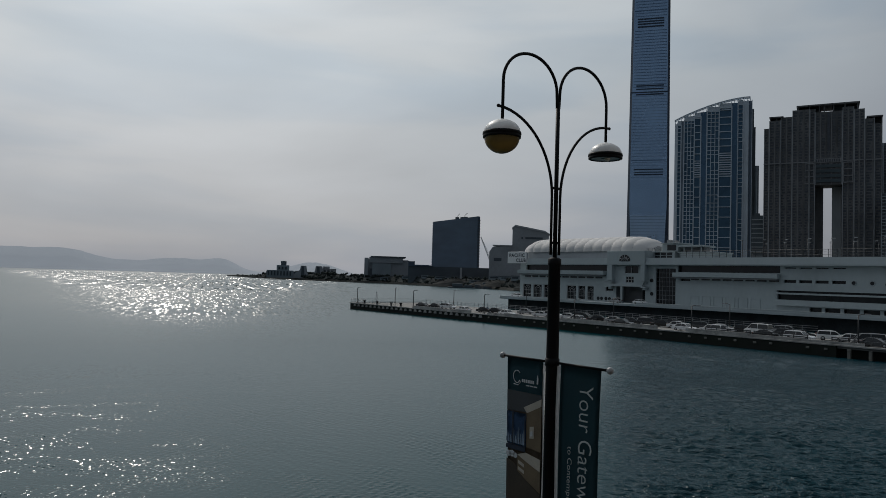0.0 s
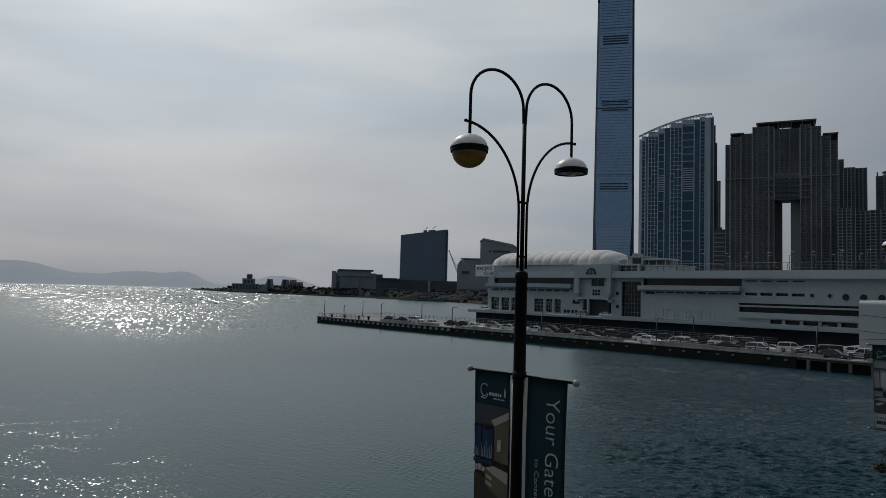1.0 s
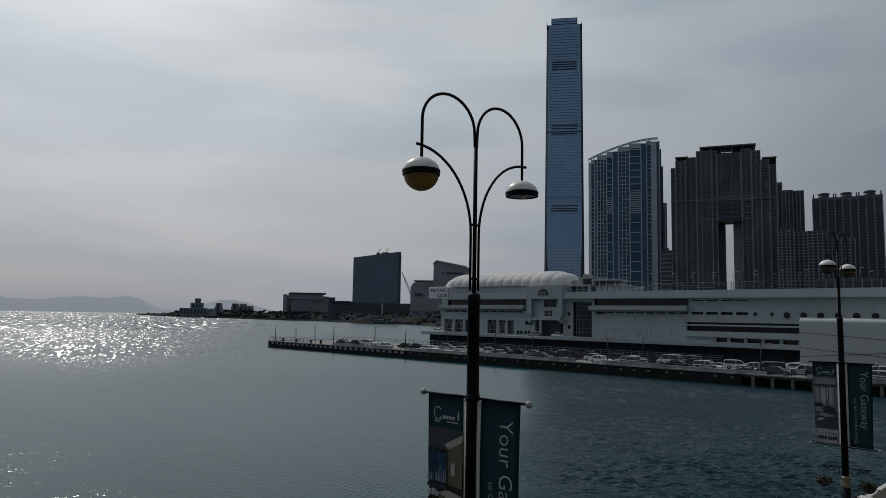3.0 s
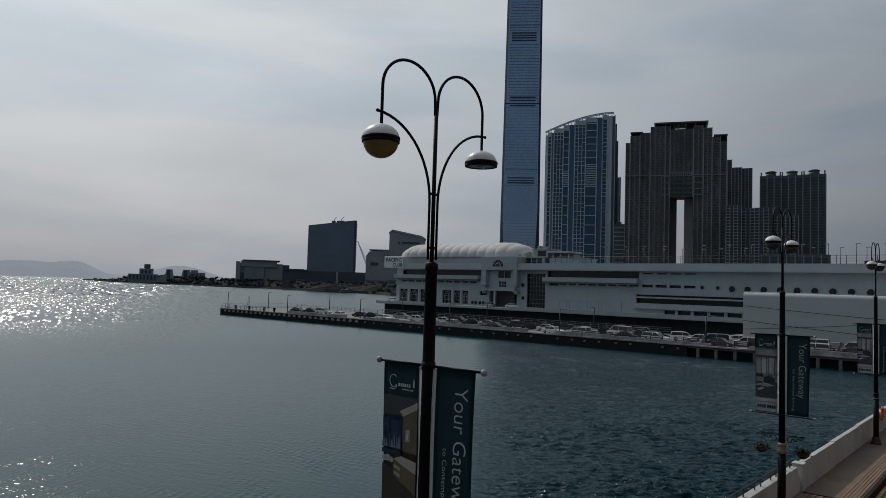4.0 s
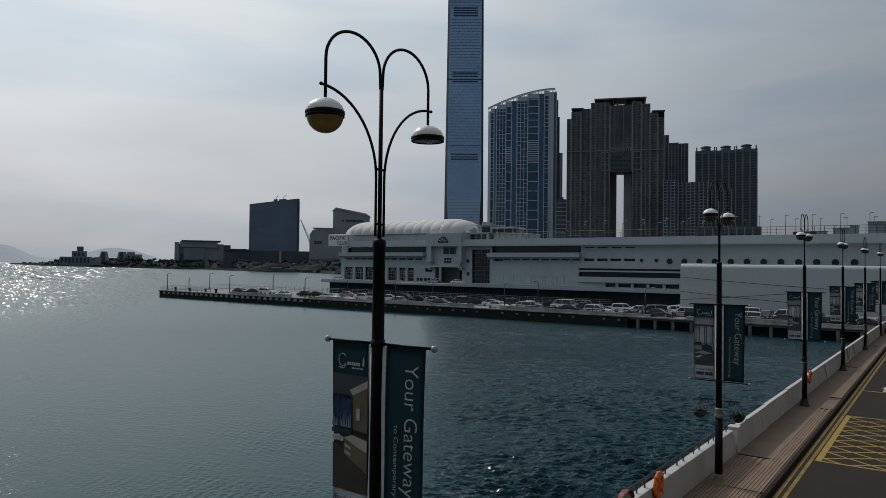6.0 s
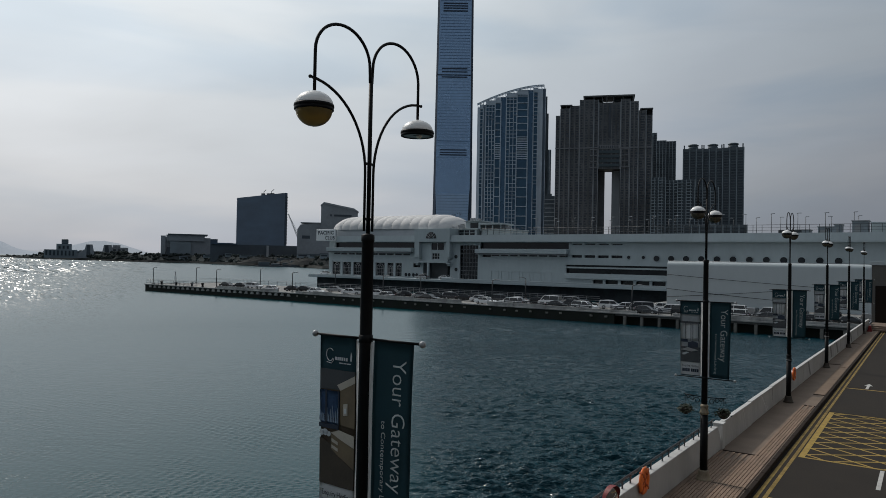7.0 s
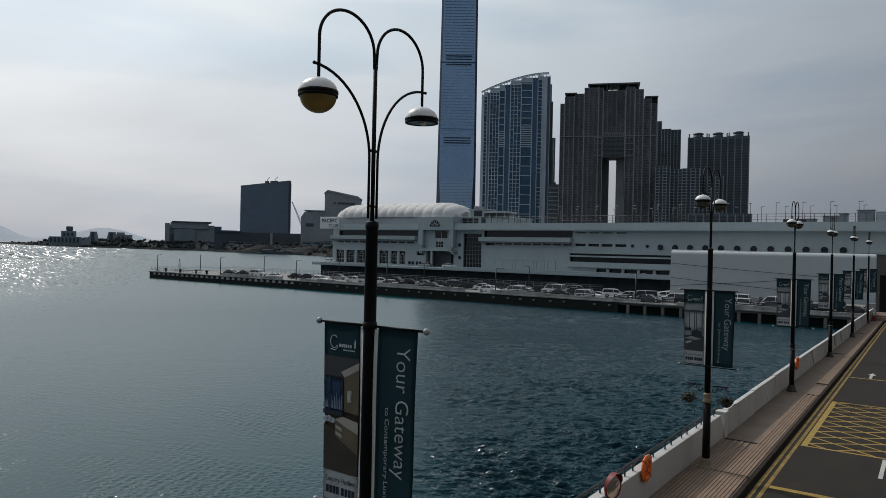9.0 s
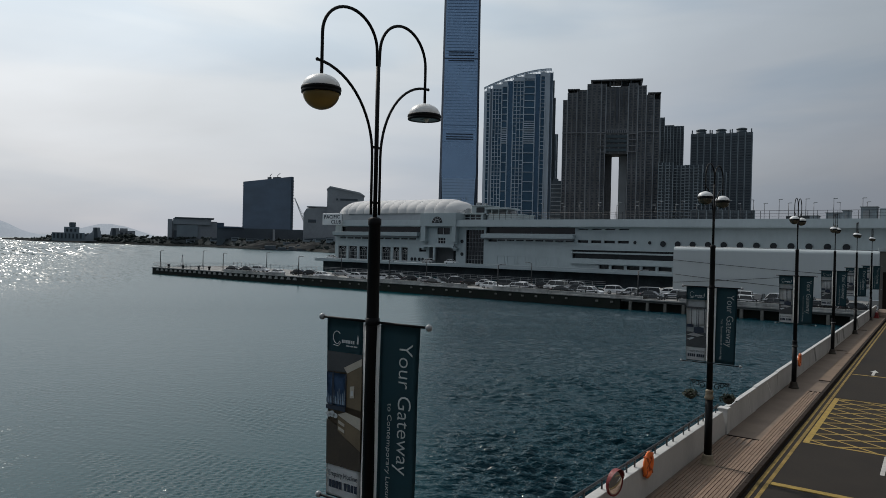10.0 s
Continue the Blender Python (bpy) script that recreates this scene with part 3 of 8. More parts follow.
def prism(bm, outline, y0, y1, axis="y"):
    """Extrude an outline of (a, b) pairs: along y as (x, z), along z as (x, y), along x as (y, z)."""
    def at(a, b, c):
        return {"y": (a, c, b), "z": (a, b, c), "x": (c, a, b)}[axis]
    lo = [bm.verts.new(at(a, b, y0)) for a, b in outline]
    hi = [bm.verts.new(at(a, b, y1)) for a, b in outline]
    n = len(outline)
    fs = [bm.faces.new(lo), bm.faces.new(hi[::-1])]
    for i in range(n):
        fs.append(bm.faces.new((lo[i], lo[(i + 1) % n], hi[(i + 1) % n], hi[i])))
    bmesh.ops.recalc_face_normals(bm, faces=fs)
    return bm


def lathe(bm, profile, centre=(0, 0, 0), n=20, loop=False):
    """Turn (radius, z) pairs round the z axis; loop: the profile closes on itself, as for a ring."""
    rings = []
    for r, z in profile:
        rings.append([bm.verts.new((centre[0] + max(r, 1e-4) * math.cos(2 * math.pi * k / n), centre[1] + max(r, 1e-4) * math.sin(2 * math.pi * k / n), centre[2] + z)) for k in range(n)])
    fs = []
    for a, b in zip(rings, rings[1:] + (rings[:1] if loop else [])):
        for k in range(n):
            fs.append(bm.faces.new((a[k], a[(k + 1) % n], b[(k + 1) % n], b[k])))
            fs[-1].smooth = True
    if not loop:
        fs.append(bm.faces.new(rings[0][::-1]))
        fs.append(bm.faces.new(rings[-1]))
    bmesh.ops.recalc_face_normals(bm, faces=fs)
    return bm


def tube(bm, points, r, n=10, taper=None):
    """A round bar through points."""
    pts = [Vector(p) for p in points]
    rings, side = [], None
    for i, p in enumerate(pts):
        d = (pts[min(i + 1, len(pts) - 1)] - pts[max(i - 1, 0)]).normalized()
        if side is None:
            side = d.cross(Vector((0, 0, 1)) if abs(d.z) < 0.95 else Vector((1, 0, 0)))
        side = (side - d * side.dot(d)).normalized()
        up = side.cross(d)
        rr = r if taper is None else r + (taper - r) * i / (len(pts) - 1)
        rings.append([bm.verts.new(p + rr * (math.cos(2 * math.pi * k / n) * side + math.sin(2 * math.pi * k / n) * up)) for k in range(n)])
    fs = []
    for a, b in zip(rings, rings[1:]):
        for k in range(n):
            f = bm.faces.new((a[k], a[(k + 1) % n], b[(k + 1) % n], b[k]))
            f.smooth = True
            fs.append(f)
    fs += [bm.faces.new(rings[0][::-1]), bm.faces.new(rings[-1])]
    bmesh.ops.recalc_face_normals(bm, faces=fs)
    return bm


def ball(bm, c, r, n=10):
    m = Matrix.Translation(c)
    res = bmesh.ops.create_uvsphere(bm, u_segments=n, v_segments=max(6, n // 2 + 2), radius=r, matrix=m)
    for v in res["verts"]:
        for f in v.link_faces:
            f.smooth = True
    return bm


def wall_grid(bm, x0, x1, z0, z1, y0, y1, holes):
    """A wall in the plane of x and z, y0 to y1 thick, with oblong openings through it."""
    xs = sorted({x0, x1, *(h[0] for h in holes), *(h[1] for h in holes)})
    zs = sorted({z0, z1, *(h[2] for h in holes), *(h[3] for h in holes)})
    xs, zs = [x for x in xs if x0 <= x <= x1], [z for z in zs if z0 <= z <= z1]
    for a, b in zip(xs, xs[1:]):
        run = None
        for c, d in zip(zs, zs[1:]):
            inside = any(h[0] <= (a + b) / 2 <= h[1] and h[2] <= (c + d) / 2 <= h[3] for h in holes)
            if not inside:
                run = (run[0], d) if run else (c, d)
            if inside and run:
                box(bm, a, b, y0, y1, *run)
                run = None
        if run:
            box(bm, a, b, y0, y1, *run)
    return bm


def lettering(name, text, size, material, parent, m, spacing=1.0, label="", thick=0.002):
    """Words in the built-in font, as a mesh: they run along +x and stand along +y of m."""
    cu = bpy.data.curves.new(name, "FONT")
    cu.body, cu.size, cu.extrude, cu.space_character = text, size, thick, spacing
    cu.resolution_u, cu.offset = 3, (-0.012 if size < 1 else 0.026) * size
    tmp = new(name + "_draft", cu)
    bpy.context.view_layer.update()
    me = bpy.data.meshes.new_from_object(tmp.evaluated_get(bpy.context.evaluated_depsgraph_get()))
    bpy.data.objects.remove(tmp)
    bpy.data.curves.remove(cu)
    me.name = name
    me.materials.clear()
    me.materials.append(material)
    ob = new(name, me)
    ob.parent = parent
    ob.matrix_basis = m
    return tagged(ob, label)


# ---- sea, land and distance ----
def polar(az, d, z=0.0):
    """A place d metres off, az degrees left of +y."""
    return (-d * math.sin(radians(az)), d * math.cos(radians(az)), z)


def sea_height(x, y, spacing):
    """Wind waves as many small sines; rougher in the basin beside the quay and in a gust on the open side."""
    rng = np.random.RandomState(5)
    def step(v, a, b):
        u = np.clip((v - a) / (b - a), 0, 1)
        return u * u * (3 - 2 * u)
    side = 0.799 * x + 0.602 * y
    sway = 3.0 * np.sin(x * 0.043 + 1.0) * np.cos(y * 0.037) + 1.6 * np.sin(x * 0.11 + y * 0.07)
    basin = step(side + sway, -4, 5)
    near = step(-np.hypot(x, y), -80, -24)
    lull = 0.62 + 0.24 * np.sin(x * 0.09 - y * 0.05) * np.sin(y * 0.12 + 0.5) + 0.2 * np.sin(x * 0.31 + y * 0.22 + 1.0) * np.sin(y * 0.43 - x * 0.1)
    paws = step(np.sin(x * 0.23 + 1.3 * np.sin(y * 0.11)) * np.sin(y * 0.37 + 1.1 * np.sin(x * 0.17)) + 0.5 * np.sin(x * 0.71 + y * 0.53) * np.sin(y * 0.83 - x * 0.29), -0.1, 0.7)
    away = np.hypot(x, y)
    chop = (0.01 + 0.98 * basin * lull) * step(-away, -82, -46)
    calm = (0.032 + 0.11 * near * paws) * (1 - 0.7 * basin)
    rough = np.zeros_like(x)
    n = 84
    for k in range(n):
        lam = 0.17 * (1.15 / 0.17) ** ((k + rng.rand()) / n)
        ang = radians(112) + rng.randn() * (0.5 if lam < 0.35 else 0.32)
        kx, ky = 2 * np.pi / lam * math.cos(ang), 2 * np.pi / lam * math.sin(ang)
        amp = lam / (2 * np.pi) * math.sqrt(2.0 / n)
        keep = step(lam / spacing, 1.6, 3.2)
        crest = np.exp(1.3 * np.sin(kx * x + ky * y + rng.rand() * 6.283))   # sharp crests, flat troughs
        rough += amp * keep * (crest - 1.47) * 0.8 * (1.1 if lam < 0.42 else 1.0)
    mottle, n = np.zeros_like(x), 26
    for k in range(n):
        lam, ang = 0.16 * (0.6 / 0.16) ** (k / n), rng.rand() * 6.283
        phase = 2 * np.pi / lam * (math.cos(ang) * x + math.sin(ang) * y) + rng.rand() * 6.283
        mottle += lam / (2 * np.pi) * math.sqrt(2.0 / n) * step(lam / spacing, 1.6, 3.2) * (np.exp(1.1 * np.sin(phase)) - 1.33)
    # longer, flatter waves across the middle of the basin, in wind lanes
    swell, n = np.zeros_like(x), 60
    for k in range(n):
        lam = 0.8 * (3.4 / 0.8) ** ((k + rng.rand()) / n)
        ang = radians(118) + rng.randn() * 0.42
        phase = 2 * np.pi / lam * (math.cos(ang) * x + math.sin(ang) * y) + rng.rand() * 6.283
        swell += lam / (2 * np.pi) * math.sqrt(2.0 / n) * step(lam / spacing, 1.6, 3.2) * (np.exp(1.2 * np.sin(phase)) - 1.39)
    lanes = 0.25 + 0.75 * step(np.sin(0.16 * (0.47 * x - 0.88 * y) + 1.6 * np.sin(0.06 * (0.88 * x + 0.47 * y))) + 0.6 * np.sin(0.41 * (0.5 * x - 0.86 * y) + 2.0 * np.sin(0.1 * x)), -0.7, 0.9)
    return rough * chop + mottle * calm + swell * 0.13 * basin * lanes * step(away, 44, 80)


def make_sea():
    """One sheet: fine where the waves can be told apart, coarse towards the horizon."""
    az = np.radians(np.concatenate([np.linspace(-6, 1.5, 12), np.linspace(2, 86, 700), np.linspace(87, 100, 12)]))
    rad = [6.0, 10.0, 15.0, 20.0]
    while rad[-1] < 360:
        rad.append(rad[-1] + max(0.05, 5.6e-5 * rad[-1] ** 2))
    rad = np.array(rad + [460, 650, 1000, 1800, 3000, 4930])
    R, A = np.meshgrid(rad, az, indexing="ij")
    X, Y = -R * np.sin(A), R * np.cos(A)
    Z = sea_height(X, Y, np.maximum(np.maximum(0.05, 5.6e-5 * R ** 2), R * 0.0021))
    fade = np.clip((350 - R) / 140, 0, 1) * np.clip((R - 20) / 1.0, 0, 1)
    fade *= np.clip((A - az[12]) / 0.01, 0, 1) * np.clip((az[711] - A) / 0.01, 0, 1)
    verts = np.stack([X, Y, SEA + Z * fade], -1).reshape(-1, 3)
    nr, na = R.shape
    i, j = np.meshgrid(np.arange(nr - 1), np.arange(na - 1), indexing="ij")
    a = (i * na + j).ravel()
    faces = np.stack([a, a + 1, a + na + 1, a + na], -1)
    # the rest of the round, flat
    back = np.radians(np.linspace(100, 354, 40))
    ring = np.array([6.0, 60, 600, 4930])
    start = len(verts)
    flat = np.array([(-r * math.sin(t), r * math.cos(t), SEA) for r in ring for t in back] + [(0, 0, SEA)])
    more = [(start + p * 40 + q, start + p * 40 + q + 1, start + (p + 1) * 40 + q + 1, start + (p + 1) * 40 + q) for p in range(3) for q in range(39)]
    me = bpy.data.meshes.new("water")
    every = np.concatenate([verts, flat])
    quads = np.concatenate([faces, np.array(more)]).astype(np.int32)
    me.vertices.add(len(every))
    me.vertices.foreach_set("co", every.astype(np.float32).ravel())
    me.loops.add(quads.size)
    me.loops.foreach_set("vertex_index", quads.ravel())
    me.polygons.add(len(quads))
    me.polygons.foreach_set("loop_start", np.arange(0, quads.size, 4, dtype=np.int32))
    me.update(calc_edges=True)
    me.polygons.foreach_set("use_smooth", [True] * len(me.polygons))
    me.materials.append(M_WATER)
    tagged(new("water", me), "dark teal harbour water with small wind ripples", "water", "", "structure")


SHORE = [(68.3, 2000), (66.4, 1490), (63.2, 1315), (60.5, 1180), (58.4, 1080), (55.6, 1050), (53.8, 968), (51.9, 880), (49.7, 822), (47.1, 796), (45.3, 690), (38, 610), (25, 540), (10, 480), (-5, 450)]


def shore_at(az):
    """Distance of the far waterline in a direction."""
    for (a0, d0), (a1, d1) in zip(SHORE, SHORE[1:]):
        if a0 >= az >= a1:
            return d0 + (d1 - d0) * (a0 - az) / (a0 - a1)
    return SHORE[0][1]


def bank_height(az, off):
    """Top of the scrub bank, off metres behind the waterline."""
    u = min(1.0, max(0.0, (off - 12) / 26))
    rise = 7.6 * min(1.0, max(0.0, (67.0 - az) / 2.5)) + 1.6 * noise.noise((az * 1.7, off * 0.03, 2.0)) + 0.8 * noise.noise((az * 6.0, off * 0.1, 5.0))
    return SEA + 3.2 + max(0.0, rise) * u * u * (3 - 2 * u)


def make_land():
    back = [(-20, 700), (-20, 2600), (30, 2600), (60, 2400), (67.8, 2200)]
    bm = bmesh.new()
    prism(bm, [polar(a, d)[:2] for a, d in SHORE + back], SEA - 2, SEA + 1.5, "z")
    prism(bm, [polar(a, d + 7)[:2] for a, d in SHORE] + [polar(a, d)[:2] for a, d in back], SEA + 1.5, SEA + 2.9, "z")
    solid("ground", bm, M_SEAWALL, "low reclaimed land with a grey stone seawall", "ground")
    bm, rows = bmesh.new(), []
    for k in range(141):
        az = 67.6 - 23.6 * k / 140
        d = shore_at(az)
        rows.append([bm.verts.new(polar(az, d + off, bank_height(az, off))) for off in (9, 13, 18, 24, 31, 40, 70, 110)] + [bm.verts.new(polar(az, d + 112, SEA + 2.0))])
    for a, b in zip(rows, rows[1:]):
        for i in range(len(a) - 1):
            bm.faces.new((a[i], a[i + 1], b[i + 1], b[i]))
    bmesh.ops.recalc_face_normals(bm, faces=bm.faces)
    solid("ground_scrub", bm, M_LAND, "scrubby earth bank behind the far seawall", "ground")


def ridge(name, d, depth, az0, az1, humps, material, label):
    """A ridge of hills along an arc, as a heap of rounded humps (azimuth, degrees high, spread)."""
    bm = bmesh.new()
    n, rows = 150, []
    for i in range(n + 1):
        az = az0 + (az1 - az0) * i / n
        el = sum(h * math.exp(-((az - a) / s) ** 2) for a, h, s in humps)
        el += 0.05 * noise.noise((az * 0.9, d * 0.01, 0)) + 0.035 * noise.noise((az * 3.1, 4.0, 0))
        edge = min(1.0, (i + 0.2) / 8, (n - i + 0.2) / 8)
        h = max(2.0, math.tan(radians(max(el, 0.02))) * d * edge)
        rows.append([bm.verts.new(polar(az, dd, z)) for dd, z in ((d - depth, SEA - 1), (d - depth * 0.45, SEA + h * 0.55), (d, SEA + 10 + h), (d + depth * 0.5, SEA - 1))])
    for a, b in zip(rows, rows[1:]):
        for k in range(3):
            f = bm.faces.new((a[k], a[k + 1], b[k + 1], b[k]))
            f.smooth = True
    bmesh.ops.recalc_face_normals(bm, faces=bm.faces)
    solid(name, bm, material, label, "hills")


make_sea()
make_land()
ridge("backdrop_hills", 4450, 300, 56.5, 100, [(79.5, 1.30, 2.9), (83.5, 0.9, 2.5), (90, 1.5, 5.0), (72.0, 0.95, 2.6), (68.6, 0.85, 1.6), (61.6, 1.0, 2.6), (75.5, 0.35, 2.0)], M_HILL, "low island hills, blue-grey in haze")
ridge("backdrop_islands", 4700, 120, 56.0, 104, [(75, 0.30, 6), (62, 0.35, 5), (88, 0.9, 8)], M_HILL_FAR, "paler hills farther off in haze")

# ---- quay, road and pavement ----
QX = -6.35                           # inner face of the low wall by the water
KERB = -4.43                         # edge of the pavement, where the road's own line begins
ROAD = -0.15
# kerb, pavers and markings run half a degree off the wall's line
LINE = Matrix.Translation((KERB, 19.5, 0)) @ Matrix.Rotation(radians(0.6), 4, "Z") @ Matrix.Translation((-KERB, -19.5, 0))


def make_quay():
    bm = boxes([(-6.95, 12, -40, 92, SEA - 3, -0.30)])
    solid("quay_wall", bm, M_PILE_DARK, "dark wet concrete quay wall above the water", "quay wall")
    solid("road", boxes([(-5.6, 12, -40, 92, -0.30, ROAD)]), M_ASPHALT, "worn dark asphalt service road beside the promenade", "road")
    # dark strip stands for the gutter and the kerb's shade together
    solid("road_gutter", boxes([(KERB + 0.0, KERB + 0.085, -40, 91, ROAD, ROAD + 0.004)]), M_JOINT, "dark gutter strip along the kerb", "gutter").matrix_basis = LINE
    out = [(-6.9, -40), (KERB + 0.0105 * 59.5, -40), (KERB - 0.0105 * 72.5, 92), (-6.9, 92)]
    solid("pavement", prism(bmesh.new(), [(x - (0.02 if x > -6 else 0), y) for x, y in out], -0.30, -0.03, "z"), M_SLAB, "brown-grey promenade pavement with narrow pinkish pavers", "pavement")
    kerb = tagged(new("kerb"), "dark granite kerb along the pavement edge", "kerb", "", "structure")
    kerb.matrix_basis = LINE
    stone = boxes([(-0.14, 0.0, 0, 0.985, 0, 0.155)], 0.012)
    first = part("kerb_stone", stone, M_KERB, kerb)
    first.matrix_basis = pose(KERB, 12, ROAD)
    for k in range(1, 80):
        piece("kerb_stone", first.data, kerb, pose(KERB, 12 + k, ROAD))


def marking(name, bm, material, label):
    solid(name, bm, material, label, "road marking").matrix_basis = LINE


def make_markings():
    z0, z1 = ROAD + 0.001, ROAD + 0.006
    rnd = random.Random(4)
    for x in (-4.345, -4.125):
        bm, y = bmesh.new(), -40.0
        while y < 91:
            n = min(91, y + rnd.uniform(5, 9))
            box(bm, x + rnd.uniform(-0.006, 0.006), x + 0.105, y, n - 0.012, z0, z1)
            y = n
        marking("road_yellow_line", bm, M_YELLOW_LINE, "worn double yellow line along the kerb")
    bm = boxes([(-3.99, 2.2, 21.72, 21.98, z0, z1 + 0.02)], 0.006)
    marking("road_yellow_bar", bm, M_YELLOW, "broad yellow bar across the lane")
    bm = boxes([(-3.99, 2.2, 44.72, 44.87, z0, z1)])
    marking("road_yellow_cross_line", bm, M_YELLOW, "thin yellow line across the lane")
    # box junction: frame and two sets of slanting bars
    x0, x1, y0, y1 = -3.97, 2.2, 27.36, 36.75
    bm = boxes([(x0, x0 + 0.2, y0, y1, z0, z1), (x1 - 0.2, x1, y0, y1, z0, z1), (x0 + 0.2, x1 - 0.2, y0, y0 + 0.12, z0, z1), (x0 + 0.2, x1 - 0.2, y1 - 0.12, y1, z0, z1)])
    marking("road_box_frame", bm, M_YELLOW, "yellow frame of a box junction on the asphalt")
    xa, xb, ya, yb = x0 + 0.2, x1 - 0.2, y0 + 0.12, y1 - 0.12
    for n, slope in enumerate((0.72, -0.72)):
        bm = bmesh.new()
        c = ya - 8.0
        while c < yb + 8.0:
            # the line y = c + slope * (x - xa), cut to the frame
            pts = []
            for x in (xa, xb):
                y = c + slope * (x - xa)
                if ya <= y <= yb:
                    pts.append((x, y))
            for y in (ya, yb):
                x = xa + (y - c) / slope
                if xa < x < xb:
                    pts.append((x, y))
            if len(pts) == 2:
                (ax, ay), (bx, by) = sorted(pts)
                ln = math.hypot(bx - ax, by - ay)
                if ln > 0.3:
                    nx, ny = -(by - ay) / ln * 0.05, (bx - ax) / ln * 0.05
                    lo = [bm.verts.new((px, py, z1 - 0.001 * n)) for px, py in ((ax - nx, ay - ny), (bx - nx, by - ny), (bx + nx, by + ny), (ax + nx, ay + ny))]
                    bm.faces.new(lo)
            c += 1.05
        bmesh.ops.recalc_face_normals(bm, faces=bm.faces)
        marking("road_box_hatching", bm, M_YELLOW, "crossing yellow bars inside the box junction")
    for y in (24.85, 13.0, 49.5, 55.5, 61.5):
        marking("road_lane_dash", boxes([(-1.51, -1.39, y, y + 2.4, z0, z1)]), M_WHITE_PAINT, "white dash on the road's centre line")
    for x, y in ((-3.03, 45.1), (-3.35, 18.75)):
        bm = bmesh.new()
        prism(bm, [(x - 0.07, y), (x + 0.07, y), (x + 0.07, y + 1.3), (x + 0.2, y + 1.3), (x, y + 2.1), (x - 0.2, y + 1.3), (x - 0.07, y + 1.3)], z0, z1, "z")
        marking("road_arrow", bm, M_WHITE_PAINT, "white lane arrow pointing along the road")


def make_parapet():
    low = thing("parapet", "low white parapet topped by a dark handrail", "parapet", kind="structure")
    part("wall", prism(bmesh.new(), [(-40, -0.03), (26.14, -0.03), (26.12, 0.25), (25.95, 0.55), (25.72, 0.80), (-40, 0.80)], QX - 0.24, QX, "x"), M_PARAPET, low)
    part("coping", boxes([(QX - 0.25, QX + 0.006, -40, 25.74, 0.80, 0.85)], 0.012), M_PARAPET_CAP, low, "worn white coping")
    part("handrail", tube(bmesh.new(), [(QX - 0.15, -40, 1.09), (QX - 0.15, 25.7, 1.09)], 0.024), M_RAIL, low, "dark painted handrail")
    part("lower_rail", tube(bmesh.new(), [(QX - 0.15, -40, 1.035), (QX - 0.15, 25.7, 1.035)], 0.013), M_RAIL, low)
    post = part("rail_post", boxes([(-0.014, 0.014, -0.032, 0.032, 0.0, 0.23)], 0.004), M_RAIL, low)
    post.matrix_basis = pose(QX - 0.15, 9.3, 0.85)
    for k in range(11):
        for y in (9.3 + 1.555 * k, 9.86 + 1.555 * k):
            if y > 9.4:
                piece("rail_post", post.data, low, pose(QX - 0.15, y, 0.85))
    high = thing("parapet_high", "taller white painted parapet with a broad coping", "parapet", kind="structure")
    x = QX + 0.02
    part("end_post", boxes([(x - 0.29, x + 0.045, 26.15, 26.52, -0.03, 0.84)], 0.012), M_PARAPET, high)
    part("end_cap", boxes([(x - 0.31, x + 0.065, 26.13, 26.54, 0.84, 0.895)], 0.015), M_PARAPET_CAP, high)
    rnd = random.Random(8)
    y = 26.53
    panel = part("wall_panel", prism(bmesh.new(), [(x - 0.16, -0.03), (x, -0.03), (x - 0.02, 0.86), (x - 0.16, 0.86)], 0.0, 4.485), M_PARAPET_HIGH, high)
    panel.matrix_basis = pose(0, y, 0)
    frames = [pose(0, y, 0)]
    cap = part("coping", boxes([(x - 0.175, x - 0.005, 0.0, 4.49, 0.86, 0.905)], 0.012), M_PARAPET_CAP, high)
    cap.matrix_basis = pose(0, y, 0)
    for k in range(1, 14):
        lift = min(0.10, 0.03 * k) + rnd.uniform(-0.008, 0.008)
        frames.append(Matrix.Translation((x, y + 4.5 * k, lift)) @ pose(rnd.uniform(-0.02, 0.0), 0, 0, 0, rnd.uniform(-1.6, 0.4), rnd.uniform(-0.2, 0.2)) @ Matrix.Translation((-x, 0, 0)))
        piece("wall_panel", panel.data, high, frames[-1])
        piece("coping", cap.data, high, pose(0, y + 4.5 * k, lift))
    # paler and darker patches that run slanting down the panels (panel, from, to, width)
    for k, ya, yb, w, m in ((1, 2.0, 3.1, 0.16, M_STREAK), (1, 2.45, 3.4, 0.07, M_STREAK), (0, 3.0, 3.5, 0.1, M_STREAK), (4, 1.6, 2.2, 0.5, M_PATCH_DARK), (6, 2.8, 3.4, 0.8, M_PATCH_DARK), (7, 1.6, 2.4, 0.8, M_PATCH_DARK), (9, 2.4, 3.3, 1.0, M_PATCH_DARK)):
        bm = bmesh.new()
        out = [(ya, 0.855), (ya + w, 0.855), (yb + w * 0.8, 0.0), (yb, 0.0)]
        front, back = ([bm.verts.new((x - 0.0225 * (z + 0.03) + d, v, z)) for v, z in out] for d in (0.0025, -0.01))
        bm.faces.new(front), bm.faces.new(back[::-1])
        for i in range(4):
            bm.faces.new((front[i], front[i - 1], back[i - 1], back[i]))
        bmesh.ops.recalc_face_normals(bm, faces=bm.faces)
        part("paint_patch", bm, m, high, "pale slanting streak" if m == M_STREAK else "darker grey patch").matrix_basis = frames[k]
    part("footing", boxes([(x - 0.15, x - 0.03, y + 4.5, y + 63, -0.03, 0.12)]), M_PARAPET, high)


make_quay()
make_markings()
make_parapet()


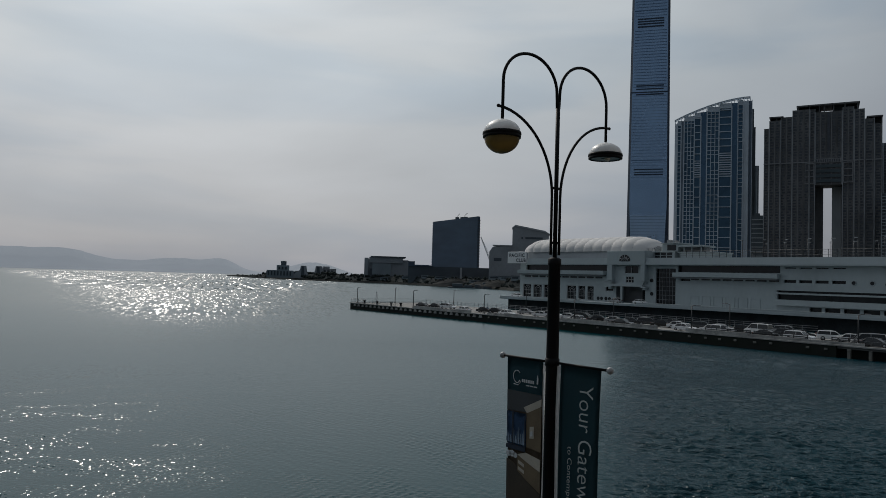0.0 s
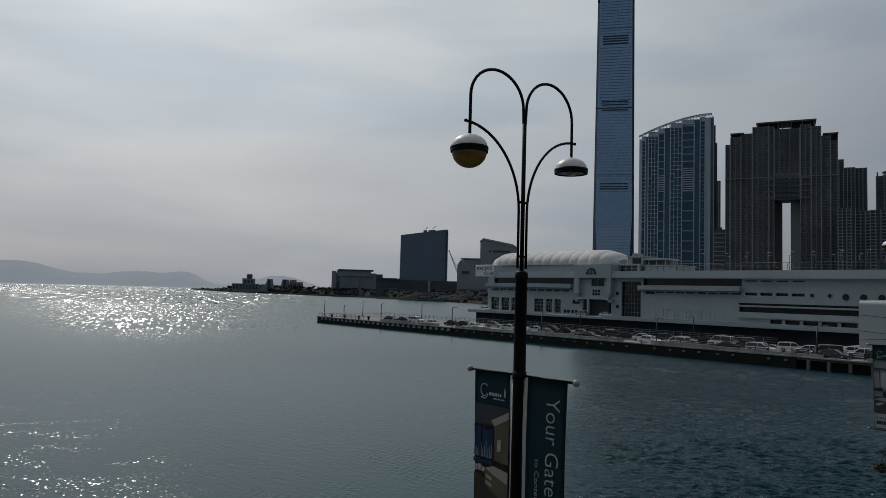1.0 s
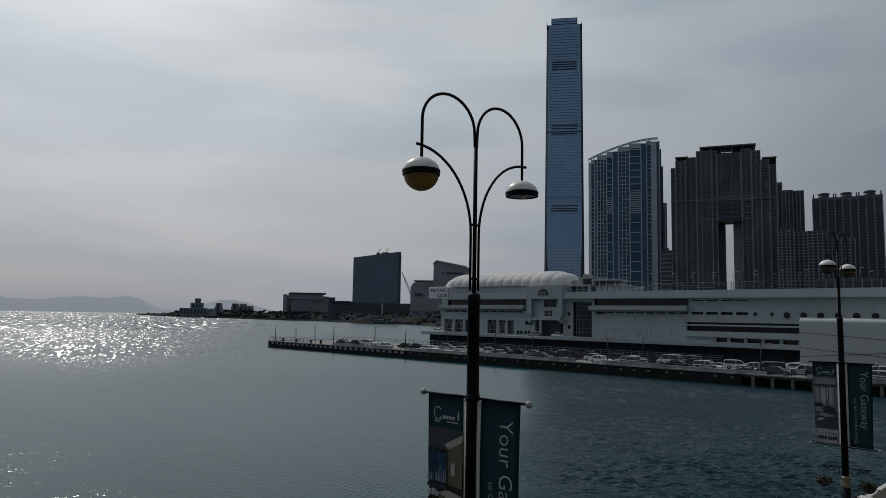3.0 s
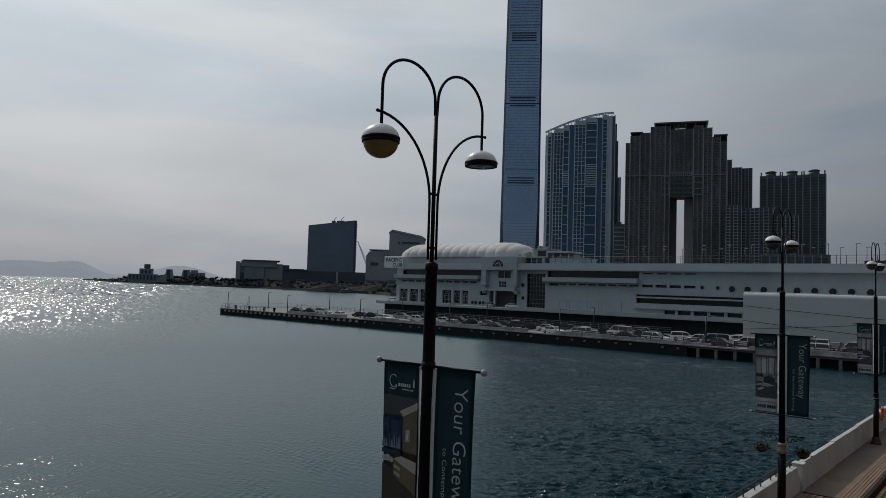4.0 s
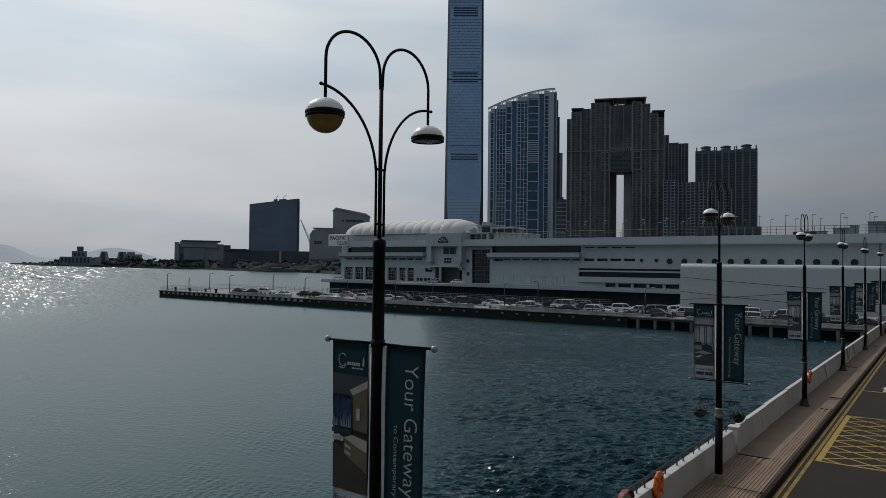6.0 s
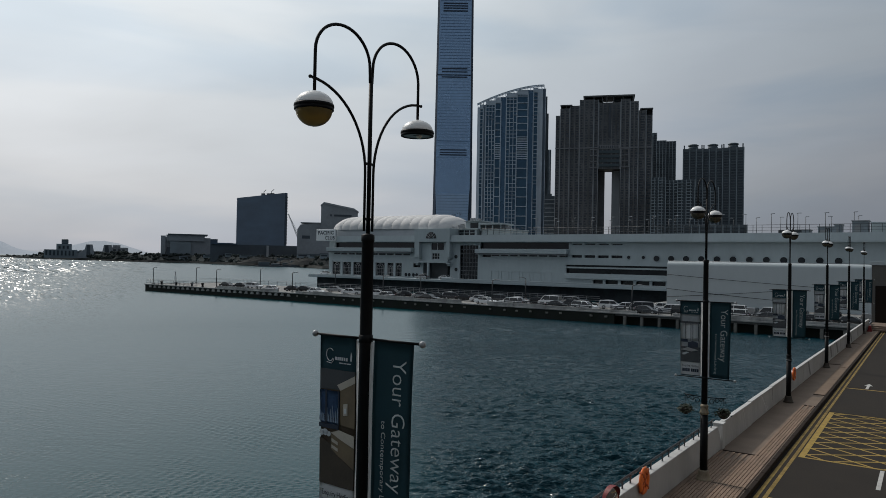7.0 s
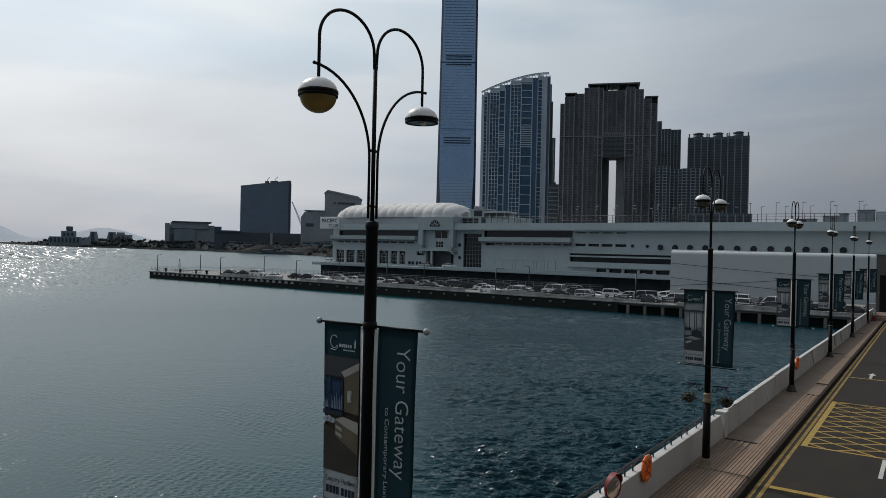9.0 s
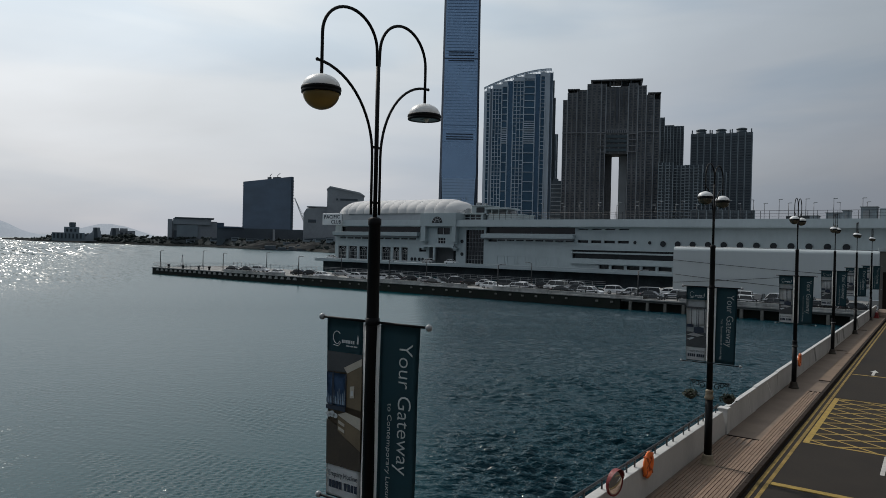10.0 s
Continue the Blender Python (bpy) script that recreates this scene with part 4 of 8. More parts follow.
def make_closing():
    """The plain podium on which one stands, and unseen walls added behind, which also shut out light."""
    bm = boxes([(-0.9, 11.6, -40, 1.0, 4.55, 4.9), (-0.9, -0.75, -40, 0.4, 4.9, 5.2)])
    solid("podium_deck", bm, M_BACK, "plain grey podium deck above the road", "deck")
    for y in (-36, -24, -12, -1):
        solid("podium_column", lathe(bmesh.new(), [(0.3, ROAD), (0.3, 4.55)], (1.2, y, 0)), M_BACK, "plain round column under the podium deck", "column")
    solid("wall_east", boxes([(11.6, 12.0, -40, 92, -0.3, 22)]), M_BACK, "unseen plain grey wall added along the road", "wall")
    solid("wall_south", boxes([(-0.9, 11.6, -40.4, -40, -0.3, 22)]), M_BACK, "unseen plain grey wall added to close the deck", "wall")


make_closing()

# ---- street lamps with banners and baskets ----
HEAD = 0.95


def lamp_head(parent, y, bowl, glass):
    """A white dome with a black double rim; below it a smoky bowl, or the bare reflector where the bowl is gone."""
    z = 8.10
    dome = [(0.02, 0.202), (0.024, 0.196)] + [(0.228 * math.cos(radians(a)), 0.035 + 0.16 * math.sin(radians(a))) for a in range(80, -1, -8)] + [(0.225, 0.03)]
    h = part("lamp_head", lathe(bmesh.new(), [(r * 0.935, z + q * 0.96) for r, q in dome], (0, y, 0), 28), M_DOME, parent, "white enamelled dome")
    part("rim", lathe(bmesh.new(), [(0.186, z + 0.042), (0.223, z + 0.038), (0.227, z + 0.008), (0.209, z + 0.002), (0.222, z - 0.004), (0.222, z - 0.030), (0.191, z - 0.034), (0.189, z)], (0, y, 0), 28, True), M_BLACK, h, "black double rim")
    if bowl:
        rows = [(0.207 * math.cos(radians(a)), z - 0.02 - 0.192 * math.sin(radians(a))) for a in range(0, 91, 10)]
        inner = [(r * 0.97, q + 0.006) for r, q in reversed(rows)]
        part("bowl", lathe(bmesh.new(), rows + inner, (0, y, 0), 28, True), glass, h, "smoky bowl")
        part("bulb", ball(bmesh.new(), (0, y, z - 0.03), 0.05, 12), M_BULB, h)
    else:
        part("reflector", lathe(bmesh.new(), [(0.187, z - 0.025), (0.15, z + 0.02), (0.07, z + 0.05), (0.065, z - 0.03), (0.0, z - 0.03)], (0, y, 0), 24), M_REFLECTOR, h, "bare reflector, bowl missing")
        part("bulb", ball(bmesh.new(), (0.03, y, z - 0.02), 0.045, 12), M_BULB, h)


def bracket(parent, z, name="banner_rod"):
    for s in (-1, 1):
        r = part(name, tube(bmesh.new(), [(s * 0.06, 0, z), (s * 0.86, 0, z)], 0.016, 8), M_BLACK, parent)
        part("knob", ball(bmesh.new(), (s * 0.875, 0, z), 0.042, 12), M_GALV, r, "dull steel knob")
    part("clamp", lathe(bmesh.new(), [(0.076, z - 0.05), (0.088, z - 0.045), (0.088, z + 0.045), (0.076, z + 0.05)], n=16), M_BLACK, parent)


def street_lamp(x, y, z, right_bowl=True, baskets=False):
    t = thing("street_lamp", "black twin-headed street lamp with white domes" + (" and smoky bowls" if right_bowl else ", one bowl missing"), "street lamp", (x, y, z), group="street lamps along the quay")
    part("base", lathe(bmesh.new(), [(0.235, 0.0), (0.235, 0.045), (0.205, 0.075), (0.175, 0.17), (0.155, 0.27), (0.15, 0.30), (0.125, 0.32)], n=24), M_BRONZE if baskets else M_BRONZE_DARK, t, "weathered bronze base" if baskets else "dark bronze base")
    part("lower_pole", lathe(bmesh.new(), [(0.115, 0.22), (0.112, 2.02)], n=20), M_BLACK, t)
    part("collar", lathe(bmesh.new(), [(0.118, 2.0), (0.135, 2.03), (0.135, 2.07), (0.115, 2.11), (0.105, 2.2), (0.122, 2.24), (0.122, 2.27), (0.092, 2.31)], n=20), M_BRONZE if baskets else M_BLACK, t, "weathered bronze collar" if baskets else "black collar")
    if not baskets:
        part("ring", lathe(bmesh.new(), [(0.12, 2.03), (0.137, 2.035), (0.137, 2.065), (0.12, 2.07)], n=20, loop=True), M_GALV, t, "dull steel ring")
        for q in (2.62, 2.78):
            part("bracket_stub", boxes([(-0.14, 0.14, -0.02, 0.02, q, q + 0.035)], 0.006), M_BLACK, t)
    part("upper_pole", lathe(bmesh.new(), [(0.09, 2.3), (0.078, 5.4), (0.074, 6.62), (0.082, 6.63), (0.082, 6.70), (0.05, 6.72)], n=20), M_BLACK, t)
    part("stem", tube(bmesh.new(), [(0, 0, 6.7), (0, 0, 8.66)], 0.027), M_BLACK, t)
    for q in (6.9, 7.58):
        part("tie", boxes([(-0.012, 0.012, -0.085, 0.085, q - 0.015, q + 0.015)], 0.003), M_BLACK, t)
    for s in (-1, 1):
        # the high arm bends over and hangs down to the head; the low arm props it
        a = [(0, s * 0.017, 8.58), (0, s * 0.022, 8.68)] + [(0, s * (0.4885 - 0.4615 * math.cos(radians(g))), 8.76 + (0.43 if s > 0 else 0.395) * math.sin(radians(g))) for g in range(0, 181, 9)] + [(0, s * HEAD, 8.6), (0, s * HEAD, 8.26)]
        part("upper_arm", tube(bmesh.new(), a, 0.019), M_BLACK, t)
        low = [(0, s * 0.075, 6.75), (0, s * 0.075, 7.2)] + [(0, s * (1.02 + 0.945 * math.cos(radians(g))), 7.46 + (1.03 if s > 0 else 0.98) * math.sin(radians(g))) for g in range(180, 84, -6)]
        part("lower_arm", tube(bmesh.new(), low, 0.017), M_BLACK, t)
        part("finial", ball(bmesh.new(), low[-1], 0.021, 10), M_BLACK, t)
        lamp_head(t, s * HEAD, right_bowl or s < 0, M_SMOKE if right_bowl else M_AMBER)
    bracket(t, 5.43)
    bracket(t, 3.10)
    if baskets:
        for s in (-1, 1):
            pts = [(s * 0.1, 0, 2.52), (s * 0.62, 0, 2.55)]
            br = part("basket_bracket", tube(bmesh.new(), pts, 0.013, 6), M_BLACK, t)
            for r, cx, cz in ((0.10, 0.22, 2.40), (0.075, 0.37, 2.45), (0.05, 0.49, 2.48)):
                c = [(s * (cx + r * math.cos(radians(g)) * (1 - g / 700)), 0, cz + r * math.sin(radians(g)) * (1 - g / 700)) for g in range(0, 420, 24)]
                part("scroll", tube(bmesh.new(), c, 0.011, 5), M_BLACK, br)
    if z > 0:
        part("plinth", lathe(bmesh.new(), [(0.27, -0.03 - z), (0.27, 0.0)], n=24), M_PIER, t, "low concrete plinth")
    return t


def cloth(x0, x1, z0, z1, off=0.0, nx=8, nz=18, thick=0.004, seed=0.0):
    """A hanging sheet with slight waves, facing -y."""
    bm = bmesh.new()
    g = []
    for j in range(nz + 1):
        z = z0 + (z1 - z0) * j / nz
        row = []
        for i in range(nx + 1):
            x = x0 + (x1 - x0) * i / nx
            row.append(bm.verts.new((x, 0.006 * math.sin(9 * x + 2.1 * z + seed) + 0.005 * math.sin(3.3 * z + seed) - off, z)))
        g.append(row)
    for a, b in zip(g, g[1:]):
        for i in range(nx):
            bm.faces.new((a[i], a[i + 1], b[i + 1], b[i])).smooth = True
    bmesh.ops.solidify(bm, geom=bm.faces[:], thickness=thick)
    return bm


DOWN = Matrix(((0, 1, 0, 0), (0, 0, -1, 0), (-1, 0, 0, 0), (0, 0, 0, 1)))    # words that run down the cloth
LEVEL = Matrix(((1, 0, 0, 0), (0, 0, -1, 0), (0, 1, 0, 0), (0, 0, 0, 1)))    # words that run along it


def fitted(ob, length, height):
    """Scale a lettering's mesh to a length and a height."""
    xs, ys = [v.co.x for v in ob.data.vertices], [v.co.y for v in ob.data.vertices]
    a, b, c, d = min(xs), max(xs), min(ys), max(ys)
    for v in ob.data.vertices:
        v.co.x, v.co.y = (v.co.x - a) / (b - a) * length, (v.co.y - c) / (d - c) * height
    return ob


def phrase(text, size, material, parent, m, length, height):
    """A line of words, each a part of its own, scaled together to a length and a height."""
    words = [lettering("lettering", w, size, material, parent, m) for w in text.split()]
    span = [(min(v.co.x for v in o.data.vertices), max(v.co.x for v in o.data.vertices)) for o in words]
    lows = [min(v.co.y for v in o.data.vertices) for o in words]
    tops = [max(v.co.y for v in o.data.vertices) for o in words]
    gap = size * 0.34
    total = sum(b - a for a, b in span) + gap * (len(words) - 1)
    x = 0.0
    for o, (a, b) in zip(words, span):
        for v in o.data.vertices:
            v.co.x = (v.co.x - a + x) / total * length
            v.co.y = (v.co.y - min(lows)) / (max(tops) - min(lows)) * height
        x += b - a + gap


def bars(x0, z, widths, h, y, gap=0.012):
    bm = bmesh.new()
    for w in widths:
        box(bm, x0, x0 + w, y - 0.002, y, z, z + h)
        x0 += w + gap
    return bm


def swirl(cx, cz, r, y, w=0.008):
    pts = [(cx + r * (1 - g / 1500) * math.cos(radians(g)), y, cz + r * 1.1 * math.sin(radians(g))) for g in range(40, 340, 12)]
    pts += [(cx + r * 0.9, y, cz - r * 0.9), (cx + r * 0.3, y, cz - r * 1.5), (cx - r * 0.8, y, cz - r * 1.35)]
    return tube(bmesh.new(), pts, w * 0.5, 5)


def banner_pair(px, y, dz, photo, slogan, tail):
    seed = y
    a = thing("picture_banner", "teal and white cloth banner with a printed " + photo + " picture", "banner", (px, y, dz), group="picture banners on the lamps")
    x0, x1 = -0.77, -0.095
    part("cloth", cloth(x0, x1 - 0.042, 3.13, 5.42, seed=seed), M_TEAL, a, "dark teal cloth")
    part("hem", cloth(x1 - 0.045, x1 + 0.012, 3.15, 5.40, 0.006, 1, 18, seed=seed), M_HEM, a, "pale hem by the pole")
    xr = x1 - 0.047
    def poly(name, pts, material, off, label=""):
        part(name, prism(bmesh.new(), pts, -off - 0.003, -off), material, a, label)
    if photo == "kitchen":
        part("print", cloth(x0 + 0.005, xr, 3.54, 5.00, 0.007, seed=seed), M_PRINT_BROWN, a, "printed picture of a kitchen")
        poly("print_ceiling", [(x0 + 0.008, 5.0), (xr - 0.004, 5.0), (xr - 0.004, 4.96), (x0 + 0.32, 4.80), (x0 + 0.36, 4.755), (x0 + 0.008, 4.74)], M_PRINT_GREY, 0.014)
        poly("print_wall", [(x0 + 0.365, 4.75), (xr - 0.004, 4.86), (xr - 0.004, 4.30), (x0 + 0.365, 4.32)], M_PRINT_WOOD, 0.015)
        poly("print_ceiling_light", [(x0 + 0.315, 4.81), (xr - 0.004, 4.955), (xr - 0.004, 4.865), (x0 + 0.375, 4.745)], M_PRINT_CREAM, 0.018)
        part("print_window", cloth(x0 + 0.005, x0 + 0.36, 4.31, 4.73, 0.017, 4, 6, seed=seed), M_PRINT_BLUE, a)
        rnd = random.Random(9)
        for k in range(11):
            u = x0 + 0.012 + 0.031 * k
            top = 4.47 + rnd.uniform(-0.04, 0.12) * (1.0 if k % 3 else 0.4)
            poly("print_skyline", [(u, 4.335), (u + rnd.uniform(0.014, 0.026), 4.335), (u + 0.018, top - 0.02), (u + 0.008, top)], M_PRINT_CITY, 0.025)
        poly("print_hill", [(x0 + 0.008, 4.335), (x0 + 0.355, 4.335), (x0 + 0.355, 4.41), (x0 + 0.22, 4.39), (x0 + 0.12, 4.43), (x0 + 0.008, 4.39)], M_PRINT_DARK, 0.0235)
        part("print_mullion", boxes([(x0 + 0.115, x0 + 0.145, -0.032, -0.029, 4.30, 4.74), (x0 + 0.345, x0 + 0.362, -0.032, -0.029, 4.30, 4.74)]), M_PRINT_DARK, a)
        part("print_sill", boxes([(x0 + 0.008, x0 + 0.36, -0.032, -0.029, 4.255, 4.31)]), M_PRINT_DARK, a)
        poly("print_picture", [(x0 + 0.43, 4.44), (x0 + 0.505, 4.45), (x0 + 0.505, 4.60), (x0 + 0.43, 4.585)], M_PRINT_CREAM, 0.022)
        poly("print_picture_centre", [(x0 + 0.45, 4.47), (x0 + 0.488, 4.477), (x0 + 0.488, 4.54), (x0 + 0.45, 4.53)], M_PRINT_PALE, 0.027)
        for u, v, r in ((0.05, 4.185, 0.045), (0.115, 4.195, 0.05), (0.175, 4.18, 0.04)):
            poly("print_chair", [(x0 + u + r * math.cos(radians(g)), v + r * 0.85 * math.sin(radians(g))) for g in range(0, 360, 40)], M_PRINT_PALE, 0.022)
        poly("print_worktop", [(x0 + 0.215, 4.20), (x0 + 0.36, 4.25), (xr - 0.004, 4.21), (xr - 0.004, 4.06), (x0 + 0.40, 4.13)], M_PRINT_CREAM, 0.022)
        poly("print_cabinet", [(x0 + 0.215, 4.19), (x0 + 0.40, 4.125), (xr - 0.004, 4.05), (xr - 0.004, 3.80), (x0 + 0.36, 3.92), (x0 + 0.215, 4.0)], M_PRINT_WOOD, 0.0185)
        for q in (4.115, 4.035):
            poly("print_shelf", [(x0 + 0.235, q + 0.02), (x0 + 0.345, q - 0.015), (x0 + 0.345, q - 0.055), (x0 + 0.235, q - 0.02)], M_PRINT_CREAM, 0.0255)
        poly("print_floor", [(x0 + 0.008, 4.12), (x0 + 0.2, 4.06), (x0 + 0.36, 3.91), (xr - 0.004, 3.79), (xr - 0.004, 3.545), (x0 + 0.008, 3.545)], M_PRINT_FLOOR, 0.0165)
    else:
        part("print", cloth(x0 + 0.005, xr, 3.55, 5.02, 0.007, seed=seed), M_PRINT_PALE, a, "printed picture of a living room")
        part("print_wall", boxes([(x0 + 0.01, xr - 0.006, -0.020, -0.015, 4.74, 4.80)]), M_PRINT_GREY, a)
        part("print_window", cloth(x0 + 0.03, xr - 0.01, 4.22, 4.74, 0.013, 3, 6, seed=seed), M_PRINT_WHITE, a)
        for q in (0.17, 0.33, 0.39, 0.56):
            part("print_mullion", boxes([(x0 + q, x0 + q + 0.018, -0.026, -0.021, 4.20, 4.76)]), M_PRINT_DARK, a)
        part("print_floor", boxes([(x0 + 0.01, xr - 0.005, -0.020, -0.015, 3.56, 4.02)]), M_PRINT_GREY, a)
        part("print_sill", boxes([(x0 + 0.02, x0 + 0.24, -0.026, -0.021, 4.16, 4.25)]), M_PRINT_DARK, a)
        part("print_sofa", prism(bmesh.new(), [(x0 + 0.24, 3.98), (x0 + 0.57, 4.02), (x0 + 0.56, 4.16), (x0 + 0.40, 4.20), (x0 + 0.25, 4.16)], -0.028, -0.023), M_PRINT_DARK, a)
        part("print_table", prism(bmesh.new(), [(x0 + 0.02, 3.92), (x0 + 0.25, 4.00), (x0 + 0.57, 3.93), (x0 + 0.36, 3.88)], -0.033, -0.028), M_HEM, a)
        part("print_stool", prism(bmesh.new(), [(x0 + 0.04, 3.80), (x0 + 0.2, 3.86), (x0 + 0.28, 3.84), (x0 + 0.12, 3.76)], -0.028, -0.023), M_PRINT_PALE, a)
    part("print_footer", cloth(x0 + 0.002, xr, 3.152, 3.54 if photo == "kitchen" else 3.55, 0.008, seed=seed), M_PRINT_WHITE, a, "white strip with dark print")
    phrase("Enquiry Hotline", 0.07, M_PRINT_DARK, a, Matrix.Translation((x0 + 0.065, -0.024, 3.385)) @ LEVEL, 0.52, 0.085)
    for u in (0.065, 0.345):
        part("print_number", bars(x0 + u, 3.255, (0.05,) * 4, 0.095, -0.02), M_PRINT_DARK, a)
    part("print_emblem", swirl(x0 + 0.185, 5.185, 0.072, -0.02, 0.011), M_PRINT_PALE if photo == "kitchen" else M_PRINT_SLOGAN, a, "pale curled emblem")
    part("print_emblem_line", bars(x0 + 0.275, 5.125, (0.03, 0.02, 0.025, 0.03, 0.022, 0.028), 0.04, -0.02), M_PRINT_PALE, a)
    part("print_emblem_mark", prism(bmesh.new(), [(x0 + 0.535, 5.13), (x0 + 0.56, 5.13), (x0 + 0.565, 5.20), (x0 + 0.55, 5.245), (x0 + 0.54, 5.20)], -0.022, -0.019), M_PRINT_PALE, a)
    part("print_emblem_line", bars(x0 + 0.35, 5.085, (0.06, 0.05, 0.06), 0.014, -0.02), M_PRINT_PALE, a)
    b = thing("slogan_banner", "dark teal cloth banner with pale slogan lettering", "banner", (px, y, dz), group="slogan banners on the lamps")
    x0, x1 = 0.095, 0.752
    part("cloth", cloth(x0 + 0.042, x1, 3.13, 5.42, seed=seed + 1), M_TEAL, b)
    part("hem", cloth(x0 - 0.012, x0 + 0.045, 3.15, 5.40, 0.006, 1, 18, seed=seed + 1), M_HEM, b, "pale hem by the pole")
    phrase(slogan, 0.3, M_PRINT_SLOGAN, b, Matrix.Translation((0.395, -0.02, 5.215)) @ DOWN, 1.565, 0.268)
    phrase(tail, 0.12, M_PRINT_SLOGAN, b, Matrix.Translation((0.278, -0.02, 4.475)) @ DOWN, 1.22, 0.088)
    # the cloth draws in a little towards its foot
    for ob in a.children[:] + b.children[:]:
        m = ob.matrix_basis.copy()
        back = m.inverted()
        for v in ob.data.vertices:
            p = m @ v.co
            p.x *= 1 - 0.024 * (5.42 - p.z)
            v.co = back @ p


def hanging_basket(x, y):
    t = thing("hanging_basket", "dark hanging basket with straggly green plants", "hanging basket", (x, y, 1.9), group="hanging baskets on the lamps")
    part("pot", lathe(bmesh.new(), [(0.03, 0.0), (0.10, 0.03), (0.16, 0.10), (0.19, 0.18), (0.175, 0.19)], n=16), M_BASKET, t)
    bm = bmesh.new()
    for k in range(4):
        a = k * math.pi / 2 + 0.4
        tube(bm, [(0.17 * math.cos(a), 0.17 * math.sin(a), 0.18), (0, 0, 0.62)], 0.004, 4)
    part("chain", bm, M_BLACK, t)
    rnd, bm = random.Random(int(y * 10 + x * 7)), bmesh.new()
    for _ in range(300):
        a, r = rnd.uniform(0, 2 * math.pi), rnd.uniform(0.02, 0.25)
        p = Vector((r * math.cos(a), r * math.sin(a), 0.20 + rnd.uniform(-0.07, 0.1) * (1 if r < 0.17 else 0.6) - max(0, r - 0.16)))
        u = Vector((rnd.uniform(-1, 1), rnd.uniform(-1, 1), rnd.uniform(-0.5, 0.8))).normalized() * 0.042
        w = u.cross(Vector((rnd.uniform(-1, 1), rnd.uniform(-1, 1), 1))).normalized() * 0.022
        bm.faces.new([bm.verts.new(q) for q in (p - u, p + w, p + u, p - w)])
    tagged(part("leaves", bm, M_LEAF, t), kind="stuff")


LAMPS = ((-5.75, 6.47, 0.10), (-5.86, 22.1, -0.03), (-5.97, 37.35, -0.03), (-6.08, 52.0, -0.03), (-6.18, 66.4, -0.03), (-6.30, 81.6, -0.03))
for n, (lx, ly, lz) in enumerate(LAMPS):
    street_lamp(lx, ly, lz, n > 0, n == 1)
    banner_pair(lx, ly, lz, "kitchen" if n == 0 else "living room", "Your Gateway", "to Contemporary Luxury" if n == 0 else "to Serviced Living")
    if n == 1:
        for s in (-0.56, 0.56):
            hanging_basket(lx + s, ly)


def life_buoy(y, z, dx=0.0):
    t = thing("life_buoy", "orange life buoy hanging on the white parapet", "life buoy", (QX + 0.07 + dx, y, z), group="life buoys")
    bm = bmesh.new()
    n, k = 28, 8
    rings = []
    for i in range(n):
        a = 2 * math.pi * i / n
        rings.append([bm.verts.new((0.042 * math.sin(2 * math.pi * j / k), (0.275 + 0.085 * math.cos(2 * math.pi * j / k)) * math.cos(a), (0.275 + 0.085 * math.cos(2 * math.pi * j / k)) * math.sin(a))) for j in range(k)])
    for i in range(n):
        for j in range(k):
            bm.faces.new((rings[i][j], rings[(i + 1) % n][j], rings[(i + 1) % n][(j + 1) % k], rings[i][(j + 1) % k])).smooth = True
    bmesh.ops.recalc_face_normals(bm, faces=bm.faces)
    part("ring", bm, M_ORANGE, t)
    for a in (45, 135, 225, 315):
        c, s = math.cos(radians(a)), math.sin(radians(a))
        band = part("band", boxes([(-0.047, 0.047, -0.025, 0.025, -0.092, 0.092)], 0.01), M_ORANGE_DARK, t, "darker orange strap")
        band.matrix_basis = Matrix.Translation((0, 0.275 * c, 0.275 * s)) @ pose(0, 0, 0, a - 90, 0, 0)
    cover = part("cover", lathe(bmesh.new(), [(0.0, 0.016), (0.12, 0.012), (0.205, 0.004), (0.205, -0.012), (0.0, -0.014)], n=24), M_ORANGE, t, "orange cloth cover")
    cover.matrix_basis = pose(0, 0, 0, 0, 90, 0)
    for a in (25, 115):
        cross = part("cross_strap", boxes([(0.014, 0.024, -0.018, 0.018, -0.21, 0.21)], 0.003), M_ORANGE_DARK, t, "darker orange strap")
        cross.matrix_basis = pose(0, 0, 0, a, 0, 0)
    part("tie", boxes([(-0.09, -0.03, -0.16, 0.1, -0.01, 0.03)], 0.008), M_STRAP, t, "pale tie")
    part("hook", tube(bmesh.new(), [(-0.07, 0, 0.33), (0.02, 0, 0.33), (0.07, 0, 0.38)], 0.012, 6), M_GALV, t)


life_buoy(18.05, 0.86)
life_buoy(40.5, 0.93, 0.06)


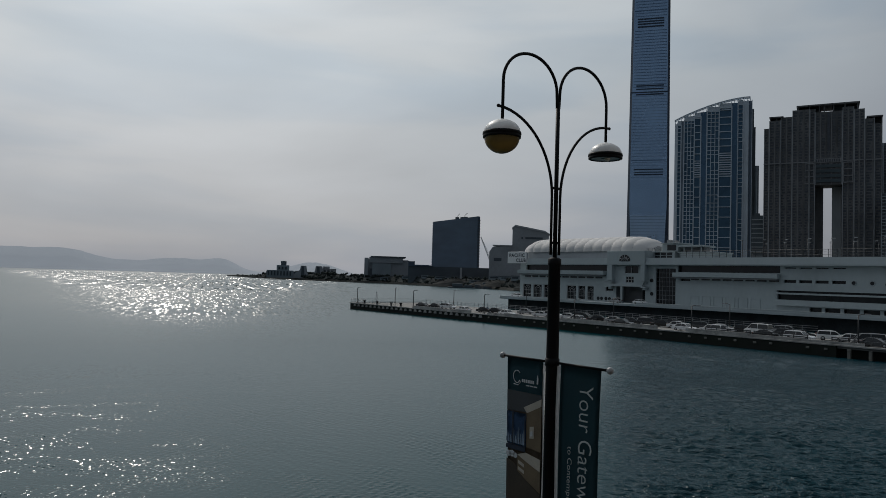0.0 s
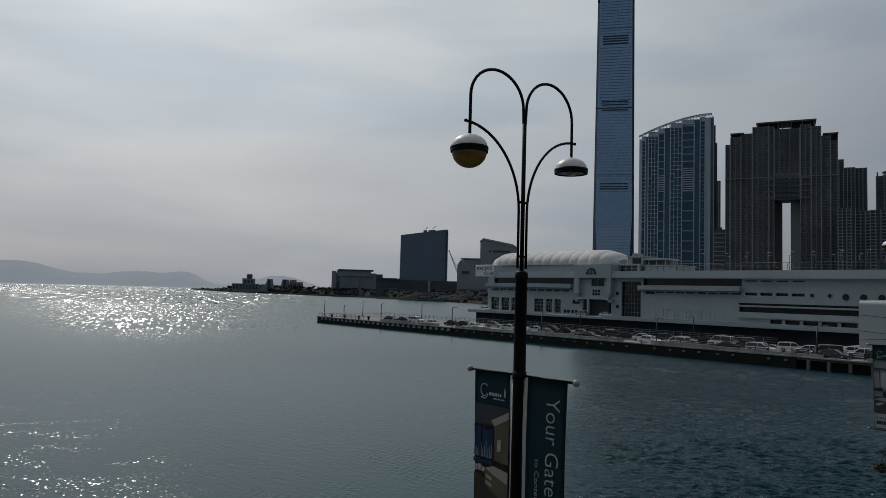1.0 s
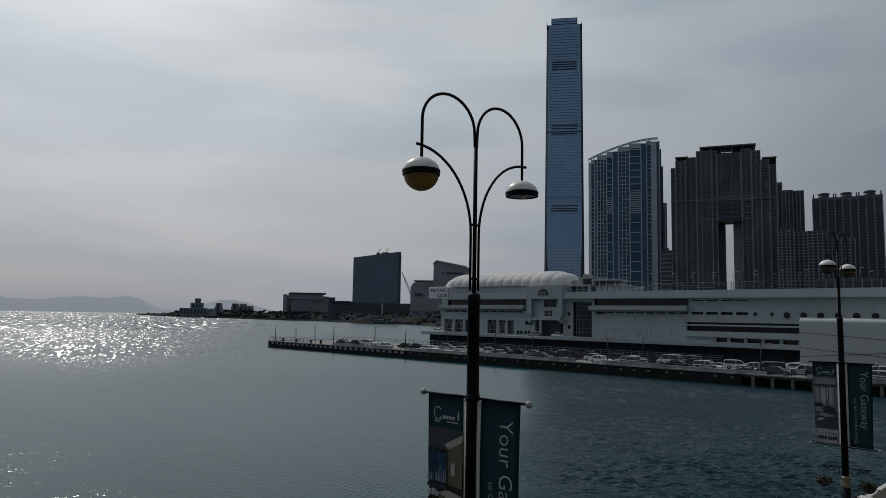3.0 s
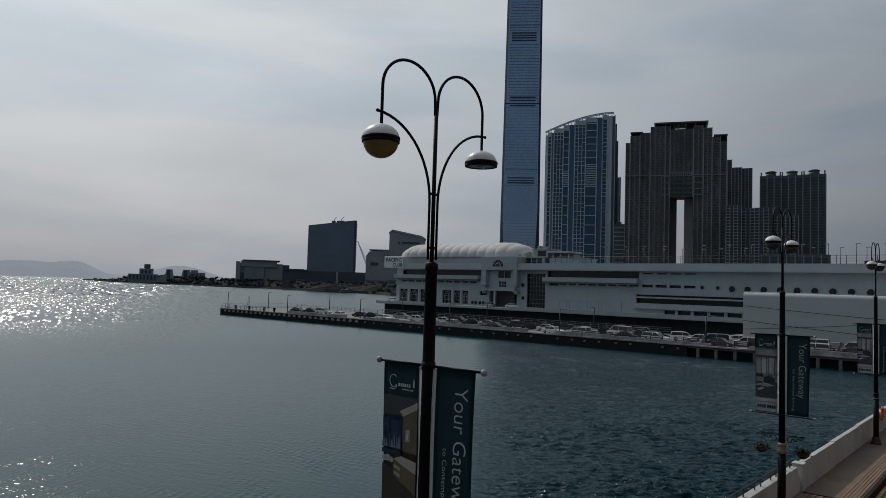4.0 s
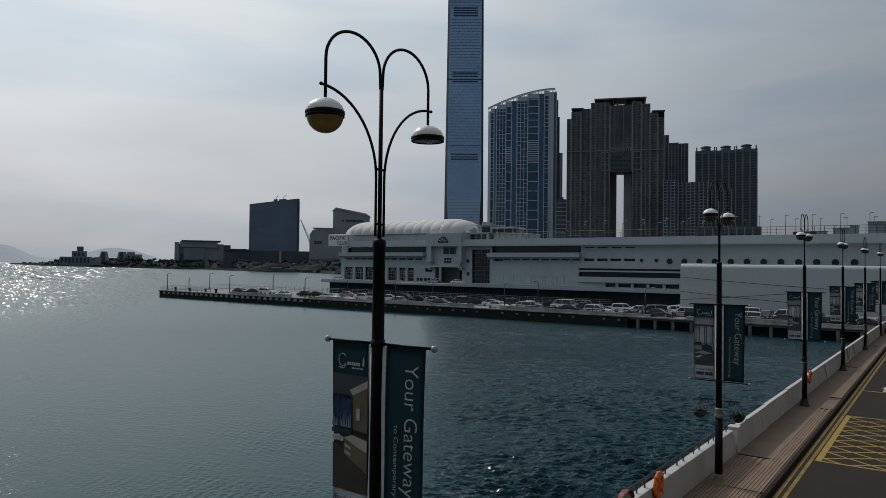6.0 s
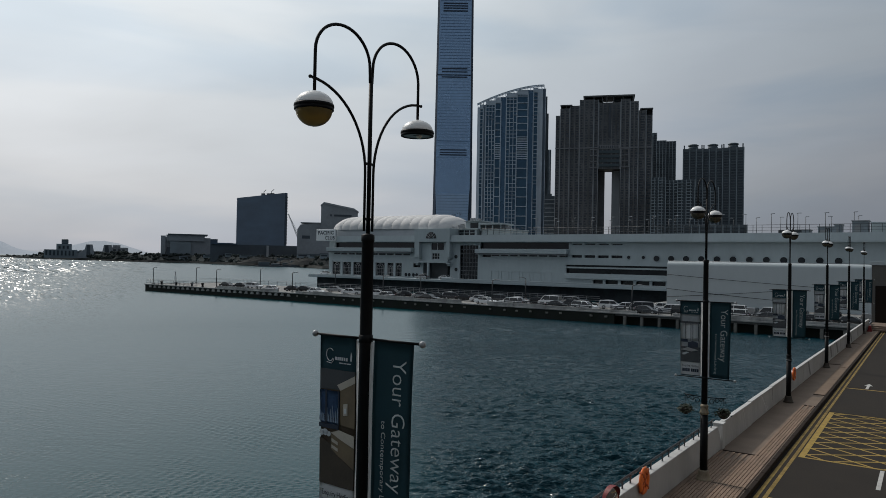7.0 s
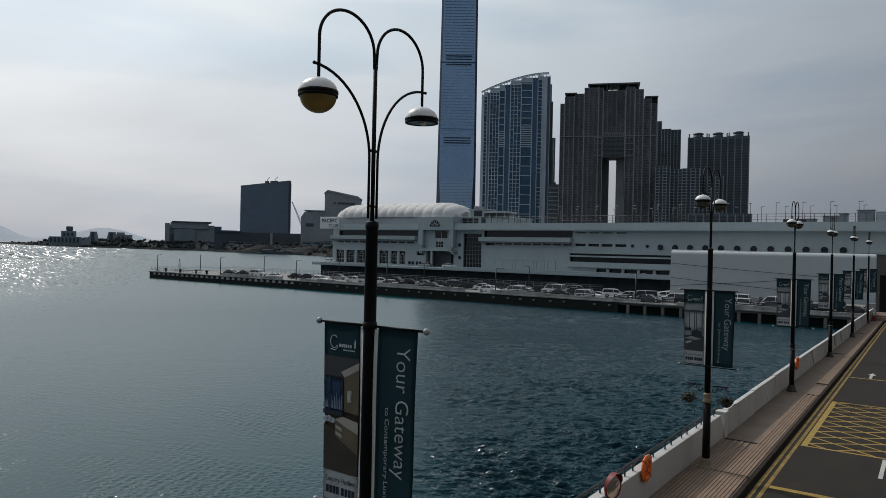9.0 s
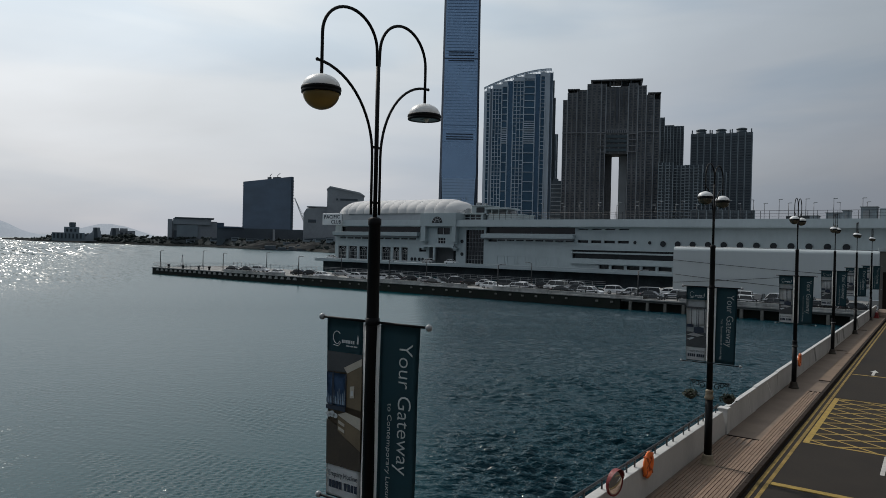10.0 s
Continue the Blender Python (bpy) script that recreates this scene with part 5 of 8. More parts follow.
def traffic_mirror(y):
    t = thing("traffic_mirror", "round convex traffic mirror with a red hood", "mirror", (QX + 0.14, y, 1.04))
    turn = pose(0, 0, 0, 0, 0, 79)
    bm = bmesh.new()
    rows = [(0.0, -0.05)] + [(0.05 * k, -0.05 + 0.0011 * k * k) for k in range(1, 7)]
    lathe(bm, [(r + 0.001, -z) for r, z in rows] + [(0.30, -0.04), (0.0, -0.04)], n=28)
    glass = part("mirror_face", bm, M_MIRROR, t, "convex mirror")
    glass.matrix_basis = turn @ pose(0, 0, 0, 90, 0, 0)
    rim = part("rim", lathe(bmesh.new(), [(0.302, -0.045), (0.314, -0.038), (0.314, 0.02), (0.302, 0.03)], n=28, loop=True), M_RED, t)
    rim.matrix_basis = turn @ pose(0, 0, 0, 90, 0, 0)
    bm = bmesh.new()
    a = [math.radians(g) for g in range(0, 181, 10)]
    for r in (0.319, 0.328):
        for g, h in zip(a, a[1:]):
            bm.faces.new([bm.verts.new(p) for p in ((r * math.cos(g), -0.11 * abs(math.sin(g)) ** 0.6, r * math.sin(g)), (r * math.cos(h), -0.11 * abs(math.sin(h)) ** 0.6, r * math.sin(h)), (r * math.cos(h), 0.03, r * math.sin(h)), (r * math.cos(g), 0.03, r * math.sin(g)))])
    hood = part("hood", bm, M_RED, t, "red hood")
    hood.matrix_basis = turn
    part("stand", tube(bmesh.new(), [(-0.14, 0.12, -0.14), (-0.14, 0.12, -0.02), (-0.03, 0.04, 0.0)], 0.025, 8), M_GALV, t)


traffic_mirror(15.6)


def quay_end():
    """The corner building, broad steps and a barrier where the road ends."""
    t = thing("corner_building", "beige stone-clad corner building at the road's end", "building", (0, 0, 0))
    part("wall", boxes([(-6.35, 11.5, 92.2, 104, SEA, 6.9)]), M_BEIGE, t)
    part("cornice", boxes([(-6.5, 11.5, 92.05, 104.1, 6.9, 7.3)], 0.03), M_FACADE_GREY, t)
    # no recess is built: the bay's shade is put into a dark panel
    part("door_opening", boxes([(-6.0, 2.5, 92.12, 92.2, 0.5, 4.6)]), M_JOINT, t, "flat dark panel for a shaded bay")
    steps = thing("steps", "broad brown-grey concrete steps at the road's end", "steps", (0, 0, 0), kind="structure")
    for k in range(3):
        part("step", boxes([(-6.2, 3, 86.0 + 0.35 * k, 92, -0.03 + 0.17 * k, 0.14 + 0.17 * k)], 0.015), M_SLAB, steps)
    b = thing("traffic_barrier", "dull red plastic traffic barrier on the pavement", "barrier", (-6.0, 85.2, -0.03))
    bm = bmesh.new()
    prism(bm, [(-0.22, 0.0), (0.22, 0.0), (0.12, 0.35), (0.09, 0.6), (-0.09, 0.6), (-0.12, 0.35)], -0.5, 0.5)
    part("body", bm, M_RED, b)


quay_end()

# ---- car pier ----
PY, PZ = 115.7, -2.0                 # the pier's near edge and its deck


def make_pier():
    t = thing("car_pier", "long concrete pier used as a car park", "pier", kind="structure")
    part("deck", boxes([(-189.3, 14, PY + 0.51, 143, PZ - 0.5, PZ), (-52, 14, 143, 178, PZ - 0.5, PZ)]), M_DECK, t)
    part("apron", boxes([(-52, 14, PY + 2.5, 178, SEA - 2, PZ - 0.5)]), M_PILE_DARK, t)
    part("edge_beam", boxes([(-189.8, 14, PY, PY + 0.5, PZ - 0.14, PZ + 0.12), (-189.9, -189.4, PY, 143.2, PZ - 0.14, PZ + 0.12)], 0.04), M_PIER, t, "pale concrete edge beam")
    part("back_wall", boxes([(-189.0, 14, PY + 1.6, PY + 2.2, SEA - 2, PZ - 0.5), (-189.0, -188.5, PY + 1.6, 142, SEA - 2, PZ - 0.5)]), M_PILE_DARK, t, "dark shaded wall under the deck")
    kerb = part("barrier_wall", boxes([(0, 5.96, 0, 0.22, 0.0, 0.62)], 0.02), M_PIER, t, "low concrete barrier")
    kerb.matrix_basis = pose(-156, PY + 0.15, PZ + 0.12)
    rnd = random.Random(3)
    for k in range(1, 28):
        if k in (4, 13, 19):
            continue
        piece("barrier_wall", kerb.data, t, pose(-156 + 6 * k, PY + 0.15 + rnd.uniform(-0.02, 0.02), PZ + 0.12 - rnd.choice((0, 0, 0.12, 0.2))))
    part("fender_wall", boxes([(-189.7, -126, PY + 0.25, PY + 1.5, SEA - 2, PZ - 0.15), (-189.7, -189.2, PY + 1.5, 142, SEA - 2, PZ - 0.15)]), M_PILE_DARK, t, "dark wall of the pier's end")
    bracket_ = part("bracket", prism(bmesh.new(), [(-0.3, 0.0), (0.3, 0.0), (0.62, -0.62), (-0.62, -0.62)], 0.0, 0.24), M_PIER, t, "pale tapered block")
    bracket_.matrix_basis = pose(-186.8, PY, PZ - 0.22)
    for k in range(1, 27):
        piece("bracket", bracket_.data, t, pose(-186.8 + 2.25 * k, PY, PZ - 0.22 - rnd.uniform(0, 0.05)))
    pile = part("pile", boxes([(-0.24, 0.24, 0.1, 0.6, -2.6, 0.0)], 0.04), M_PILE, t, "stained concrete pile")
    pile.matrix_basis = pose(-44.2, PY, PZ - 0.5)
    for k in range(49, 67):
        piece("pile", pile.data, t, pose(-188.2 + 3 * k, PY, PZ - 0.5))
    part("solid_wall", boxes([(-126, -46, PY + 0.12, PY + 1.6, SEA - 2, PZ - 0.15)]), M_PILE_DARK, t, "dark greenish wall")
    block_ = part("wall_block", boxes([(-0.26, 0.26, -0.06, 0.14, -0.5, -0.16)], 0.05), M_PILE, t, "small grey block on the dark wall")
    block_.matrix_basis = pose(-188.2 + 63, PY, PZ - 0.3)
    for k in range(22, 49):
        if k % 7 != 3:
            piece("wall_block", block_.data, t, pose(-188.2 + 3 * k + rnd.uniform(-0.3, 0.3), PY, PZ - 0.3 - rnd.uniform(0, 0.15)))
    # dark guard rails on the edge beam
    for x, w in ((-100.0, 7.0), (-68.5, 8.5), (-59.5, 9.0), (-47.0, 3.5), (-38.6, 6.5), (-31.0, 8.5), (-21.0, 6.0)):
        g = thing("guard_rail", "dark steel guard rail on the pier's edge", "guard rail", (x, PY + 0.75, PZ), group="guard rails on the pier")
        for z in (0.45, 0.75, 1.05):
            part("bar", boxes([(0, w, -0.03, 0.03, z, z + 0.14)], 0.01), M_RAIL, g)
        for k in range(int(w / 2) + 1):
            part("post", boxes([(0.05 + k * (w - 0.2) / int(w / 2), 0.17 + k * (w - 0.2) / int(w / 2), 0.03, 0.12, 0, 1.2)]), M_RAIL, g)
    # railing round the outer end
    rail = thing("pier_railing", "thin steel railing round the pier's end", "railing", kind="structure")
    for z in (0.5, 0.95, 1.35):
        part("rail", tube(bmesh.new(), [(-165, PY + 0.3, PZ + z), (-189.4, PY + 0.3, PZ + z), (-189.4, 142.6, PZ + z), (-60, 142.6, PZ + z)], 0.035, 5), M_GALV, rail)
    post = part("post", boxes([(-0.04, 0.04, -0.04, 0.04, 0, 1.38)]), M_GALV, rail)
    post.matrix_basis = pose(-165, PY + 0.3, PZ)
    for k in range(1, 13):
        piece("post", post.data, rail, pose(-165 - 2 * k, PY + 0.3, PZ))
    for k in range(1, 64):
        piece("post", post.data, rail, pose(-189 + 2 * k, 142.6, PZ))
    for x, y in ((-176, PY + 1.2), (-168.5, PY + 1.2), (-164, PY + 1.4), (-183, PY + 1.2)):
        b = thing("bollard", "squat black mooring bollard on the pier", "bollard", (x, y, PZ), group="mooring bollards")
        part("body", lathe(bmesh.new(), [(0.38, 0), (0.3, 0.1), (0.26, 0.7), (0.42, 0.85), (0.42, 1.05), (0.3, 1.15)], n=14), M_BLACK, b)
    m = thing("navigation_mast", "thin tripod mast at the pier's end", "mast", (-182.5, 121, PZ))
    for a in (90, 210, 330):
        part("leg", tube(bmesh.new(), [(0.7 * math.cos(radians(a)), 0.7 * math.sin(radians(a)), 0), (0, 0, 3.4)], 0.05, 5), M_GALV, m)
    part("lantern", lathe(bmesh.new(), [(0.1, 3.3), (0.16, 3.35), (0.16, 3.7), (0.05, 3.85)], n=10), M_GALV, m)


def pier_lamp_maker():
    t = thing("pier_lamp", "slim grey lamp post with a short arm", "lamp post", (-186.6, PY + 0.8, PZ), group="lamp posts on the pier")
    part("post", tube(bmesh.new(), [(0, 0, 0), (0, 0, 4.8)], 0.13, 8, 0.09), M_RAIL, t)
    part("arm", tube(bmesh.new(), [(0, 0, 4.78), (0.5, 0, 4.95), (1.2, 0, 5.0)], 0.07, 6), M_RAIL, t)
    part("lantern", boxes([(0.9, 1.7, -0.16, 0.16, 4.9, 5.06)], 0.04), M_GALV, t)
    part("base", boxes([(-0.25, 0.25, -0.25, 0.25, 0, 0.35)], 0.03), M_PIER, t)
    return t


make_pier()
plamp = pier_lamp_maker()
for x, y, r in ((-188.6, 132.3, 0), (-157.2, PY + 0.8, 0), (-170.1, 142, 0), (-127.8, PY + 0.8, 0), (-138.3, 142, 0), (-99.0, PY + 0.8, 0), (-107.8, 141.5, 0), (-71.2, PY + 0.8, 0), (-76.6, 139.8, 180), (-43.1, PY + 0.8, 0), (-19, PY + 0.8, 0)):
    copy_thing(plamp, pose(x, y, PZ, 0, 0, r))


# ---- cars ----
def car_maker(kind, paint):
    """A parked car, nose towards +x. Profiles are (x, z) in metres."""
    L_, W_, H_ = {"saloon": (4.6, 1.78, 1.45), "estate": (4.7, 1.84, 1.68), "van": (4.75, 1.82, 1.95)}[kind]
    words = {"saloon": "saloon car", "estate": "sport utility car", "van": "people carrier van"}[kind]
    name = {"saloon": "saloon_car", "estate": "estate_car", "van": "van"}[kind]
    t = thing(name, f"{ {'white': 'white', 'silver': 'silver', 'black': 'black', 'grey': 'dark grey'}[paint]} {words} parked on the pier", "car", (0, 0, -30), group="parked cars")
    h, belt = L_ / 2, {"saloon": 0.86, "estate": 0.98, "van": 0.98}[kind]
    low = {
        "saloon": [(-h, 0.45), (-h + 0.05, 0.82), (-h + 0.75, 0.93), (-1.2, belt), (1.0, belt), (h - 0.35, 0.74), (h - 0.02, 0.6), (h, 0.36), (h - 0.12, 0.22), (-h + 0.12, 0.24)],
        "estate": [(-h, 0.5), (-h + 0.03, 1.0), (-2.1, belt + 0.02), (1.0, belt), (h - 0.4, 0.92), (h - 0.04, 0.75), (h, 0.42), (h - 0.12, 0.28), (-h + 0.12, 0.3)],
        "van": [(-h, 0.45), (-h + 0.02, 1.0), (-2.2, belt + 0.02), (1.45, belt), (h - 0.25, 0.85), (h - 0.03, 0.7), (h, 0.38), (h - 0.12, 0.25), (-h + 0.12, 0.27)],
    }[kind]
    top = {
        "saloon": [(-1.75, belt - 0.02), (-1.1, H_ - 0.06), (-0.2, H_ - 0.03), (0.35, H_ - 0.08), (1.15, belt - 0.02)],
        "estate": [(-2.28, belt - 0.02), (-2.05, H_ - 0.08), (-0.2, H_ - 0.04), (0.45, H_ - 0.10), (1.2, belt - 0.02)],
        "van": [(-2.34, belt - 0.02), (-2.25, H_ - 0.08), (-0.2, H_ - 0.04), (0.95, H_ - 0.10), (1.75, belt - 0.04)],
    }[kind]
    bm = prism(bmesh.new(), low, -W_ / 2, W_ / 2)
    bmesh.ops.bevel(bm, geom=bm.edges[:], offset=0.07, segments=2, affect="EDGES", profile=0.5)
    part("body", bm, CAR_PAINT[paint], t)
    bm = prism(bmesh.new(), top, -W_ / 2 + 0.07, W_ / 2 - 0.07)
    for v in bm.verts:
        if v.co.z > belt + 0.1:
            v.co.y *= 0.80
    bmesh.ops.bevel(bm, geom=bm.edges[:], offset=0.04, segments=1, affect="EDGES")
    part("glazing", bm, M_CAR_GLASS, t, "dark tinted windows")
    xs = [p for p in top if p[1] > belt + 0.1]
    bm = prism(bmesh.new(), [(xs[0][0] + 0.02, xs[0][1] + 0.012)] + [(x, z + 0.03) for x, z in xs[1:-1]] + [(xs[-1][0] + 0.03, xs[-1][1] + 0.01), (xs[-1][0], xs[-1][1] - 0.06), (xs[0][0], xs[0][1] - 0.06)], -W_ / 2 * 0.76, W_ / 2 * 0.76)
    bmesh.ops.bevel(bm, geom=bm.edges[:], offset=0.02, segments=1, affect="EDGES")
    part("roof", bm, CAR_PAINT[paint], t)
    for s in (-1, 1):
        for xa, za, xb, zb in ((top[0][0] + 0.04, belt, xs[0][0] + 0.02, xs[0][1]), (top[-1][0], belt, xs[-1][0] + 0.02, xs[-1][1]), (-0.25, belt, -0.28, xs[1][1])):
            part("pillar", tube(bmesh.new(), [(xa, s * (W_ / 2 - 0.065), za), (xb, s * (W_ / 2 - 0.07) * 0.81, zb)], 0.035, 5), CAR_PAINT[paint], t)
    r = {"saloon": 0.31, "estate": 0.36, "van": 0.32}[kind]
    for x in (-h + 0.95, h - 0.88):
        for s in (-1, 1):
            w = part("wheel", lathe(bmesh.new(), [(r * 0.62, -0.11), (r * 0.93, -0.11), (r, -0.07), (r, 0.07), (r * 0.93, 0.11), (r * 0.62, 0.11)], n=16), M_TYRE, t)
            w.matrix_basis = pose(x, s * (W_ / 2 - 0.09), r, 90, 0, 0)
            rim = part("rim", lathe(bmesh.new(), [(0.05, -0.118), (r * 0.62, -0.112), (r * 0.62, 0.112), (0.05, 0.118)], n=10), M_RIM, w)
    for s in (-1, 1):
        part("headlight", boxes([(h - 0.2, h - 0.005, s * (W_ / 2 - 0.28) - 0.18, s * (W_ / 2 - 0.28) + 0.18, 0.56, 0.70)], 0.03), M_LIGHT, t)
        part("tail_light", boxes([(-h - 0.005, -h + 0.12, s * (W_ / 2 - 0.2) - 0.1, s * (W_ / 2 - 0.2) + 0.1, 0.66, 0.86)], 0.03), M_TAIL, t)
        part("wing_mirror", boxes([(0.85, 1.0, s * (W_ / 2 + 0.08) - 0.1, s * (W_ / 2 + 0.08) + 0.1, belt - 0.02, belt + 0.12)], 0.03), CAR_PAINT[paint], t)
    return t


def park_cars():
    made = {}
    rows = [
        # along the edge
        ("saloon", "white", -137.5, 118.0, 182), ("saloon", "white", -121.5, 118.4, 0), ("saloon", "silver", -100.2, 118.6, 180),
        ("saloon", "black", -88.0, 118.6, 0), ("saloon", "white", -73.8, 118.4, 0), ("estate", "white", -68.2, 118.3, 180), ("saloon", "black", -58.0, 118.4, 3), ("estate", "white", -52.6, 118.2, 0),
        ("saloon", "grey", -41.3, 118.3, 0), ("estate", "black", -34.6, 118.6, 0), ("saloon", "grey", -22.2, 118.6, 178), ("estate", "white", -27.2, 118.6, 178), ("saloon", "black", -15.5, 118.6, 0), ("saloon", "black", -10.6, 118.4, 0), ("estate", "black", -9.0, 124.0, 270),
        # middle row, at a slant
        ("saloon", "black", -161.0, 123.0, 10), ("saloon", "black", -155.5, 123.5, 18), ("estate", "white", -151.5, 124.5, 14), ("saloon", "black", -134.5, 123.0, 24), ("saloon", "black", -130.8, 123.6, 24),
        ("saloon", "white", -115.0, 123.5, 20), ("estate", "white", -111.5, 124.0, 24), ("estate", "black", -103.0, 124.5, 24), ("saloon", "white", -106.8, 123.8, 24), ("saloon", "black", -98.6, 124.5, 22), ("saloon", "silver", -94.0, 124.0, 20),
        ("saloon", "grey", -90.2, 124.6, 24), ("estate", "grey", -86.2, 125.0, 26), ("saloon", "black", -82.3, 124.0, 24), ("saloon", "white", -78.6, 124.0, 24), ("estate", "grey", -74.2, 125.5, 24), ("saloon", "white", -70.0, 125.0, 24),
        ("van", "white", -64.0, 127.0, 178), ("saloon", "black", -67.0, 127.5, 24), ("saloon", "grey", -59.0, 127.0, 20), ("saloon", "black", -56.0, 126.5, 24), ("estate", "white", -50.5, 125.5, 24), ("saloon", "white", -47.6, 124.6, 200), ("saloon", "grey", -45.0, 124.0, 20),
        ("van", "silver", -43.3, 120.8, 208), ("estate", "white", -38.6, 122.5, 196), ("saloon", "silver", -36.4, 124.5, 20), ("van", "white", -33.2, 124.0, 180), ("estate", "black", -25.6, 124.0, 270), ("van", "white", -22.6, 124.0, 180), ("saloon", "white", -30.2, 124.0, 0), ("estate", "black", -18.0, 123.0, 270), ("estate", "black", -13.5, 124.0, 270),
        # back row
        ("saloon", "silver", -126.5, 130, 20), ("saloon", "grey", -108, 131, 20), ("saloon", "white", -92, 131, 200), ("saloon", "grey", -84, 131, 20), ("estate", "silver", -61, 132, 20), ("saloon", "black", -53, 131, 20), ("saloon", "white", -42.0, 130, 24), ("estate", "white", -30.0, 131, 180),
        # on the club terrace
        ("saloon", "white", -128.2, 181.3, 0), ("saloon", "silver", -137.6, 181.2, 180), ("saloon", "white", -181.0, 181.0, 0),
    ]
    for kind, paint, x, y, r in rows:
        z = PZ if y < 160 else 0.5
        if (kind, paint) not in made:
            made[kind, paint] = car_maker(kind, paint)
            made[kind, paint].matrix_basis = pose(x, y, z, 0, 0, r)
        else:
            copy_thing(made[kind, paint], pose(x, y, z, 0, 0, r))


park_cars()


def make_shed():
    """A long white shed with a rounded front eave on the pier."""
    t = thing("pier_shed", "long white windowless shed with a rounded eave", "shed", (0, 0, PZ))
    yf, yb, h, r = 150.0, 166.0, 9.25, 0.9
    out = [(yf, 0)] + [(yf + r - r * math.cos(radians(a)), h - r + r * math.sin(radians(a))) for a in range(0, 91, 10)] + [(yb, h), (yb, 0)]
    bm = prism(bmesh.new(), out, 0, 7.5, "x")
    panel = part("bay", bm, M_SHED, t)
    panel.matrix_basis = pose(-47.9, 0, 0)
    for k in range(1, 5):
        piece("bay", panel.data, t, pose(-47.9 + 7.5 * k, 0, 0))
    for za, xb, zb, sag in ((6.5, -16, 4.55, 0.12), (3.48, -24, 1.75, 0.1), (1.68, -24, 3.95, 0.1)):
        pts = [(-47.9 + (xb + 47.9) * k / 14, yf - 0.4, za + (zb - za) * k / 14 - sag * math.sin(math.pi * k / 14)) for k in range(15)]
        part("cable", tube(bmesh.new(), pts, 0.05, 5), M_CABLE, t, "sagging black cable")
    part("gutter", tube(bmesh.new(), [(-47.9, yf + 0.9, h + 0.06), (-10.4, yf + 0.9, h + 0.06)], 0.07, 6), M_GALV, t)


make_shed()

# ---- white terminal building with the club ----
FY = 185.0                           # its long front


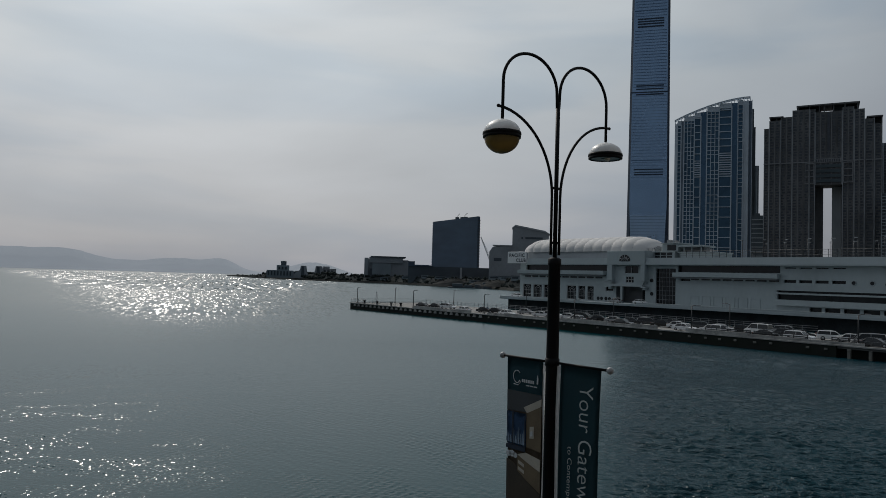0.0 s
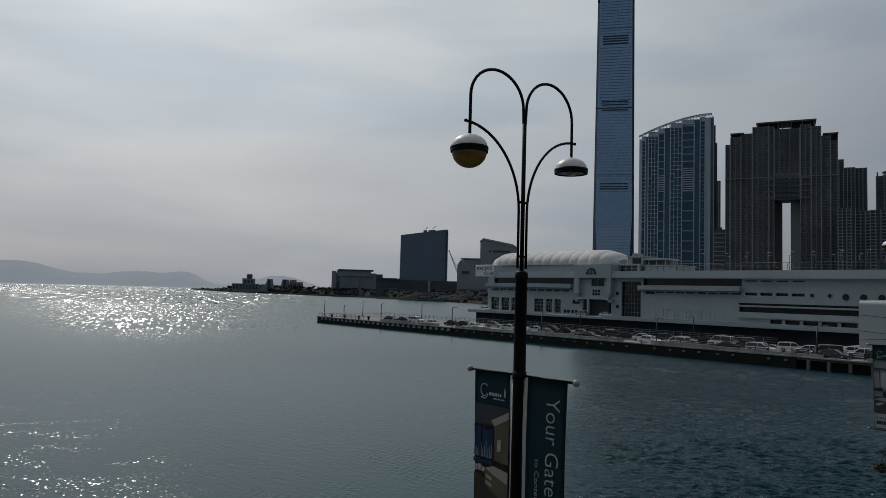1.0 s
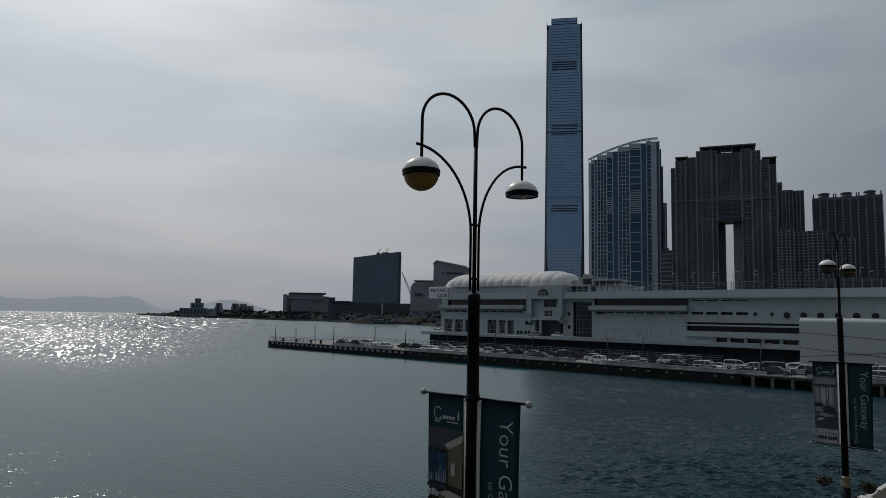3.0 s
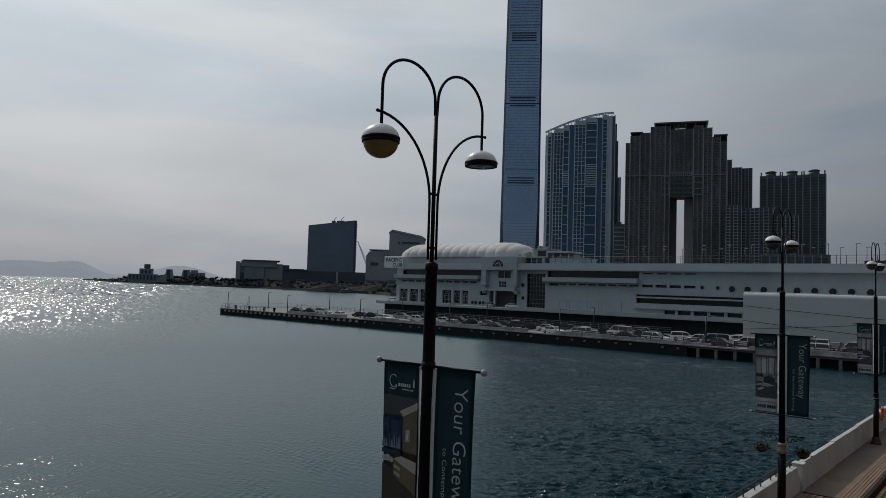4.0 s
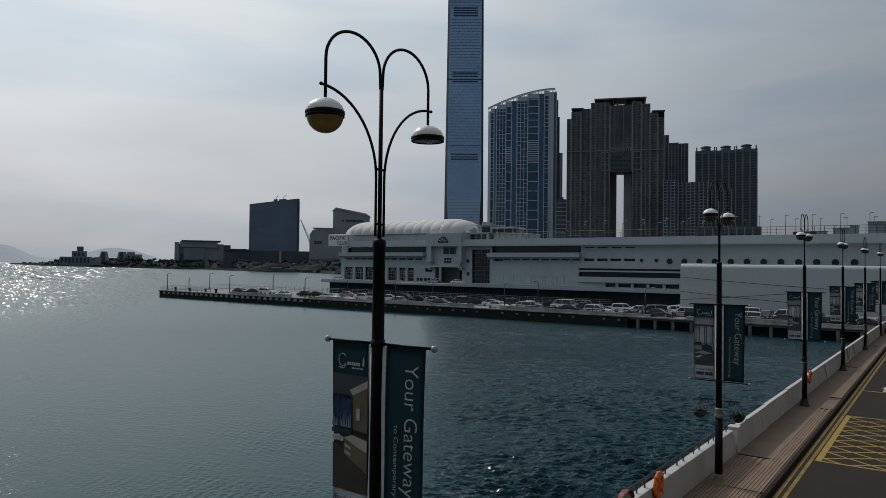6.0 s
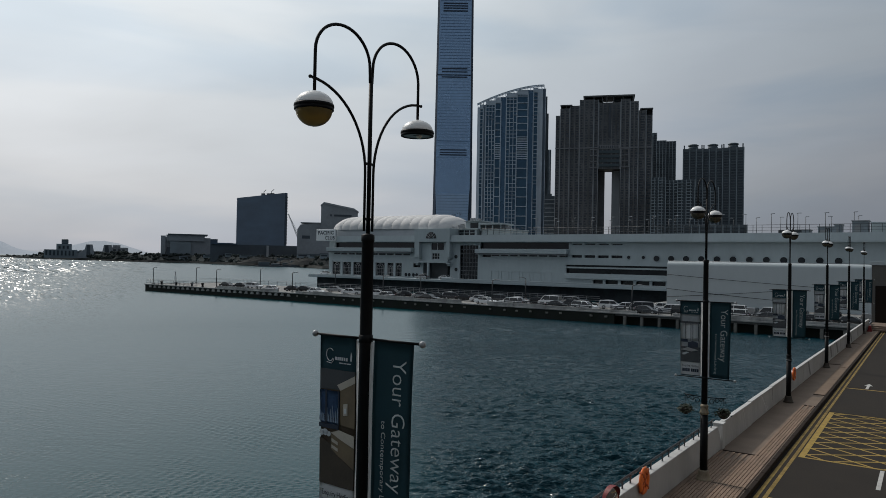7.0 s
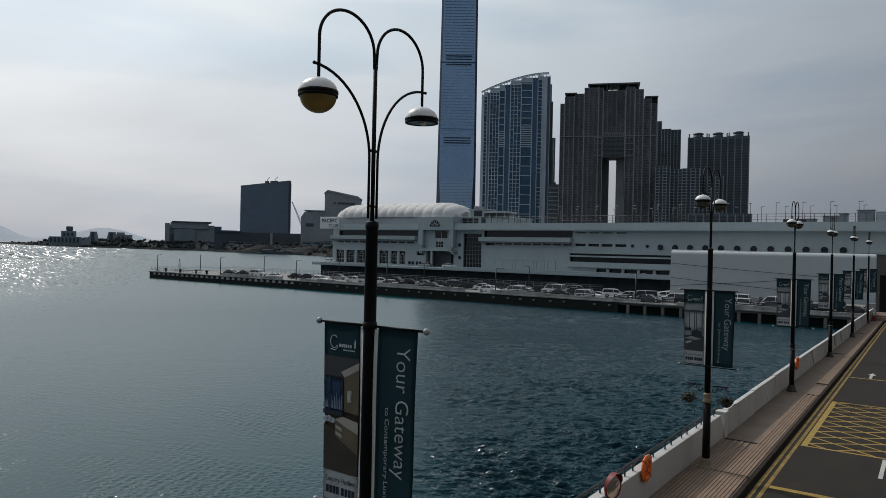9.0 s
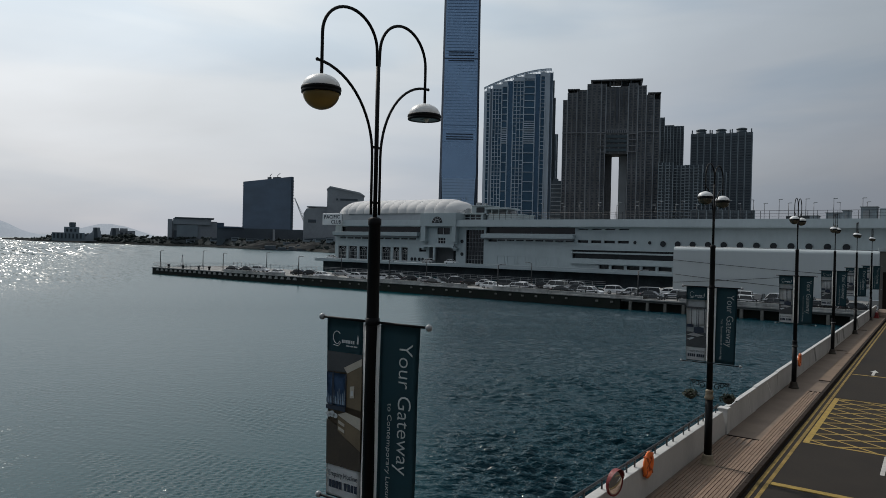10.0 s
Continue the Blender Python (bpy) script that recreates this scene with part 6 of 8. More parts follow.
def make_terminal():
    t = thing("terminal_building", "long white waterfront building with balconies, portholes and a roof deck", "building", kind="")
    zt, z0, z1 = 0.5, 12.6, 14.75
    wins = []
    for k in range(6):               # six tall arched windows in two groups
        x, w = ((-179.9, 2.05), (-174.75, 2.05), (-169.65, 2.03), (-158.9, 2.05), (-154.35, 1.45), (-150.65, 1.4))[k]
        wins.append((x - w, x + w, 0.75, 5.45))
    holes = [*wins,
             (-180.5, -144, 9.9, 12.4),          # upper dark window band
             (-125.4, -118.6, 0.75, 11.5),       # tall gridded window
             (-117.8, -87.5, 10.5, 12.4),        # second upper band
             (-88.2, -8, 3.6, 5.0), (-88.2, -8, 5.45, 6.0), (-80, -8, 0.4, 1.9)]
    holes += [(-86.6 + 4.0 * k, -83.4 + 4.0 * k, 8.05, 8.8) for k in range(4)]
    holes += [(-86.4 + 4.0 * k, -83.4 + 4.0 * k, 11.75, 12.05) for k in range(4)]
    holes += [(-140.2, -129.2, zt, 5.7), (-117.0, -113.8, 7.9, 9.3), (-144.3, -141.3, 4.1, 5.4)]
    part("front_wall", wall_grid(bmesh.new(), -183.6, 16, zt, z0, FY, FY + 0.6, holes), M_FACADE, t)
    part("end_wall", boxes([(-183.6, -183.0, FY + 0.6, 240, zt, z0)]), M_FACADE, t)
    part("inside", boxes([(-182.9, -140.7, FY + 1.0, FY + 1.4, zt, z0), (-140.7, -128.1, FY + 1.0, FY + 1.4, 6.05, z0), (-128.0, 16, FY + 1.0, FY + 1.4, zt, z0)]), M_DARK_GLASS, t, "dark glass behind the openings")
    part("roof_fascia", prism(bmesh.new(), [(FY - 1.6, z0 - 0.1), (FY + 0.3, z0 - 0.1), (FY + 0.3, z1 - 0.05), (FY - 1.28, z1 - 0.05), (FY - 1.6, z0 + 0.25)], -178.6, 16, "x"), M_FACADE, t, "broad white roof fascia")
    part("roof_deck", boxes([(-183.6, 16, FY + 0.3, 245, z0, z1 - 0.25)]), M_FACADE_GREY, t)
    part("terrace", boxes([(-187.5, 16, FY - 6.5, FY + 60, zt - 0.75, zt)], 0.05), M_FACADE, t)
    # a dark sheet stands in for the shaded space below the terrace
    part("terrace_wall", boxes([(-186, 16, FY - 3.5, FY - 3.0, SEA - 1, zt - 0.75)]), M_UNDER, t, "dark wall standing for the shade under the terrace")
    part("terrace_kerb", boxes([(-128, 16, FY - 6.4, FY - 6.1, zt, zt + 0.5), (-187.5, -150, FY - 6.4, FY - 6.1, zt, zt + 0.3)], 0.03), M_FACADE_GREY, t)
    # arched windows: frame, arch and tracery
    for a, b, c, d in wins:
        w = part("window", wall_grid(bmesh.new(), a, b, c, d, FY + 0.25, FY + 0.4, [(a + 0.13, b - 0.13, c + 0.13, d - 0.13)]), M_FRAME_WHITE, t)
        x, bm = (a + b) / 2, bmesh.new()
        for r in (0.62 * (b - a) / 2, 0.3 * (b - a) / 2):
            tube(bm, [(x - r, FY + 0.3, c + 0.2)] + [(x + r * math.cos(radians(g)), FY + 0.3, d - 1.7 + r * math.sin(radians(g))) for g in range(180, -1, -20)] + [(x + r, FY + 0.3, c + 0.2)], 0.055, 4)
        for z in (c + 1.3, c + 2.6):
            tube(bm, [(a + 0.13, FY + 0.3, z), (b - 0.13, FY + 0.3, z)], 0.035, 4)
        for g in (30, 90, 150):
            tube(bm, [(x + 0.5 * math.cos(radians(g)), FY + 0.3, d - 1.7 + 0.55 * math.sin(radians(g))), (x + 0.84 * (b - a) / 2 * math.cos(radians(g)), FY + 0.3, d - 1.7 + 1.3 * math.sin(radians(g)))], 0.035, 4)
        part("tracery", bm, M_FRAME_WHITE, w, "pale arched tracery")
    bm = bmesh.new()
    for k in range(7):
        box(bm, -125.4 + 6.8 * k / 6 - 0.05, -125.4 + 6.8 * k / 6 + 0.05, FY + 0.2, FY + 0.35, 0.75, 11.5)
    for k in range(9):
        box(bm, -125.4, -118.6, FY + 0.22, FY + 0.33, 0.75 + 10.75 * k / 8 - 0.05, 0.75 + 10.75 * k / 8 + 0.05)
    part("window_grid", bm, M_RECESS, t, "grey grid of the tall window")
    for a, b, z, zz in ((-183.4, -144, 9.25, 10.55), (-118.7, -87.4, 9.05, 10.3)):
        bal = part("balcony", boxes([(a, b, FY - 1.8, FY, z, zz)], 0.05), M_FACADE, t, "long white balcony")
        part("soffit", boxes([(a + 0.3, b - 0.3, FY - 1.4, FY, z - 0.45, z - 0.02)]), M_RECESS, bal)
    for k in range(10):
        a = -181 + 3.6 * k
        part("clerestory_window", boxes([(a, a + 2.9, FY - 0.05, FY + 0.05, 8.05, 8.6)]), M_DARK_GLASS, t)
    for k in range(8):
        a = -113.5 + 3.3 * k
        part("clerestory_window", boxes([(a, a + 2.6, FY - 0.05, FY + 0.05, 8.2, 8.75)]), M_DARK_GLASS, t)
    # horizontal ledges of the lower right part
    for z, zz, d in ((2.1, 3.6, 1.0), (5.0, 5.45, 0.5), (6.0, 6.15, 0.7)):
        part("ledge", boxes([(-88.6, -8, FY - d, FY, z, zz)], 0.04), M_FACADE, t)
    for k in range(16):
        part("pier_strip", boxes([(-77 + 4.4 * k, -76.2 + 4.4 * k, FY - 0.06, FY + 0.3, 0.4, 1.9)]), M_FACADE, t)
    # recessed panels
    for k in range(6):
        a = -113.6 + 3.62 * k
        p = part("wall_panel", wall_grid(bmesh.new(), a, a + 2.75, 0.9, 3.6, FY - 0.10, FY - 0.003, [(a + 0.14, a + 2.61, 0.9, 3.46)]), M_FACADE_GREY, t)
    # round windows: small ones, then a long row
    for n, x in enumerate([-69.6, -65.5] + [-61.9 + 3.87 * k for k in range(12)]):
        r = 0.55 if n < 2 else 0.88
        z = 8.35 if n < 2 else 8.1
        ring = bmesh.new()
        pts = [(x + r * math.cos(radians(g)), FY - 0.06, z + r * math.sin(radians(g))) for g in range(0, 361, 20)]
        tube(ring, pts, 0.11, 5)
        p = part("porthole", ring, M_FACADE_GREY, t)
        disc = bmesh.new()
        prism(disc, [(x + r * math.cos(radians(g)), z + r * math.sin(radians(g))) for g in range(0, 360, 20)], FY - 0.08, FY - 0.02)
        part("pane", disc, M_DARK_GLASS, p)
    for x, z in ((-126.9, 7.8), (-126.8, 3.7), (-147.3, 1.5), (-145.9, 1.5), (-144.1, 1.5), (-142.7, 1.5)):
        r = 0.6
        disc = prism(bmesh.new(), [(x + r * math.cos(radians(g)), z + r * math.sin(radians(g))) for g in range(0, 360, 24)], FY - 0.06, FY + 0.02)
        part("porthole", disc, M_DARK_GLASS, t)
    # portal over the gate: a lintel with a lunette on two short pillars, a bay set back between them
    c = part("gate_block", boxes([(-142.6, -128.2, FY - 1.9, FY + 8, 12.5, 16.9)], 0.06), M_FACADE, t, "white portal lintel")
    for xa, xb in ((-142.3, -140.5), (-129.7, -128.2)):
        part("gate_pillar", boxes([(xa, xb, FY - 1.9, FY, 7.9, 12.5)], 0.05), M_FACADE, c)
        part("corbel", boxes([(xa - 0.2, xb + 0.2, FY - 2.1, FY, 7.5, 7.9), (xa + 0.2, xb - 0.2, FY - 1.5, FY, 6.9, 7.5)], 0.04), M_FACADE, c)
    part("gate_bay", wall_grid(bmesh.new(), -140.5, -129.7, 6.3, 12.5, FY - 0.4, FY - 0.02, [(-136.5, -131.5, 9.95, 12.2), (-136.1, -133.2, 7.0, 8.8)]), M_FACADE, c)
    part("gate_glass", boxes([(-137.0, -131.0, FY - 0.1, FY - 0.04, 6.8, 12.3)]), M_DARK_GLASS, c)
    part("window_bar", boxes([(-134.1, -133.95, FY - 0.36, FY - 0.24, 9.95, 12.2), (-135.2, -135.1, FY - 0.36, FY - 0.24, 7.0, 8.8), (-134.2, -134.1, FY - 0.36, FY - 0.24, 7.0, 8.8), (-136.1, -133.2, FY - 0.36, FY - 0.24, 7.85, 7.95)]), M_FRAME_WHITE, c)
    part("porch_roof", boxes([(-141.2, -129.2, FY - 1.6, FY, 5.7, 6.3)], 0.05), M_FACADE, c)
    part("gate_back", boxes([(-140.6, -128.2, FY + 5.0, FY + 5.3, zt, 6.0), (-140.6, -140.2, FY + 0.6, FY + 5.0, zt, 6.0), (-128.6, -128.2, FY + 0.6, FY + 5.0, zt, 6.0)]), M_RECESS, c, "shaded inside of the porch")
    part("porch_door", boxes([(-133.6, -129.4, FY + 4.9, FY + 5.0, zt, 4.6)]), M_DARK_GLASS, c)
    part("gate_column", boxes([(-137.4, -136.7, FY - 1.5, FY - 0.8, zt, 5.7)], 0.05), M_FACADE, c)
    for x in (-142.5, -129.6):
        part("porch_bracket", boxes([(x, x + 1.7, FY - 1.9, FY, 5.4, 5.72), (x + 0.3, x + 1.4, FY - 1.4, FY, 4.8, 5.4)], 0.04), M_FACADE, c)
    lun = prism(bmesh.new(), [(-135.6 + 2.1 * math.cos(radians(g)), 13.65 + 2.1 * math.sin(radians(g))) for g in range(0, 181, 15)], FY - 1.96, FY - 1.85)
    w = part("lunette", lun, M_DARK_GLASS, c, "half-round fan window")
    bm = bmesh.new()
    for g in (30, 60, 90, 120, 150):
        tube(bm, [(-135.6 + 0.5 * math.cos(radians(g)), FY - 2.0, 13.65 + 0.5 * math.sin(radians(g))), (-135.6 + 2.0 * math.cos(radians(g)), FY - 2.0, 13.65 + 2.0 * math.sin(radians(g)))], 0.07, 4)
    tube(bm, [(-135.6 + 1.1 * math.cos(radians(g)), FY - 2.0, 13.65 + 1.1 * math.sin(radians(g))) for g in range(0, 181, 20)], 0.07, 4)
    part("fan_bars", bm, M_FRAME_WHITE, w)
    # sign board
    s = part("sign_board", boxes([(-188.5, -178.7, FY - 2.0, FY - 1.62, 12.9, 17.2)], 0.15), M_SIGN, t, "white sign board with dark letters")
    fitted(lettering("lettering", "PACIFIC", 1.6, M_PRINT_DARK, s, Matrix.Translation((-187.5, FY - 2.03, 15.2)) @ LEVEL, 1.1), 7.9, 1.35)
    fitted(lettering("lettering", "CLUB", 1.6, M_PRINT_DARK, s, Matrix.Translation((-183.9, FY - 2.03, 13.35)) @ LEVEL, 1.1), 4.9, 1.35)
    # glazed gallery and vaulted roof
    part("gallery", boxes([(-180.4, -141.7, FY + 0.4, FY + 18, z1 - 0.3, 17.1), (-141.7, -130.8, FY + 8.1, FY + 18, z1 - 0.3, 17.1)]), M_MUSEUM, t, "grey gallery below the vault")
    vault = bmesh.new()
    x0, x1, yc, ry, rz, zs = -185.6, -129.6, FY + 9.5, 9.3, 5.0, 17.0
    n, k = 208, 18
    rows = []
    for i in range(n + 1):
        x = x0 + (x1 - x0) * i / n
        e = min(1.0, (x - x0) / 8.5, (x1 - x) / 9.5)
        e = math.sqrt(max(0.0, 1 - (1 - e) ** 2)) if e < 1 else 1.0
        e = max(e, 0.05)
        rib = 0.26 * abs(math.sin(math.pi * (x - x0) / 3.9)) ** 0.6
        rows.append([vault.verts.new((x, yc - (ry * (0.35 + 0.65 * e) + rib) * math.cos(math.pi * j / k), zs + (rz * e + rib) * math.sin(math.pi * j / k) ** 0.9)) for j in range(k + 1)])
    for a, b in zip(rows, rows[1:]):
        for j in range(k):
            vault.faces.new((a[j], b[j], b[j + 1], a[j + 1])).smooth = True
    bmesh.ops.recalc_face_normals(vault, faces=vault.faces)
    v = part("vaulted_roof", vault, M_VAULT, t, "ribbed white barrel-vaulted roof")
    for i in range(13):
        x = x0 + 3.9 * (i + 1)
        e = min(1.0, (x - x0) / 8.5, (x1 - x) / 9.5)
        e = math.sqrt(max(0.0, 1 - (1 - e) ** 2)) if e < 1 else 1.0
        pts = [(x, yc - ry * (0.35 + 0.65 * e) * math.cos(math.pi * j / 16), zs + rz * e * max(0, math.sin(math.pi * j / 16)) ** 0.9) for j in range(17)]
        part("rib", tube(bmesh.new(), pts, 0.075, 4), M_RECESS, v)
    # plant rooms on the roof
    for a, b, ya, yb, z, zz in ((-132.0, -121.0, FY + 3, FY + 12, z1 - 0.3, 16.7), (-126.0, -120.4, FY + 4, FY + 11, 16.7, 19.3), (-120.0, -108.6, FY + 4, FY + 14, z1 - 0.3, 16.4)):
        p = part("roof_room", boxes([(a, b, ya, yb, z, zz)], 0.06), M_FACADE, t)
        part("roof_slab", boxes([(a - 0.4, b + 0.4, ya - 0.4, yb + 0.4, zz, zz + 0.25)], 0.05), M_FACADE, p)
    part("upper_slab", boxes([(-120.6, -112.2, FY + 3.4, FY + 11, 18.2, 18.7)], 0.05), M_FACADE, t, "white slab on posts")
    for x in (-118.6, -116.0, -113.0):
        part("slab_post", boxes([(x, x + 0.25, FY + 4, FY + 4.25, 16.6, 18.2)]), M_FACADE, t)
    part("roof_void", boxes([(-120.0, -113.0, FY + 6, FY + 9, 16.65, 18.2)]), M_RECESS, t)
    part("upper_window", boxes([(-124.2, -121.2, FY + 3.9, FY + 4.05, 17.2, 18.9)]), M_DARK_GLASS, t)
    for k in range(4):
        for q in (14.75, 15.7):
            part("roof_window", boxes([(-129.9 + 2.1 * k, -128.2 + 2.1 * k, FY + 2.9, FY + 3.05, q, q + 0.75)]), M_DARK_GLASS, t)
    rail_ = bmesh.new()
    for q in (0.5, 1.0):
        tube(rail_, [(-131.8, FY + 3.2, 16.95 + q), (-126.2, FY + 3.2, 16.95 + q)], 0.05, 4)
    for k in range(5):
        tube(rail_, [(-131.8 + 1.4 * k, FY + 3.2, 16.9), (-131.8 + 1.4 * k, FY + 3.2, 17.95)], 0.05, 4)
    part("terrace_rail", rail_, M_GALV, t)
    for x, y, w, h, zz in ((-130.4, FY + 6, 1.6, 1.5, 16.95), (-128.0, FY + 5, 1.4, 1.9, 16.95), (-124.6, FY + 6, 1.5, 1.2, 19.55), (-122.2, FY + 6, 1.3, 0.9, 19.55), (-111.4, FY + 6, 1.4, 1.2, 16.65)):
        ac = thing("air_conditioner", "grey boxy air conditioner on the roof", "air conditioner", (x, y, zz), group="roof air conditioners")
        part("case", boxes([(-w / 2, w / 2, -0.6, 0.6, 0, h * 0.8)], 0.05), M_GALV, ac)
        part("fan_grille", lathe(bmesh.new(), [(w * 0.35, h * 0.8), (w * 0.35, h * 0.86), (w * 0.1, h * 0.86)], n=12), M_RAIL, ac)
    # a hut and low signs on the deck
    for x, y, w, h in ((-15.5, FY + 7, 3.3, 3.1), (-25.6, FY + 34, 4.4, 3.2), (-31.5, FY + 34, 3.6, 2.4), (-20.6, FY + 12, 1.6, 2.6)):
        hut = thing("roof_hut", "small blue-grey hut on the roof deck", "hut", (x, y, z1 - 0.25), group="roof huts")
        part("body", boxes([(-w / 2, w / 2, -2, 2, 0, h)], 0.05), M_HUT, hut)
        part("door", boxes([(-w / 2 + 0.5, -w / 2 + w * 0.55, -2.06, -2.0, 0.1, h * 0.75)]), M_RECESS, hut)
        part("roof", boxes([(-w / 2 - 0.2, w / 2 + 0.2, -2.2, 2.2, h, h + 0.2)], 0.04), M_RECESS, hut)
    part("stair_wall", boxes([(-13.2, 16, FY + 2, FY + 9, z1 - 0.25, 17.2)], 0.05), M_FACADE, t)
    board = thing("deck_board", "long dark board standing on the roof deck", "sign board", (-30.3, FY + 4, z1 - 0.3))
    part("panel", boxes([(-2.6, 2.6, -0.08, 0.08, 0.35, 1.2)], 0.03), M_RAIL, board)
    for x in (-2.2, 0.0, 2.2):
        part("leg", boxes([(x - 0.06, x + 0.06, -0.05, 0.05, 0, 0.4)]), M_RAIL, board)


def roof_railing():
    t = thing("roof_railing", "thin dark steel railing along the roof deck", "railing", kind="structure")
    z = 14.7
    for h in (0.75, 1.4, 2.1):
        part("rail", tube(bmesh.new(), [(-118, FY + 1.2, z + h), (16, FY + 1.2, z + h)], 0.05 if h > 1.5 else 0.03, 5), M_RAIL, t)
    post = part("post", boxes([(-0.05, 0.05, -0.05, 0.05, -0.3, 2.15)]), M_RAIL, t)
    post.matrix_basis = pose(-118, FY + 1.2, z)
    for k in range(1, 64):
        piece("post", post.data, t, pose(-118 + 2.1 * k, FY + 1.2, z))


def roof_lamps():
    t = thing("roof_lamp", "slim dark grey lamp post on the roof deck", "lamp post", (-17.6, FY + 14.8, 14.5), group="lamp posts on the roof deck")
    part("post", tube(bmesh.new(), [(0, 0, 0), (0, 0, 5.9)], 0.085, 6, 0.06), M_RAIL, t)
    part("arm", tube(bmesh.new(), [(-0.25, 0, 5.9), (0.5, 0, 5.96)], 0.05, 5), M_RAIL, t)
    part("lantern", boxes([(0.0, 0.85, -0.16, 0.16, 5.9, 6.08)], 0.04), M_GALV, t)
    for k in range(1, 15):
        copy_thing(t, pose(-17.6 - 6.3 * k, FY + 14.8, 14.5, 0, 0, 180 if k % 5 == 4 else 0))
    for k in range(15):
        copy_thing(t, pose(-17.9 - 6.3 * k, FY + 29.8, 14.5, 0, 0, 180 if k % 4 == 1 else 0))


make_terminal()
roof_railing()
roof_lamps()


# ---- towers across the basin ----
def site(name, label, az, d, turn=0.0, category="tower"):
    return thing(name, label, category, polar(az, d, SEA + 3.0), az - turn)


def make_icc():
    t = site("skyscraper", "very tall blue glass skyscraper with pale floor lines", 34.85, 1123)
    def half(z):
        if z < 120:
            return 30.4 + 1.3 * ((120 - z) / 90) ** 2
        return 30.4 - 2.6 * (z - 120) / 365
    zs = [0, 30, 60, 90, 120, 200, 300, 400, 474]
    bm = bmesh.new()
    rings = []
    for z in zs:
        h, c = half(z), 4.2
        rings.append([bm.verts.new(p) for p in ((-h, -h + c, z), (-h + c, -h, z), (h - c, -h, z), (h, -h + c, z), (h, h - c, z), (h - c, h, z), (-h + c, h, z), (-h, h - c, z))])
    for a, b in zip(rings, rings[1:]):
        for k in range(8):
            bm.faces.new((a[k], a[(k + 1) % 8], b[(k + 1) % 8], b[k]))
    bm.faces.new(rings[-1])
    bmesh.ops.recalc_face_normals(bm, faces=bm.faces)
    part("core", bm, M_TOWER_EDGE, t, "dark glass corners")
    bm = bmesh.new()
    rows = []
    for z in [20, 60, 90, 110, 125, 200, 300, 400, 475]:
        w = half(z) - 3.4 - (3.0 * (125 - z) / 60 if z < 125 else 0)
        rows.append((bm.verts.new((-w, -half(z) - 1.2, z)), bm.verts.new((w, -half(z) - 1.2, z)), bm.verts.new((w, -half(z) + 2, z)), bm.verts.new((-w, -half(z) + 2, z))))
    for a, b in zip(rows, rows[1:]):
        for k in range(4):
            bm.faces.new((a[k], a[(k + 1) % 4], b[(k + 1) % 4], b[k]))
    bm.faces.new(rows[-1])
    bmesh.ops.recalc_face_normals(bm, faces=bm.faces)
    face = part("curtain_wall", bm, M_TOWER_BLUE, t, "smooth blue curtain wall")
    foot = [half(q) - 3.9 - 3.0 * (125 - q) / 60 for q in (20, 111.5)]
    part("skirt", prism(bmesh.new(), [(-foot[0], 20), (foot[0], 20), (foot[1], 111.5), (-foot[1], 111.5)], -33.2, -31.0), M_TOWER_SKIRT, t, "paler glass skirt at the foot")
    lines, faint, z = bmesh.new(), bmesh.new(), 40.0
    louvres = ((172.4, 174.2, 0), (176.2, 177.6, 0), (180.4, 182.0, 0), (194.6, 195.8, 1), (295.2, 297.0, 0), (298.6, 300.2, 2), (303.6, 305.2, 0), (308.6, 310.4, 0), (400.0, 402.0, 0), (404.5, 406.3, 0), (408.3, 410.0, 0), (412.2, 414.0, 0), (425.6, 427.0, 1))
    while z < 470:
        if not 112 < z < 168 and not any(p - 1.5 < z < q + 1.0 for p, q, _ in louvres):
            w = half(z) - (5.2 if z > 310 else 4.2) - (3.0 * (125 - z) / 60 if z < 125 else 0)
            front = -half(z) - 1.0 if z > 112 else -33.1
            box(lines if z > 300 else faint, -w, w, front - 0.5, front, z, z + 0.85)
        z += 4.6
    tagged(part("joint_banding", lines, M_TOWER_LINE, face, "dark floor joints"), kind="stuff")
    tagged(part("low_joint_banding", faint, M_TOWER_BAND, face, "faint floor joints"), kind="stuff")
    for p, q, wide in louvres:
        w = half(p) - (9.0, 4.5, 0.5)[wide]
        part("plant_louvre", boxes([(-w, w, -half(p) - 1.9, -half(p) - 1.15, p, q)]), M_TOWER_LINE if wide == 1 else M_TOWER_EDGE, face, "dark plant-floor louvre")
    h = half(474)
    part("crown", boxes([(-h * 0.74, h * 0.74, -h - 0.6, h * 0.6, 474, 486)]), M_TOWER_EDGE, t, "raised crown")
    part("crown_face", boxes([(-h * 0.70, h * 0.70, -h - 1.0, -h - 0.6, 476.5, 479.5), (-h * 0.70, h * 0.70, -h - 1.0, -h - 0.6, 480.5, 485)]), M_TOWER_BLUE, t)
    for q in (-1, 1):
        horn = prism(bmesh.new(), [(q * h, 470), (q * (h - 4.5), 474), (q * (h - 1.2), 476), (q * (h + 0.2), 482)], -h, h * 0.8)
        part("crown_horn", horn, M_TOWER_EDGE, t, "dark pointed corner")


